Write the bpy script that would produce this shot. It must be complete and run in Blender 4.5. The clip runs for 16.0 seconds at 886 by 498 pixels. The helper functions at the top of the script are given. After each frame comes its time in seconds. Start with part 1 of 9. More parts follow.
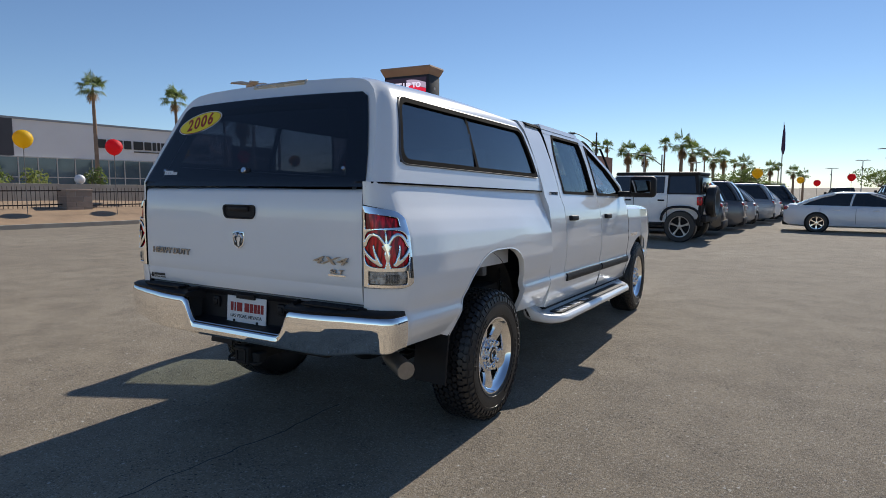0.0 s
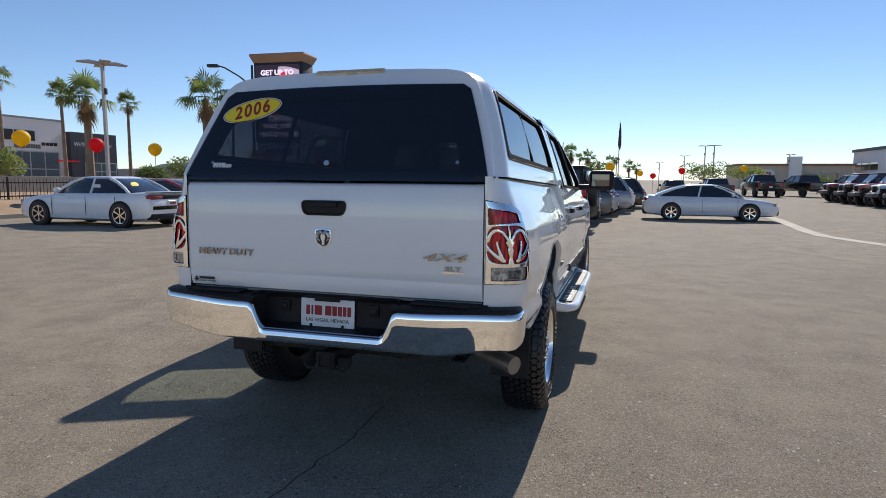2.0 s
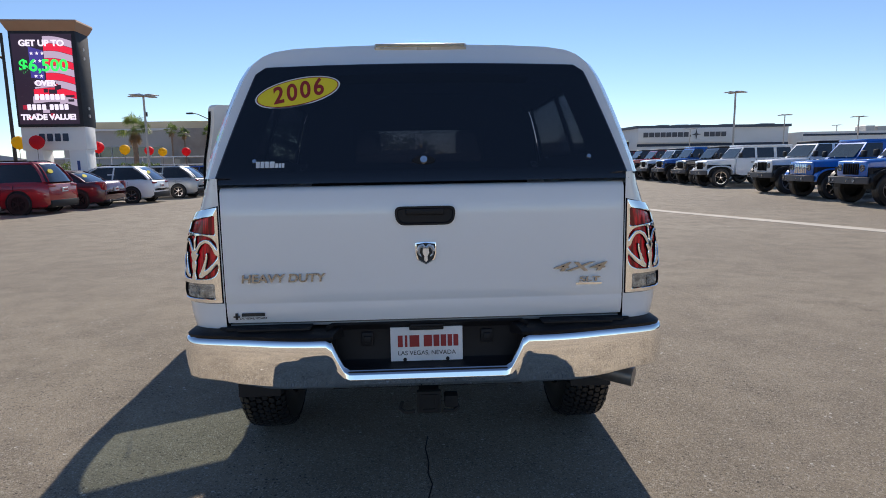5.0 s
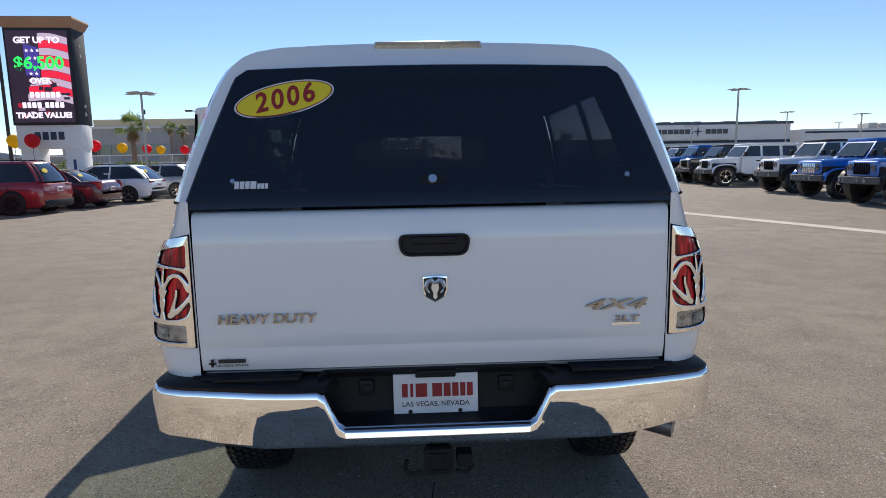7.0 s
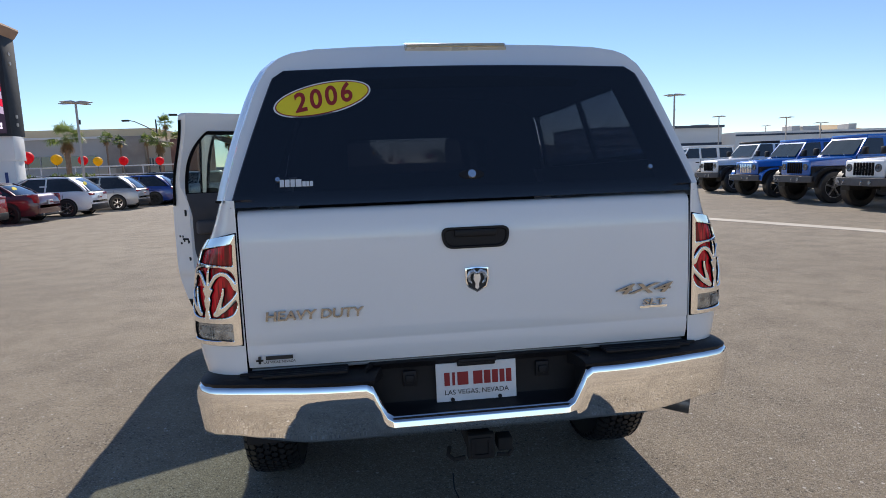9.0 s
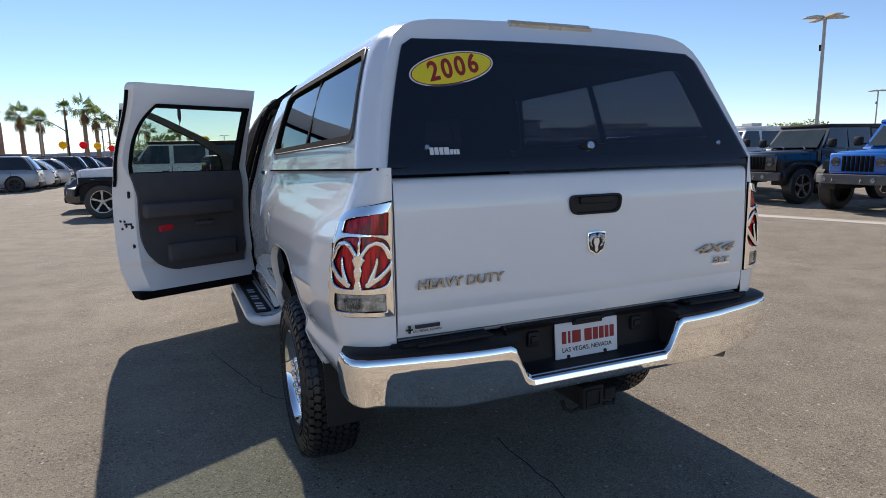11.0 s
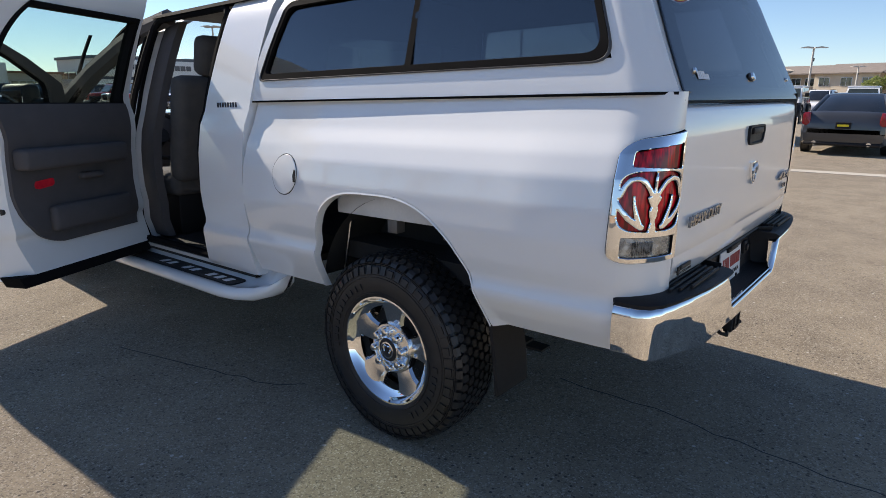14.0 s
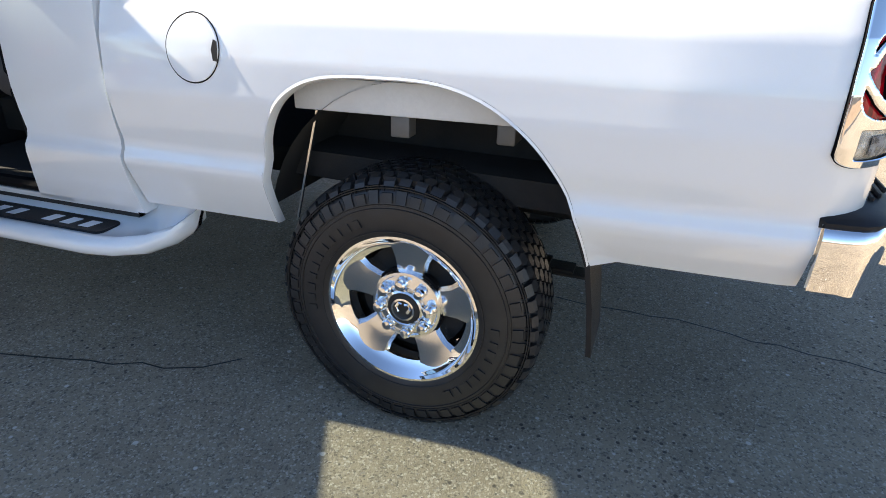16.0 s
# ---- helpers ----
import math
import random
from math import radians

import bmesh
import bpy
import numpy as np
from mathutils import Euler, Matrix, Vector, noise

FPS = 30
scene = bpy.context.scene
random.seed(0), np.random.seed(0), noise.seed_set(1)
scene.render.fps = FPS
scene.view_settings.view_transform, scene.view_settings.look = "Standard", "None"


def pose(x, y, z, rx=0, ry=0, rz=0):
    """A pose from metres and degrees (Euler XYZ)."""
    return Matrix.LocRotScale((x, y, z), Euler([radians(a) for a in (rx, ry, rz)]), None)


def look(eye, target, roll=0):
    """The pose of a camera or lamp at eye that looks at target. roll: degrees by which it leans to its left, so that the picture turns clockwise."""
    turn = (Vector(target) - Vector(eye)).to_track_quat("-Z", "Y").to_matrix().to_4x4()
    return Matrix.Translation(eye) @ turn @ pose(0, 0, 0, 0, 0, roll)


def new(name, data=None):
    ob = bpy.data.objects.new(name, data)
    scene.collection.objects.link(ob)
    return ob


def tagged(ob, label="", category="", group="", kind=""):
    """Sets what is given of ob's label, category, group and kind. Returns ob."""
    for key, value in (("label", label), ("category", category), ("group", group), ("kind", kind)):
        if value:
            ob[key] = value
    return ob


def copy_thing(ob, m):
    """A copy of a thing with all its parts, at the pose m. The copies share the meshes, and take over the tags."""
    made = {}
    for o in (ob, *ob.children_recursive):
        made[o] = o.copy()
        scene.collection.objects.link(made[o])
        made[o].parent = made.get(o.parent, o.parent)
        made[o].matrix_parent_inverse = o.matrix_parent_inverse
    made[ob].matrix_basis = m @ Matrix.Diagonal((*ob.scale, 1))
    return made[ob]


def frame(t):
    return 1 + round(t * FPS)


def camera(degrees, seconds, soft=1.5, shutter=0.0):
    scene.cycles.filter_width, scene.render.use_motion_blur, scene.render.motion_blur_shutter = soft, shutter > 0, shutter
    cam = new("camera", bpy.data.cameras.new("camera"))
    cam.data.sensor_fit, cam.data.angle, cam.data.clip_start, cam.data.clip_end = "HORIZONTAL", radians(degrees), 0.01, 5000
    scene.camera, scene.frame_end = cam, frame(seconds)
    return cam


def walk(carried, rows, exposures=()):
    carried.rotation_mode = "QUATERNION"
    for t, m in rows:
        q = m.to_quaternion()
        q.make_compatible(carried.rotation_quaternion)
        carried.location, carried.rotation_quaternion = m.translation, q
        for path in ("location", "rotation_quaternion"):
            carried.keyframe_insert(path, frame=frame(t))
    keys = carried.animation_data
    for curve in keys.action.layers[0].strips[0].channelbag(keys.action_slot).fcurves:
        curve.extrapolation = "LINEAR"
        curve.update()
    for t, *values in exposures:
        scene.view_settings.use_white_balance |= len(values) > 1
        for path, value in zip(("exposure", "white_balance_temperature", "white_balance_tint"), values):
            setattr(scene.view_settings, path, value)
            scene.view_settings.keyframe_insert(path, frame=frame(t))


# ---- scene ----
cam = camera(72.3, 16.0, soft=0.7)
PATH = [
    (0, (2.517, -2.243, 1.428), (1.52, -0.522, 1.221), 0.2),
    (0.5, (2.259, -2.454, 1.433), (1.353, -0.684, 1.219), -0.0),
    (1, (2.017, -2.605, 1.426), (1.21, -0.787, 1.207), 0.7),
    (1.5, (1.712, -2.636, 1.44), (1.009, -0.777, 1.216), 0.3),
    (2, (1.403, -2.696, 1.438), (0.836, -0.793, 1.206), 0.4),
    (2.5, (1.106, -2.74, 1.438), (0.675, -0.803, 1.194), 0.5),
    (3, (0.822, -2.651, 1.443), (0.523, -0.69, 1.191), 0.4),
    (3.5, (0.576, -2.605, 1.443), (0.396, -0.63, 1.184), 0.3),
    (3.7, (0.451, -2.603, 1.45), (0.32, -0.625, 1.189), 0.0),
    (5.8, (-0.095, -2.202, 1.55), (0.028, -0.229, 1.242), -1.0),
    (6, (-0.094, -2.155, 1.564), (0.009, -0.181, 1.255), -0.6),
    (6.5, (-0.068, -2.067, 1.58), (0.022, -0.093, 1.277), -0.8),
    (7, (-0.057, -2.023, 1.579), (0.028, -0.047, 1.278), -1.0),
    (7.5, (-0.056, -2.011, 1.578), (0.021, -0.035, 1.277), -1.1),
    (8, (-0.059, -2.008, 1.574), (0.021, -0.031, 1.279), -1.1),
    (8.5, (-0.137, -2.015, 1.566), (-0.003, -0.04, 1.281), -1.6),
    (9, (-0.384, -2.084, 1.549), (-0.127, -0.121, 1.267), -1.9),
    (9.2, (-0.475, -2.094, 1.542), (-0.169, -0.138, 1.258), -2.4),
    (11.3, (-1.604, -1.818, 1.503), (-0.742, -0.043, 1.176), -0.8),
    (11.5, (-1.714, -1.767, 1.502), (-0.802, -0.018, 1.176), -0.8),
    (12, (-1.99, -1.618, 1.499), (-0.934, 0.047, 1.167), -0.9),
    (12.5, (-2.274, -1.443, 1.489), (-1.081, 0.126, 1.146), -0.2),
    (13, (-2.413, -1.16, 1.474), (-1.117, 0.319, 1.107), -0.1),
    (13.5, (-2.545, -0.883, 1.459), (-1.146, 0.481, 1.032), 0.2),
    (14, (-2.633, -0.61, 1.439), (-1.135, 0.617, 0.94), 0.4),
    (14.5, (-2.569, -0.318, 1.396), (-0.991, 0.782, 0.849), 0.5),
    (15, (-2.53, -0.048, 1.375), (-0.878, 0.873, 0.723), 1.2),
    (15.5, (-2.485, 0.209, 1.335), (-0.793, 0.963, 0.58), 1.1),
    (16, (-2.348, 0.439, 1.303), (-0.644, 1.049, 0.453), 1.7),
]
walk(cam, [(t, look(eye, target, roll)) for t, eye, target, roll in PATH],
     [(0, 0.18, 6400, 10), (1, 0.31, 6425, 11), (2, 0.36, 6450, 12), (3.5, 0.46, 6500, 13), (6, 0.50, 6450, 13), (7.5, 0.58, 6450, 13), (9, 0.58, 6450, 13), (11.5, 0.61, 6550, 13),
      (12.5, 0.70, 6600, 13), (13.5, 0.70, 6700, 13), (14, 0.75, 6800, 13), (14.5, 1.18, 6900, 12), (15, 1.40, 7000, 12), (15.5, 1.62, 7100, 11), (16, 1.82, 7200, 11)])

# ---- sky, sun, exposure ----
SUN_AZ, SUN_EL = 1.4, 35.5          # degrees, azimuth from +y towards +x
world = bpy.data.worlds.new("sky")
scene.world = world
world.use_nodes = True
wn = world.node_tree.nodes
sky = wn.new("ShaderNodeTexSky")
sky.sky_type = "NISHITA"
sky.sun_disc = False
sky.sun_elevation, sky.sun_rotation = radians(SUN_EL), radians(SUN_AZ)
sky.altitude, sky.air_density, sky.dust_density, sky.ozone_density = 900, 0.9, 0.0, 4.0
wn["Background"].inputs["Strength"].default_value = 0.091
world.node_tree.links.new(sky.outputs[0], wn["Background"].inputs["Color"])
sun_data = bpy.data.lights.new("sun", "SUN")
sun_data.energy, sun_data.angle, sun_data.color = 4.5, radians(0.53), (1.0, 0.92, 0.80)
sun = new("sun", sun_data)
a, e = radians(SUN_AZ), radians(SUN_EL)
sun.matrix_world = look((60 * math.sin(a) * math.cos(e), 60 * math.cos(a) * math.cos(e), 60 * math.sin(e)), (0, 0, 0))

# ---- materials ----
def nodes_of(name):
    m = bpy.data.materials.new(name)
    m.use_nodes = True
    nt = m.node_tree
    return m, nt, nt.nodes["Principled BSDF"]


def noise_node(nt, scale, detail=4, rough=0.55, coord="Object"):
    tc = nt.nodes.new("ShaderNodeTexCoord")
    n = nt.nodes.new("ShaderNodeTexNoise")
    n.inputs["Scale"].default_value, n.inputs["Detail"].default_value, n.inputs["Roughness"].default_value = scale, detail, rough
    nt.links.new(tc.outputs[coord], n.inputs["Vector"])
    return n


def mixed(nt, fac, c0, c1):
    mx = nt.nodes.new("ShaderNodeMix")
    mx.data_type = "RGBA"
    for sock, v in ((mx.inputs[6], c0), (mx.inputs[7], c1)):
        if isinstance(v, tuple):
            sock.default_value = (*v, 1) if len(v) == 3 else v
        else:
            nt.links.new(v, sock)
    if isinstance(fac, float):
        mx.inputs[0].default_value = fac
    else:
        nt.links.new(fac, mx.inputs[0])
    return mx.outputs[2]


def ramp(nt, src, lo, hi):
    r = nt.nodes.new("ShaderNodeMapRange")
    r.inputs[1].default_value, r.inputs[2].default_value = lo, hi
    nt.links.new(src, r.inputs[0])
    return r.outputs[0]


def surface(name, col, rough=0.5, metal=0.0, col2=None, scale=6.0, fine=80.0, bump=0.0, coat=0.0, spec=0.5, rough2=None, island=False):
    """A procedural surface: two colours over a broad and a fine noise, with relief and uneven gloss."""
    m, nt, b = nodes_of(name)
    col2 = col2 or tuple(c * 0.82 for c in col)
    broad, grain = noise_node(nt, scale), noise_node(nt, fine, 6, 0.7)
    c = mixed(nt, ramp(nt, broad.outputs[0], 0.35, 0.7), col, col2)
    half = tuple((p + q) / 2 * 0.92 for p, q in zip(col, col2))
    g = nt.nodes.new("ShaderNodeMath")
    g.operation = "MULTIPLY"
    g.inputs[1].default_value = 0.35
    nt.links.new(ramp(nt, grain.outputs[0], 0.4, 0.7), g.inputs[0])
    c = mixed(nt, g.outputs[0], c, half)
    if island:
        oi = nt.nodes.new("ShaderNodeObjectInfo")
        hs = nt.nodes.new("ShaderNodeHueSaturation")
        nt.links.new(c, hs.inputs["Color"])
        r = nt.nodes.new("ShaderNodeMapRange")
        r.inputs[3].default_value, r.inputs[4].default_value = 0.82, 1.15
        nt.links.new(oi.outputs["Random"], r.inputs[0])
        nt.links.new(r.outputs[0], hs.inputs["Value"])
        c = hs.outputs[0]
    nt.links.new(c, b.inputs["Base Color"])
    b.inputs["Metallic"].default_value = metal
    b.inputs["Specular IOR Level"].default_value = spec
    rr = nt.nodes.new("ShaderNodeMapRange")
    rr.inputs[3].default_value, rr.inputs[4].default_value = rough, rough2 if rough2 else min(1, rough * 1.25)
    nt.links.new(broad.outputs[0], rr.inputs[0])
    nt.links.new(rr.outputs[0], b.inputs["Roughness"])
    if coat:
        b.inputs["Coat Weight"].default_value, b.inputs["Coat Roughness"].default_value = coat, 0.03
    if bump:
        bp = nt.nodes.new("ShaderNodeBump")
        bp.inputs["Strength"].default_value, bp.inputs["Distance"].default_value = bump, 0.01
        nt.links.new(grain.outputs[0], bp.inputs["Height"])
        nt.links.new(bp.outputs[0], b.inputs["Normal"])
    return m


def glass(name, tint, gloss=0.02, base=0.04):
    """A tinted pane: light passes dimmed, and the surface mirrors by Fresnel."""
    m = bpy.data.materials.new(name)
    m.use_nodes = True
    nt = m.node_tree
    nt.nodes.remove(nt.nodes["Principled BSDF"])
    t, g = nt.nodes.new("ShaderNodeBsdfTransparent"), nt.nodes.new("ShaderNodeBsdfGlossy")
    t.inputs[0].default_value = (*tint, 1)
    g.inputs["Roughness"].default_value = gloss
    f, mx = nt.nodes.new("ShaderNodeLayerWeight"), nt.nodes.new("ShaderNodeMixShader")
    f.inputs[0].default_value = 0.5
    p, q = nt.nodes.new("ShaderNodeMath"), nt.nodes.new("ShaderNodeMapRange")
    p.operation, p.inputs[1].default_value = "POWER", 5.0
    q.inputs[3].default_value = base
    nt.links.new(f.outputs["Facing"], p.inputs[0])
    nt.links.new(p.outputs[0], q.inputs[0])
    nt.links.new(q.outputs[0], mx.inputs[0])
    nt.links.new(t.outputs[0], mx.inputs[1])
    nt.links.new(g.outputs[0], mx.inputs[2])
    nt.links.new(mx.outputs[0], nt.nodes["Material Output"].inputs[0])
    return m


def lit(name, col, strength):
    m, nt, b = nodes_of(name)
    b.inputs["Base Color"].default_value = (0.02, 0.02, 0.02, 1)
    b.inputs["Emission Color"].default_value = (*col, 1)
    b.inputs["Emission Strength"].default_value = strength
    return m


def paint(name, col, rough=0.25, col2=None, metal=0.0):
    return surface(name, col, rough, metal, col2 or tuple(c * 0.96 for c in col), 1.3, 900, 0.0, 1.0)


def foliage(name, col, col2):
    """Thin leaves or vinyl: part of the light shines through."""
    m = surface(name, col, 0.55, 0, col2, 2.5, 30)
    nt = m.node_tree
    tl, mx = nt.nodes.new("ShaderNodeBsdfTranslucent"), nt.nodes.new("ShaderNodeMixShader")
    tl.inputs[0].default_value = (col[0] * 1.25, col[1] * 1.25, col[2] * 0.9, 1)
    mx.inputs[0].default_value = 0.42
    b = nt.nodes["Principled BSDF"]
    nt.links.new(b.outputs[0], mx.inputs[1])
    nt.links.new(tl.outputs[0], mx.inputs[2])
    nt.links.new(mx.outputs[0], nt.nodes["Material Output"].inputs[0])
    return m


def asphalt():
    m, nt, b = nodes_of("asphalt")
    broad, mid = noise_node(nt, 0.22, 5, 0.6), noise_node(nt, 2.2, 6, 0.65)
    grain, fine = noise_node(nt, 150, 4, 0.75), noise_node(nt, 38, 5, 0.75)
    c = mixed(nt, ramp(nt, broad.outputs[0], 0.3, 0.72), (0.275, 0.225, 0.163), (0.400, 0.334, 0.243))
    k = nt.nodes.new("ShaderNodeMath")
    k.operation, k.inputs[1].default_value = "MULTIPLY", 0.75
    nt.links.new(ramp(nt, mid.outputs[0], 0.42, 0.66), k.inputs[0])
    c = mixed(nt, k.outputs[0], c, (0.208, 0.171, 0.126))
    stones = nt.nodes.new("ShaderNodeTexVoronoi")
    tcs = nt.nodes.new("ShaderNodeTexCoord")
    stones.inputs["Scale"].default_value = 160
    nt.links.new(tcs.outputs["Object"], stones.inputs["Vector"])
    pick = nt.nodes.new("ShaderNodeSeparateColor")
    nt.links.new(stones.outputs["Color"], pick.inputs[0])
    c = mixed(nt, ramp(nt, pick.outputs[0], 0.72, 1.05), c, (0.52, 0.465, 0.39))
    c = mixed(nt, ramp(nt, pick.outputs[1], 0.76, 1.1), c, (0.09, 0.08, 0.072))
    c = mixed(nt, ramp(nt, grain.outputs[0], 0.55, 0.70), c, (0.38, 0.335, 0.28))
    c = mixed(nt, ramp(nt, fine.outputs[0], 0.44, 0.30), c, (0.11, 0.098, 0.086))
    vo = nt.nodes.new("ShaderNodeTexVoronoi")
    tc = nt.nodes.new("ShaderNodeTexCoord")
    vo.inputs["Scale"].default_value = 9
    nt.links.new(tc.outputs["Object"], vo.inputs["Vector"])
    c = mixed(nt, ramp(nt, vo.outputs["Distance"], 0.085, 0.06), c, (0.58, 0.54, 0.49))
    pits = nt.nodes.new("ShaderNodeTexVoronoi")
    pits.inputs["Scale"].default_value = 26
    nt.links.new(tc.outputs["Object"], pits.inputs["Vector"])
    clump = noise_node(nt, 1.1, 4, 0.6)
    pm = nt.nodes.new("ShaderNodeMath")
    pm.operation = "MULTIPLY"
    nt.links.new(ramp(nt, pits.outputs["Distance"], 0.20, 0.13), pm.inputs[0])
    nt.links.new(ramp(nt, clump.outputs[0], 0.42, 0.60), pm.inputs[1])
    c = mixed(nt, pm.outputs[0], c, (0.085, 0.072, 0.062))
    nt.links.new(c, b.inputs["Base Color"])
    b.inputs["Roughness"].default_value = 0.9
    b.inputs["Diffuse Roughness"].default_value = 0.4
    b.inputs["Specular IOR Level"].default_value = 0.3
    h = nt.nodes.new("ShaderNodeMath")
    h.operation = "ADD"
    nt.links.new(grain.outputs[0], h.inputs[0])
    nt.links.new(fine.outputs[0], h.inputs[1])
    bp = nt.nodes.new("ShaderNodeBump")
    bp.inputs["Strength"].default_value, bp.inputs["Distance"].default_value = 0.8, 0.009
    nt.links.new(h.outputs[0], bp.inputs["Height"])
    nt.links.new(bp.outputs[0], b.inputs["Normal"])
    return m


ASPHALT = asphalt()
WHITE = paint("white_paint", (0.84, 0.86, 0.875), 0.20, (0.81, 0.832, 0.85))
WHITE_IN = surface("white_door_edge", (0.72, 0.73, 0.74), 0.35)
CHROME = surface("chrome", (0.93, 0.93, 0.93), 0.012, 1.0, (0.89, 0.89, 0.89), 5, 200, 0.0, 0, 0.5, 0.03)
BRIGHT = surface("polished_aluminium", (0.80, 0.80, 0.80), 0.10, 1.0, (0.7, 0.7, 0.7), 8, 150, 0.02)
POLISHED = surface("polished_wheel", (0.88, 0.88, 0.88), 0.10, 1.0, (0.78, 0.78, 0.78), 14, 150, 0.0, 0, 0.5, 0.24)
BLACK = surface("black_plastic", (0.011, 0.0105, 0.012), 0.48, 0, (0.017, 0.0165, 0.018), 9, 300, 0.12, spec=0.28)
UNDER = surface("dark_underbody", (0.012, 0.012, 0.012), 0.8, 0, (0.03, 0.027, 0.024), 8, 120, 0.3)
RUBBER = surface("tyre_rubber", (0.017, 0.017, 0.018), 0.36, 0, (0.027, 0.026, 0.026), 14, 240, 0.1)
TRIM = surface("black_rubber_trim", (0.01, 0.01, 0.011), 0.85, spec=0.06)
FRAME_GREY = surface("dark_grey_frame", (0.10, 0.10, 0.105), 0.4, 0.3, (0.06, 0.06, 0.065), 9, 120)
TINT = glass("privacy_glass", (0.50, 0.53, 0.55), 0.02, 0.15)
TINT_REAR = glass("dark_rear_glass", (0.42, 0.41, 0.45), 0.02, 0.085)
DOOR_TINT = glass("green_tinted_glass", (0.74, 0.80, 0.76))
CLEAR = glass("clear_glass", (0.88, 0.91, 0.90))
CARGLASS = surface("dark_car_glass", (0.012, 0.015, 0.018), 0.03, 0, (0.02, 0.022, 0.026), 2, 60, 0, 1.0)


def fluted_lens():
    """Red lens with upright flutes: stretched noise sets light and dark red."""
    m, nt, b = nodes_of("red_lens")
    tc, mp, no = nt.nodes.new("ShaderNodeTexCoord"), nt.nodes.new("ShaderNodeMapping"), nt.nodes.new("ShaderNodeTexNoise")
    mp.inputs["Scale"].default_value = (70, 70, 9)
    no.inputs["Scale"].default_value, no.inputs["Detail"].default_value = 1.0, 2.0
    nt.links.new(tc.outputs["Object"], mp.inputs[0])
    nt.links.new(mp.outputs[0], no.inputs["Vector"])
    nt.links.new(mixed(nt, ramp(nt, no.outputs[0], 0.40, 0.62), (0.17, 0.002, 0.006), (0.80, 0.007, 0.020)), b.inputs["Base Color"])
    b.inputs["Roughness"].default_value = 0.14
    b.inputs["Coat Weight"].default_value = 0.1
    bp = nt.nodes.new("ShaderNodeBump")
    bp.inputs["Strength"].default_value, bp.inputs["Distance"].default_value = 0.5, 0.004
    nt.links.new(no.outputs[0], bp.inputs["Height"])
    nt.links.new(bp.outputs[0], b.inputs["Normal"])
    return m


RED_LENS = fluted_lens()
CLEAR_LENS = surface("clear_lens", (0.50, 0.50, 0.49), 0.08, 0.7, (0.08, 0.08, 0.08), 42, 200, 0.3, 1.0)
AMBER = surface("amber_lens", (0.75, 0.55, 0.28), 0.12, 0.2, (0.6, 0.4, 0.2), 60, 220, 0.2, 1.0)
CARDBOARD = surface("grey_door_trim", (0.072, 0.068, 0.073), 0.7, 0, (0.088, 0.083, 0.088), 12, 400, 0.25)
FABRIC = surface("grey_seat_cloth", (0.085, 0.082, 0.085), 0.9, 0, (0.11, 0.105, 0.105), 14, 500, 0.4)
WOOD = surface("dark_red_wood_trim", (0.17, 0.035, 0.022), 0.25, 0, (0.07, 0.02, 0.012), 18, 90, 0, 0.8)
CARPET = surface("dark_carpet", (0.03, 0.03, 0.03), 0.95, 0, None, 20, 500, 0.4)
HEADLINER = surface("headliner", (0.32, 0.31, 0.30), 0.9, 0, None, 8, 400, 0.2)
RED_REFLECT = surface("red_reflector", (0.75, 0.02, 0.04), 0.2, 0, (0.6, 0.01, 0.03), 40, 300, 0, 0.8)
LETTER = surface("letter_chrome", (0.40, 0.40, 0.41), 0.10, 1.0, (0.26, 0.26, 0.27), 30, 200)
YELLOW = surface("yellow_sticker", (0.88, 0.72, 0.03), 0.4, 0, (0.84, 0.66, 0.02), 8, 200)
DARKRED = surface("dark_red_ink", (0.34, 0.02, 0.02), 0.5)
PLATE_WHITE = surface("plate_white", (0.82, 0.82, 0.82), 0.35)
STICKER_WHITE = surface("white_sticker", (0.75, 0.77, 0.80), 0.4)
BLACK_INK = surface("black_ink", (0.02, 0.02, 0.02), 0.5)
CONCRETE = surface("concrete", (0.42, 0.39, 0.34), 0.9, 0, (0.33, 0.30, 0.26), 1.6, 60, 0.25)
PALE_GUTTER = surface("concrete_gutter_face", (0.50, 0.46, 0.40), 0.9, 0, (0.40, 0.37, 0.32), 0.9, 60, 0.25)
DIRT = surface("desert_dirt", (0.36, 0.25, 0.16), 0.95, 0, (0.26, 0.18, 0.115), 1.2, 30, 0.6)
BLOCK = surface("concrete_block", (0.34, 0.27, 0.22), 0.9, 0, (0.28, 0.22, 0.18), 5, 60, 0.4, island=True)
IRON = surface("dark_iron", (0.03, 0.022, 0.02), 0.55, 0.3, (0.05, 0.035, 0.03), 12, 200, 0.15)
POLE = surface("grey_painted_steel", (0.52, 0.50, 0.47), 0.5, 0.0, (0.44, 0.42, 0.40), 3, 120)
DARK_POLE = surface("dark_bronze_steel", (0.05, 0.045, 0.04), 0.5, 0.2)
STUCCO_W = surface("pale_panel_wall", (0.85, 0.84, 0.82), 0.7, 0, (0.80, 0.79, 0.77), 0.3, 20, 0.05)
STUCCO_T = surface("tan_stucco", (0.62, 0.53, 0.42), 0.9, 0, (0.56, 0.48, 0.38), 0.6, 20, 0.1)
STONE = surface("grey_brown_stone", (0.46, 0.39, 0.33), 0.9, 0, (0.34, 0.28, 0.24), 0.7, 6, 0.5)
DARK_PANEL = surface("dark_panel", (0.045, 0.045, 0.055), 0.5, 0, (0.06, 0.06, 0.07), 0.5, 10)
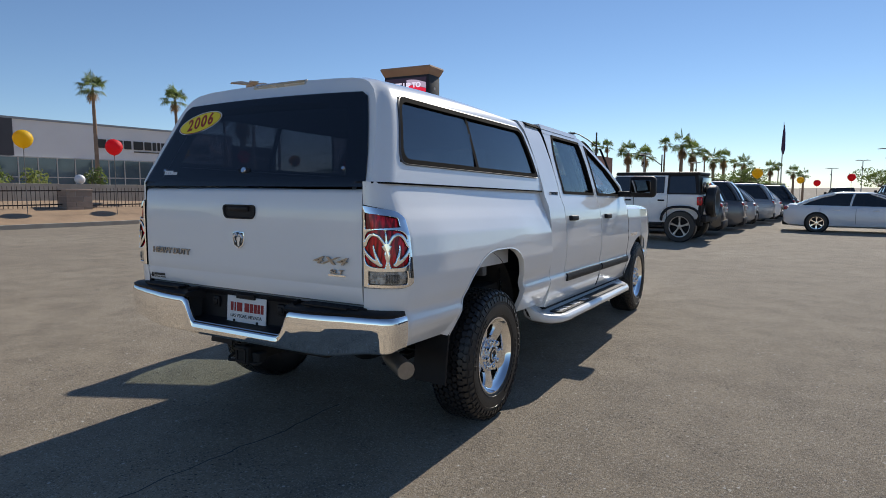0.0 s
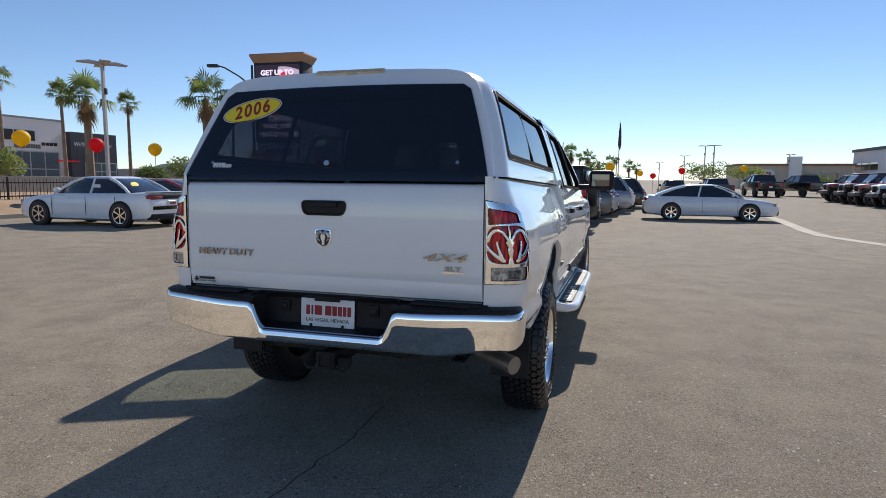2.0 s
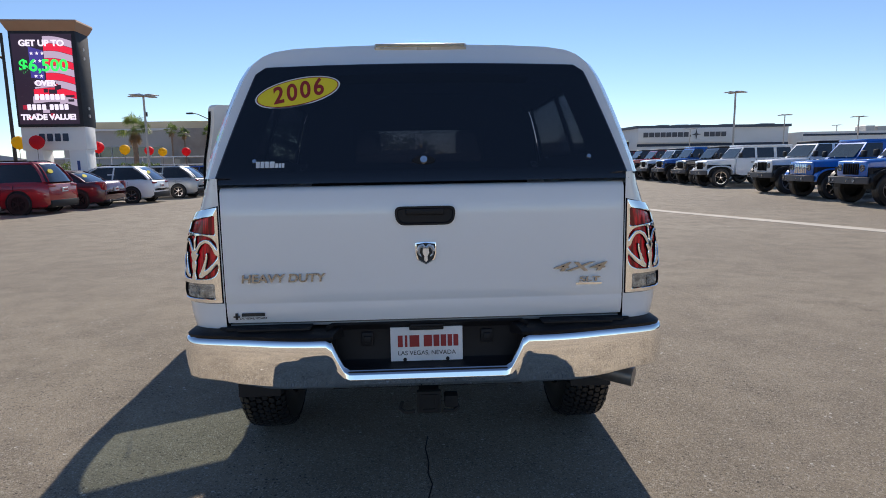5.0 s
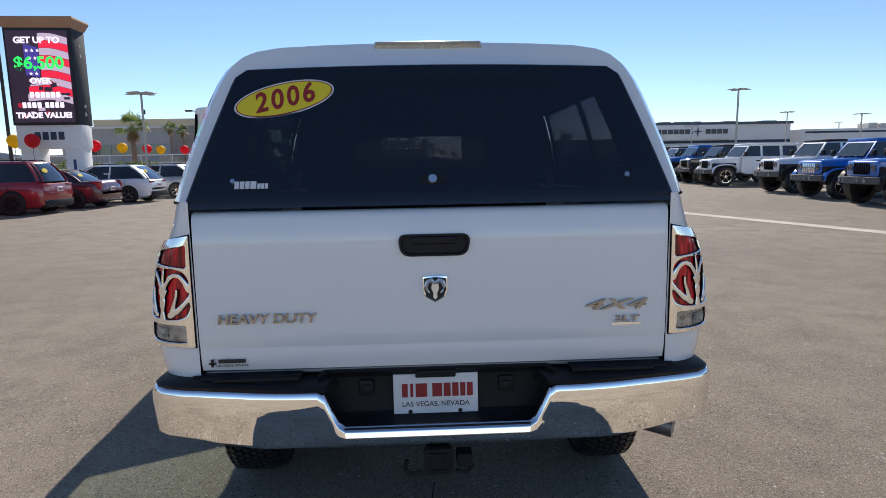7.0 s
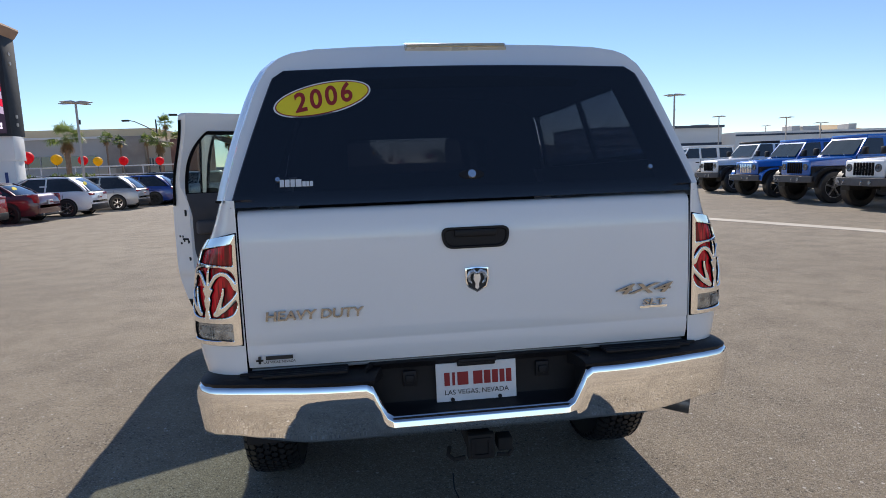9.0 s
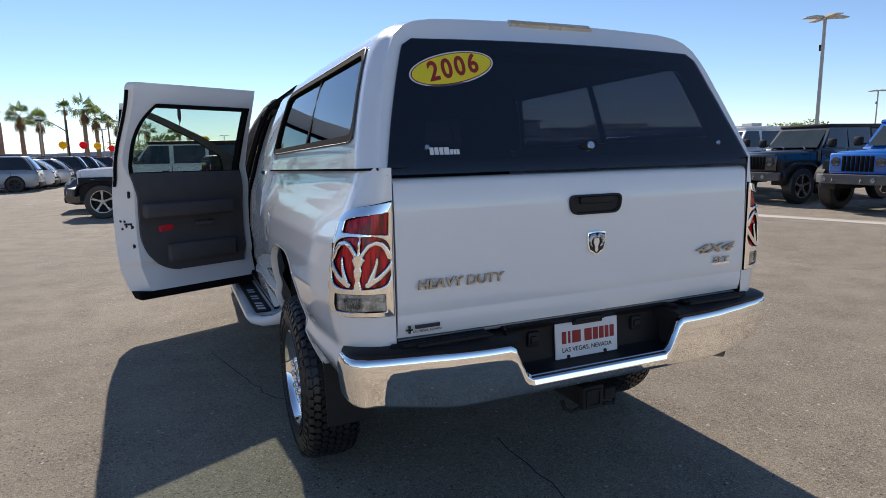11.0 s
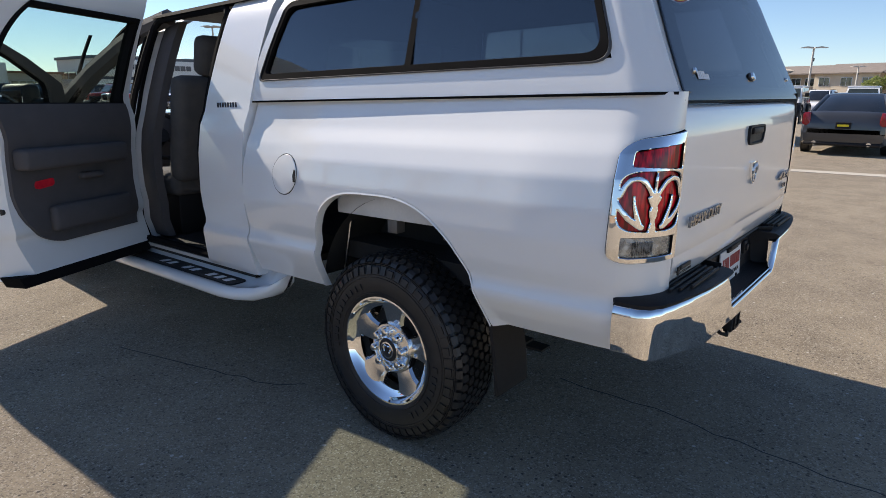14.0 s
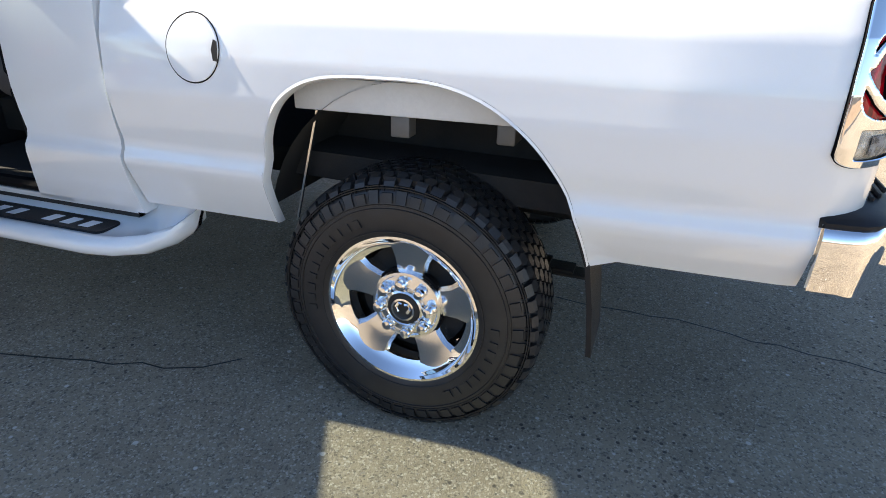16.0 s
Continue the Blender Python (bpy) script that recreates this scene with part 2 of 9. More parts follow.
NAVY = surface("navy_stripe", (0.03, 0.05, 0.09), 0.5)
ROOF_TILE = surface("grey_roof_tile", (0.26, 0.22, 0.19), 0.9, 0, (0.20, 0.17, 0.15), 1.5, 12, 0.3)
CANVAS = surface("sand_canvas", (0.56, 0.42, 0.26), 0.9, 0, (0.5, 0.37, 0.22), 0.8, 30)
BROWN = surface("brown_cap", (0.32, 0.17, 0.10), 0.7, 0, (0.27, 0.14, 0.085), 1.0, 30, 0.1)
BARK = surface("palm_bark", (0.34, 0.24, 0.17), 0.95, 0, (0.24, 0.17, 0.12), 4, 24, 0.8)
FROND = foliage("palm_frond", (0.15, 0.20, 0.065), (0.10, 0.145, 0.045))
DRY = foliage("dry_frond", (0.30, 0.20, 0.11), (0.22, 0.14, 0.08))
LEAF = foliage("leaf_green", (0.13, 0.175, 0.06), (0.085, 0.12, 0.04))
LEAF_Y = foliage("leaf_yellow_green", (0.22, 0.26, 0.09), (0.15, 0.185, 0.06))
BAL_RED = foliage("red_balloon_vinyl", (0.78, 0.014, 0.03), (0.74, 0.012, 0.026))
BAL_YEL = foliage("yellow_balloon_vinyl", (0.80, 0.56, 0.01), (0.78, 0.53, 0.01))
STRING = surface("string", (0.2, 0.19, 0.18), 0.8)
# pale blue base colour carries the haze before the hills
MOUNTAIN = surface("haze_tinted_mountain", (0.40, 0.42, 0.50), 1.0, 0, (0.34, 0.36, 0.44), 0.004, 0.05)

# ---- mesh helpers ----
def part(name, bm, material, parent=None, label="", smooth=35, xf=None):
    """Link a bmesh as one mesh object, under a thing or a part."""
    if xf is not None:
        bmesh.ops.transform(bm, matrix=xf, verts=bm.verts)
    bmesh.ops.recalc_face_normals(bm, faces=bm.faces)
    me = bpy.data.meshes.new(name)
    bm.to_mesh(me)
    bm.free()
    if isinstance(material, (list, tuple)):
        for mm in material:
            me.materials.append(mm)
    else:
        me.materials.append(material)
    if smooth:
        me.shade_smooth()
        me.set_sharp_from_angle(angle=radians(smooth))
    ob = new(name, me)
    ob.parent = parent
    if label:
        ob["label"] = label
    return ob


def islands(name, bm, material, parent=None, label="", smooth=35, xf=None):
    """Link each separate piece of a bmesh as a part of its own."""
    left, made = set(bm.verts), []
    while left:
        seed = left.pop()
        group, todo = {seed}, [seed]
        while todo:
            for e in todo.pop().link_edges:
                for v in e.verts:
                    if v not in group:
                        group.add(v)
                        todo.append(v)
        left -= group
        b2 = bmesh.new()
        keep = {v: b2.verts.new(v.co) for v in sorted(group, key=lambda v: v.co.to_tuple(5))}
        for f in bm.faces:
            if f.verts[0] in group:
                b2.faces.new([keep[v] for v in f.verts])
        made.append(part(name, b2, material, parent, label, smooth, xf))
    bm.free()
    return made[0]


def root(name, label, category, m=None, group="", kind=""):
    ob = new(name)
    ob.empty_display_size = 0.2
    if m is not None:
        ob.matrix_basis = m
    return tagged(ob, label, category, group, kind)


def box(bm, x0, x1, y0, y1, z0, z1, bev=0.0, seg=2, m=None, taper=None):
    """A box; bev rounds its edges; taper=(sx, sy) scales its top."""
    vs = []
    for z in (z0, z1):
        sx, sy = taper if taper and z == z1 else (1, 1)
        cx, cy = (x0 + x1) / 2, (y0 + y1) / 2
        for x, y in ((x0, y0), (x1, y0), (x1, y1), (x0, y1)):
            vs.append(bm.verts.new((cx + (x - cx) * sx, cy + (y - cy) * sy, z)))
    fs = [bm.faces.new([vs[i] for i in f]) for f in ((3, 2, 1, 0), (4, 5, 6, 7), (0, 1, 5, 4), (1, 2, 6, 5), (2, 3, 7, 6), (3, 0, 4, 7))]
    if bev:
        es = list({e for f in fs for e in f.edges})
        r = bmesh.ops.bevel(bm, geom=es, offset=bev, segments=seg, affect="EDGES", profile=0.5)
        vs = list({v for f in r["faces"] for v in f.verts} | {v for v in vs if v.is_valid})
    if m is not None:
        bmesh.ops.transform(bm, matrix=m, verts=vs)
    return vs


def rings(bm, loops, closed=True, cap0=True, cap1=True):
    """Skin rings of points into a surface."""
    vv = [[bm.verts.new(p) for p in lp] for lp in loops]
    n = len(vv[0])
    for a, b in zip(vv, vv[1:]):
        for i in range(n if closed else n - 1):
            j = (i + 1) % n
            bm.faces.new((a[i], a[j], b[j], b[i]))
    if closed and cap0:
        bm.faces.new(list(reversed(vv[0])))
    if closed and cap1:
        bm.faces.new(vv[-1])
    return vv


def frame_of(d):
    d = Vector(d).normalized()
    u = d.cross(Vector((0, 0, 1)))
    if u.length < 1e-4:
        u = Vector((1, 0, 0))
    u.normalize()
    return u, d.cross(u).normalized()


def cyl(bm, p0, p1, r0, r1=None, seg=12, cap=True):
    r1 = r0 if r1 is None else r1
    p0, p1 = Vector(p0), Vector(p1)
    u, v = frame_of(p1 - p0)
    ring = lambda p, r: [p + (u * math.cos(t) + v * math.sin(t)) * r for t in (2 * math.pi * i / seg for i in range(seg))]
    return rings(bm, [ring(p0, r0), ring(p1, r1)], True, cap, cap)


def tube(bm, pts, r, seg=8):
    pts = [Vector(p) for p in pts]
    lp = []
    for i, p in enumerate(pts):
        d = (pts[min(i + 1, len(pts) - 1)] - pts[max(i - 1, 0)])
        u, v = frame_of(d)
        rr = r[i] if isinstance(r, (list, tuple)) else r
        lp.append([p + (u * math.cos(t) + v * math.sin(t)) * rr for t in (2 * math.pi * k / seg for k in range(seg))])
    return rings(bm, lp)


def lathe(bm, prof, m=None, seg=48, closed=False):
    """Turn a profile of (radius, height) about the z axis."""
    lp = [[((r * math.cos(t)), r * math.sin(t), h) for t in (2 * math.pi * k / seg for k in range(seg))] for r, h in prof]
    if m is not None:
        lp = [[m @ Vector(p) for p in q] for q in lp]
    return rings(bm, lp, True, False, False)


def prism(bm, poly, a, b, axis="x", bev=0.0):
    """Extrude a polygon between a and b. axis x: points are (y, z); y: (x, z); z: (x, y)."""
    def at(p, c):
        return (c, p[0], p[1]) if axis == "x" else (p[0], c, p[1]) if axis == "y" else (p[0], p[1], c)
    v = rings(bm, [[at(p, a) for p in poly], [at(p, b) for p in poly]])
    if bev:
        es = list({e for q in v for w in q for e in w.link_edges})
        bmesh.ops.bevel(bm, geom=es, offset=bev, segments=2, affect="EDGES", profile=0.5)


def rounded(poly, r, seg=5):
    """Round the corners of a 2-D polygon."""
    out, n = [], len(poly)
    for i in range(n):
        p, a, b = Vector(poly[i]), Vector(poly[i - 1]), Vector(poly[(i + 1) % n])
        da, db = (a - p), (b - p)
        rr = min(r[i] if isinstance(r, (list, tuple)) else r, da.length * 0.48, db.length * 0.48)
        s, t = p + da.normalized() * rr, p + db.normalized() * rr
        for k in range(seg + 1):
            f = k / seg
            out.append(tuple(s * (1 - f) ** 2 + p * 2 * f * (1 - f) + t * f * f))
    return out


def ringframe(bm, outer, inner, a, b, axis="x"):
    """A frame between two outlines with equally many points, from depth a to b."""
    def at(p, c):
        return (c, p[0], p[1]) if axis == "x" else (p[0], c, p[1]) if axis == "y" else (p[0], p[1], c)
    rows = [[at(p, c) for p in q] for q, c in ((outer, a), (outer, b), (inner, b), (inner, a), (outer, a))]
    vv = rings(bm, rows[:4], True, False, False)
    n = len(outer)
    for i in range(n):
        j = (i + 1) % n
        bm.faces.new((vv[3][i], vv[3][j], vv[0][j], vv[0][i]))


def lettering(name, text, size, m, material, parent, depth=0.004, label="", xf=None, shear=0.0, space=1.0, bold=0.0):
    """Text as a mesh; m puts the text's x along the line and its y up."""
    cu = bpy.data.curves.new(name, "FONT")
    cu.body, cu.size, cu.extrude, cu.align_x, cu.align_y, cu.shear, cu.space_character, cu.offset = text, size, depth, "CENTER", "CENTER", shear, space, bold
    tmp = new(name, cu)
    me = bpy.data.meshes.new_from_object(tmp.evaluated_get(bpy.context.evaluated_depsgraph_get()))
    bpy.data.objects.remove(tmp)
    me.transform(m)
    if xf is not None:
        me.transform(xf)
    me.materials.clear()
    me.materials.append(material)
    ob = new(name, me)
    ob.parent = parent
    if label:
        ob["label"] = label
    return ob


def lerp(tab, x):
    """A value between the rows (x, v) of a table."""
    if x <= tab[0][0]:
        return tab[0][1]
    for (a, u), (b, v) in zip(tab, tab[1:]):
        if x <= b:
            return u + (v - u) * (x - a) / (b - a)
    return tab[-1][1]


def smoothstep(a, b, x):
    t = max(0.0, min(1.0, (x - a) / (b - a)))
    return t * t * (3 - 2 * t)

# ======== the pickup truck: x to its right, y ahead, tailgate at y = 0 ========
# all body parts share a slight nose-down rake
RAKE = Matrix(((1, 0, 0, 0), (0, 1, 0, 0), (0, -0.026, 1, 0), (0, 0, 0, 1)))
MIRROR = Matrix.Diagonal((-1, 1, 1, 1))
truck = root("pickup_truck", "white crew-cab pickup truck with camper shell, driver-side doors open", "pickup truck")
REAR_AXLE, FRONT_AXLE, HUB_Z, TYRE_R = 1.050, 4.87, 0.400, 0.400

BED_BASE = [(0.62, 0.900), (0.70, 0.930), (0.765, 0.949), (0.79, 0.951), (0.815, 0.938), (0.84, 0.932), (0.90, 0.938), (1.0, 0.947), (1.2, 0.925), (1.447, 0.872)]
BED_FRONT = [(0.62, 0.925), (0.70, 0.960), (0.765, 0.986), (0.79, 0.989), (0.815, 0.976), (0.84, 0.973), (0.90, 0.986), (1.0, 1.002), (1.15, 0.987), (1.25, 0.957), (1.34, 0.914), (1.447, 0.876)]
BED_BULGE = [(0.62, 0.022), (0.79, 0.040), (0.84, 0.046), (0.9, 0.058), (1.1, 0.066), (1.2, 0.060), (1.27, 0.046), (1.33, 0.022), (1.39, 0.008), (1.447, 0.0)]


def bed_x(y, z):
    f = 0.62 + 0.38 * smoothstep(0.0, 0.45, y) - 0.3 * smoothstep(1.45, 1.9, y) * smoothstep(1.0, 1.3, z)
    x = lerp(BED_BASE, z) + lerp(BED_BULGE, z) * f
    k = smoothstep(1.30, 1.98, y)
    return x * (1 - k) + lerp(BED_FRONT, z) * k


def bed_point(u, z):
    """A point of the bed's outer skin: u below 0 runs round the rear corner, above 0 it is metres ahead of it."""
    lift = 0.036 * (1 - smoothstep(0.55, 1.3, 0.15 + u)) * max(0.0, (0.76 - z) / 0.14)
    if u < -0.24:
        lift = max(0.0, 0.832 - z)
    if u >= 0:
        return Vector((bed_x(0.15 + u, z), 0.15 + u, z + lift))
    a = (1 + u) * math.pi / 2
    xs = bed_x(0.15, z)
    return Vector((0.80 + (xs - 0.80) * math.sin(a), 0.15 - 0.165 * math.cos(a), z + lift))


def in_arch(y, z, yc, front=0.435, rear=0.515, high=0.685, low=0.40, square=4.0):
    """How far inside the wheel arch: below 1 is inside; its front corner may be squarer."""
    dy, dz = y - yc, z - low
    if dz < 0:
        return abs(dy) / (front if dy > 0 else rear)
    e = square if dy > 0 else 2.35
    return ((abs(dy) / (front if dy > 0 else rear)) ** e + (dz / high) ** e) ** (1 / e)


def skin(bm, us, zs, point, inside, snap):
    """A gridded skin with a wheel arch cut out and its rim snapped onto the arch."""
    grid = [[bm.verts.new(point(u, z)) for z in zs] for u in us]
    for i in range(len(us) - 1):
        for j in range(len(zs) - 1):
            q = (grid[i][j], grid[i + 1][j], grid[i + 1][j + 1], grid[i][j + 1])
            c = sum((v.co for v in q), Vector()) / 4
            if inside(c.y, c.z + 0.026 * 0) >= 1:
                bm.faces.new(q)
    rim = []
    for row in grid:
        for v in row:
            if not v.link_faces:
                bm.verts.remove(v)
                continue
            if len(v.link_faces) < 4 and inside(v.co.y, v.co.z) < 1.12 and inside(v.co.y, v.co.z) > 0.7:
                snap(v)
                rim.append(v)
    return rim


def bed_side(side):
    bm = bmesh.new()
    us = [-1 + k / 9 for k in range(7)] + [-0.2401, -0.2399, -0.16, -0.08] + [k * 0.0226 for k in range(82)]
    zs = [0.62 + k * (1.447 - 0.62) / 60 for k in range(61)]
    arch = lambda y, z: in_arch(y, z, REAR_AXLE)

    def snap(v):
        k = arch(v.co.y, v.co.z)
        if v.co.z < 0.63:
            return
        y = REAR_AXLE + (v.co.y - REAR_AXLE) / k
        z = 0.40 + (v.co.z - 0.40) / k
        v.co = Vector((bed_x(y, z), y, z))
    skin(bm, us, zs, bed_point, arch, snap)
    bmesh.ops.dissolve_degenerate(bm, dist=1e-5, edges=bm.edges)
    # turned-in lip round the arch
    lip = []
    for k in range(61):
        t = math.pi * k / 60
        cy, cz = math.cos(t), math.sin(t)
        ry, e = (0.435, 4.0) if cy > 0 else (0.515, 2.35)
        y = REAR_AXLE + math.copysign(abs(cy) ** (2 / e), cy) * ry
        z = 0.40 + abs(cz) ** (2 / e) * 0.685
        if z > 0.615:
            lip.append((y, z))
    loops = []
    for dx, sc in ((0.002, 1.0), (0.004, 0.990), (-0.010, 0.982), (-0.030, 0.982)):
        loops.append([(bed_x(y, max(z, .62)) + dx, REAR_AXLE + (y - REAR_AXLE) * sc, 0.40 + (z - 0.40) * sc) for y, z in lip])
    rings(bm, loops, False)
    # top rail, floor edge and front edge turn inwards
    for z, dz in ((1.447, 0.0), (0.62, 0.0)):
        us2 = us
        if z < 1:
            for us2 in ([u for u in us if u < 0.37], [u for u in us if u > 1.36]):
                rings(bm, [[bed_point(u, z) for u in us2], [bed_point(u, z) + Vector((-0.07, 0.0, dz)) for u in us2]], False)
            continue
        rings(bm, [[bed_point(u, z) for u in us2], [bed_point(u, z) * 1 + Vector((-0.07, 0.0, dz)) for u in us2]], False)
    y1 = us[-1]
    rings(bm, [[bed_point(y1, z) for z in zs], [bed_point(y1, z) + Vector((-0.12, 0.004, 0)) for z in zs]], False)
    if side < 0:
        bmesh.ops.transform(bm, matrix=MIRROR, verts=bm.verts)
    ob = part("bed_side", bm, WHITE, truck, xf=RAKE, smooth=40)
    if side < 0:
        # round fuel door with a thin gap and a finger notch
        bm = bmesh.new()
        pts = lambda r, d: [(-(bed_x(1.652 + r * math.cos(t), 1.125 + r * math.sin(t)) + d), 1.652 + r * math.cos(t), 1.125 + r * math.sin(t)) for t in (2 * math.pi * k / 40 for k in range(40))]
        rings(bm, [pts(0.091, 0.0012), pts(0.0875, 0.0012)], True, False, False)
        part("fuel_door_gap", bm, TRIM, ob, "thin dark gap", xf=RAKE)
        bm = bmesh.new()
        rings(bm, [pts(0.0875, 0.001), pts(0.086, 0.004), pts(0.06, 0.005), pts(0.02, 0.005), pts(0.002, 0.005)], True, False, True)
        part("fuel_door", bm, WHITE, ob, "round white fuel door", xf=RAKE)
        bm = bmesh.new()
        pp = [(-(bed_x(1.652 + y, 1.125 + z) + 0.006), 1.652 + y, 1.125 + z) for y, z in ((-0.088, -0.03), (-0.072, -0.028), (-0.066, 0.0), (-0.074, 0.026), (-0.086, 0.02))]
        bm.faces.new([bm.verts.new(p) for p in pp])
        part("finger_notch", bm, BLACK, ob, "dark finger notch", xf=RAKE)
    return ob


for side in (1, -1):
    bed_side(side)

# ---- tail lamps with chrome horn-shaped guards ----
LAMP_W, LAMP_H = 0.25, 0.38


def stroke(px, py, pts, w0, w1):
    """Whether a point lies on a stroke along pts whose half-width in metres goes from w0 to w1."""
    n = len(pts) - 1
    for k, ((ax, ay), (bx, by)) in enumerate(zip(pts, pts[1:])):
        ax, bx, qx = ax * LAMP_W, bx * LAMP_W, px * LAMP_W
        ay, by, qy = ay * LAMP_H, by * LAMP_H, py * LAMP_H
        dx, dy = bx - ax, by - ay
        t = max(0, min(1, ((qx - ax) * dx + (qy - ay) * dy) / (dx * dx + dy * dy)))
        if math.hypot(qx - ax - t * dx, qy - ay - t * dy) < w0 + (w1 - w0) * (k + t) / n:
            return True
    return False


# half of the guard's face: distance from its axis, height
HORN = [(0.015, 0.505), (0.07, 0.565), (0.14, 0.625), (0.23, 0.652), (0.32, 0.638), (0.385, 0.59), (0.43, 0.52)]
HORN_LOW = [(0.48, 0.49), (0.40, 0.415), (0.29, 0.345), (0.14, 0.285)]
HORN_EAR = [(0.26, 0.52), (0.245, 0.45), (0.215, 0.39), (0.17, 0.315)]
FACE = [(0.27, 0.05), (0.33, 0.028), (0.37, 0.05), (0.41, 0.058), (0.44, 0.042), (0.475, 0.07), (0.51, 0.10), (0.535, 0.02), (0.75, 0.012)]


def lamp_kind(s, v):
    """What the lamp shows at s across (0 at the tailgate) and v up: c chrome, r red, w clear."""
    low, high = 0.715 + 0.05 * s, 0.915 - 0.02 * s
    if 0.06 < s < 0.80 and low < v < high:
        cs, cv = max(0.0, s - 0.70) / 0.10, max(0.0, abs(v - (low + high) / 2) - 0.045) / 0.055
        if cs * cs + cv * cv < 1:
            return "r"
    if 0.045 < v < 0.20 and 0.10 < s < 0.84:
        return "w"
    x = abs(s - 0.47)
    if (x / 0.445) ** 4.0 + (abs(v - 0.478) / 0.228) ** 4.0 < 1:
        if x < lerp(FACE, v) or stroke(x, v, HORN, 0.0068, 0.0082) or stroke(x, v, HORN_LOW, 0.0066, 0.0100) or stroke(x, v, HORN_EAR, 0.0036, 0.0080):
            return "c"
        return "r"
    return "c"


def tail_lamp(side):
    lamp = new("tail_lamp")
    lamp.parent = truck
    tagged(lamp, "chrome-framed red tail lamp with horn-shaped guard")
    ns, nv, z0, z1 = 100, 200, 0.958, 1.338
    meshes = {k: bmesh.new() for k in "crwd"}

    kinds = [[lamp_kind((i + 0.5) / ns, (j + 0.5) / nv) for j in range(nv)] for i in range(ns)]
    edge = {(i, j) for i in range(1, ns) for j in range(1, nv) if len({kinds[i - 1][j - 1], kinds[i][j - 1], kinds[i - 1][j], kinds[i][j]}) > 1}
    place = {q: Vector(q) for q in edge}
    for _ in range(8):
        place = {q: (p * 2 + sum((place[r] for r in ((q[0] + 1, q[1]), (q[0] - 1, q[1]), (q[0], q[1] + 1), (q[0], q[1] - 1)) if r in edge), Vector((0, 0)))) / (2 + sum(r in edge for r in ((q[0] + 1, q[1]), (q[0] - 1, q[1]), (q[0], q[1] + 1), (q[0], q[1] - 1)))) for q, p in place.items()}

    inner = {(i, j) for i in range(1, ns) for j in range(1, nv) if (i, j) not in edge}
    full = {(i, j): place.get((i, j), Vector((i, j))) for i in range(ns + 1) for j in range(nv + 1)}
    for _ in range(3):
        full.update({(i, j): (full[i + 1, j] + full[i - 1, j] + full[i, j + 1] + full[i, j - 1]) / 4 for i, j in inner})
    place = full

    def at(i, j, out):
        fi, fj = place.get((i, j), (i, j))
        s, v = fi / ns, fj / nv
        u = -0.975 + s * 0.845
        c = 1 - math.sqrt(max(0.0, 1 - min(1.0, max(0.0, (s - 0.70) / 0.30)) ** 2))
        zz = z0 + (z1 - z0) * v - (0.032 * s + 0.045 * c) * smoothstep(0.60, 1, v) + 0.030 * c * max(0.0, 1 - v / 0.3)
        p, q, r = bed_point(u, zz), bed_point(u + 0.01, zz), bed_point(u, zz + 0.01)
        n = (q - p).cross(r - p).normalized()
        if n.x < 0 and s > 0.5 or n.y > 0.2:
            n = -n
        p = p + n * (out + (0.003 if out > 0.005 else 0) * math.sin(math.pi * min(1, 8 * min(s, 1 - s, v, 1 - v)) / 2))
        return (p.x * side, p.y, p.z)
    cache = {}
    for i in range(ns):
        for j in range(nv):
            k = kinds[i][j]
            out = {"c": 0.011, "r": 0.0030, "w": 0.0030}[k]
            bm = meshes[k]
            q = []
            for di, dj in ((0, 0), (1, 0), (1, 1), (0, 1)):
                key = (k, i + di, j + dj)
                if key not in cache:
                    low_ = 0.0028 if k == "c" and ((i + di, j + dj) in edge or i + di in (0, ns) or j + dj in (0, nv)) else 0.0
                    cache[key] = bm.verts.new(at(i + di, j + dj, out - low_))
                q.append(cache[key])
            bm.faces.new(q)
            # walls of the cut-outs, coloured black for the shade between guard and lens
            if k == "c":
                for (di, dj), e in (((1, 0), ((1, 0), (1, 1))), ((-1, 0), ((0, 0), (0, 1))), ((0, 1), ((0, 1), (1, 1))), ((0, -1), ((0, 0), (1, 0)))):
                    a, b = i + di, j + dj
                    if not (0 <= a < ns and 0 <= b < nv) or kinds[a][b] != "c":
                        w = []
                        for (ci, cj) in e:
                            for lv, o in (("e", 0.0060), ("d", 0.0)):
                                key = (lv, i + ci, j + cj)
                                if key not in cache:
                                    cache[key] = meshes["d"].verts.new(at(i + ci, j + cj, o))
                                w.append(cache[key])
                        meshes["d"].faces.new((w[0], w[2], w[3], w[1]))
    # black sheet behind the lamp, its rim drawing the shaded gap
    bm = bmesh.new()
    rings(bm, [[at(i * ns / 30, j * nv / 40, 0.0012) for j in (-0.35, *range(1, 40), 40.35)] for i in (-0.4, *range(1, 30), 30.4)], False)
    part("lamp_shadow_gap", bm, TRIM, lamp, "dark gap round the lamp", xf=RAKE)
    # moulded ribs inside the reversing lens
    bm = bmesh.new()
    for k in range(9):
        i0 = (30 + k * 2.2) * ns / 72
        rings(bm, [[at(i0 + d, j * nv / 144, o) for j in (9, 12, 15, 18, 21, 24)] for d, o in ((0, 0.005), (1.0, 0.0068), (2.0, 0.005))], False)
    part("lens_rib", bm, CLEAR_LENS, lamp, "clear ribs of the lens", xf=RAKE)
    part("chrome_guard", meshes["c"], CHROME, lamp, "chrome lamp guard with horn cut-outs", xf=RAKE, smooth=50)
    part("cutout_wall", meshes["d"], TRIM, lamp, "cut-out edges coloured dark for the shade in the gaps", xf=RAKE)
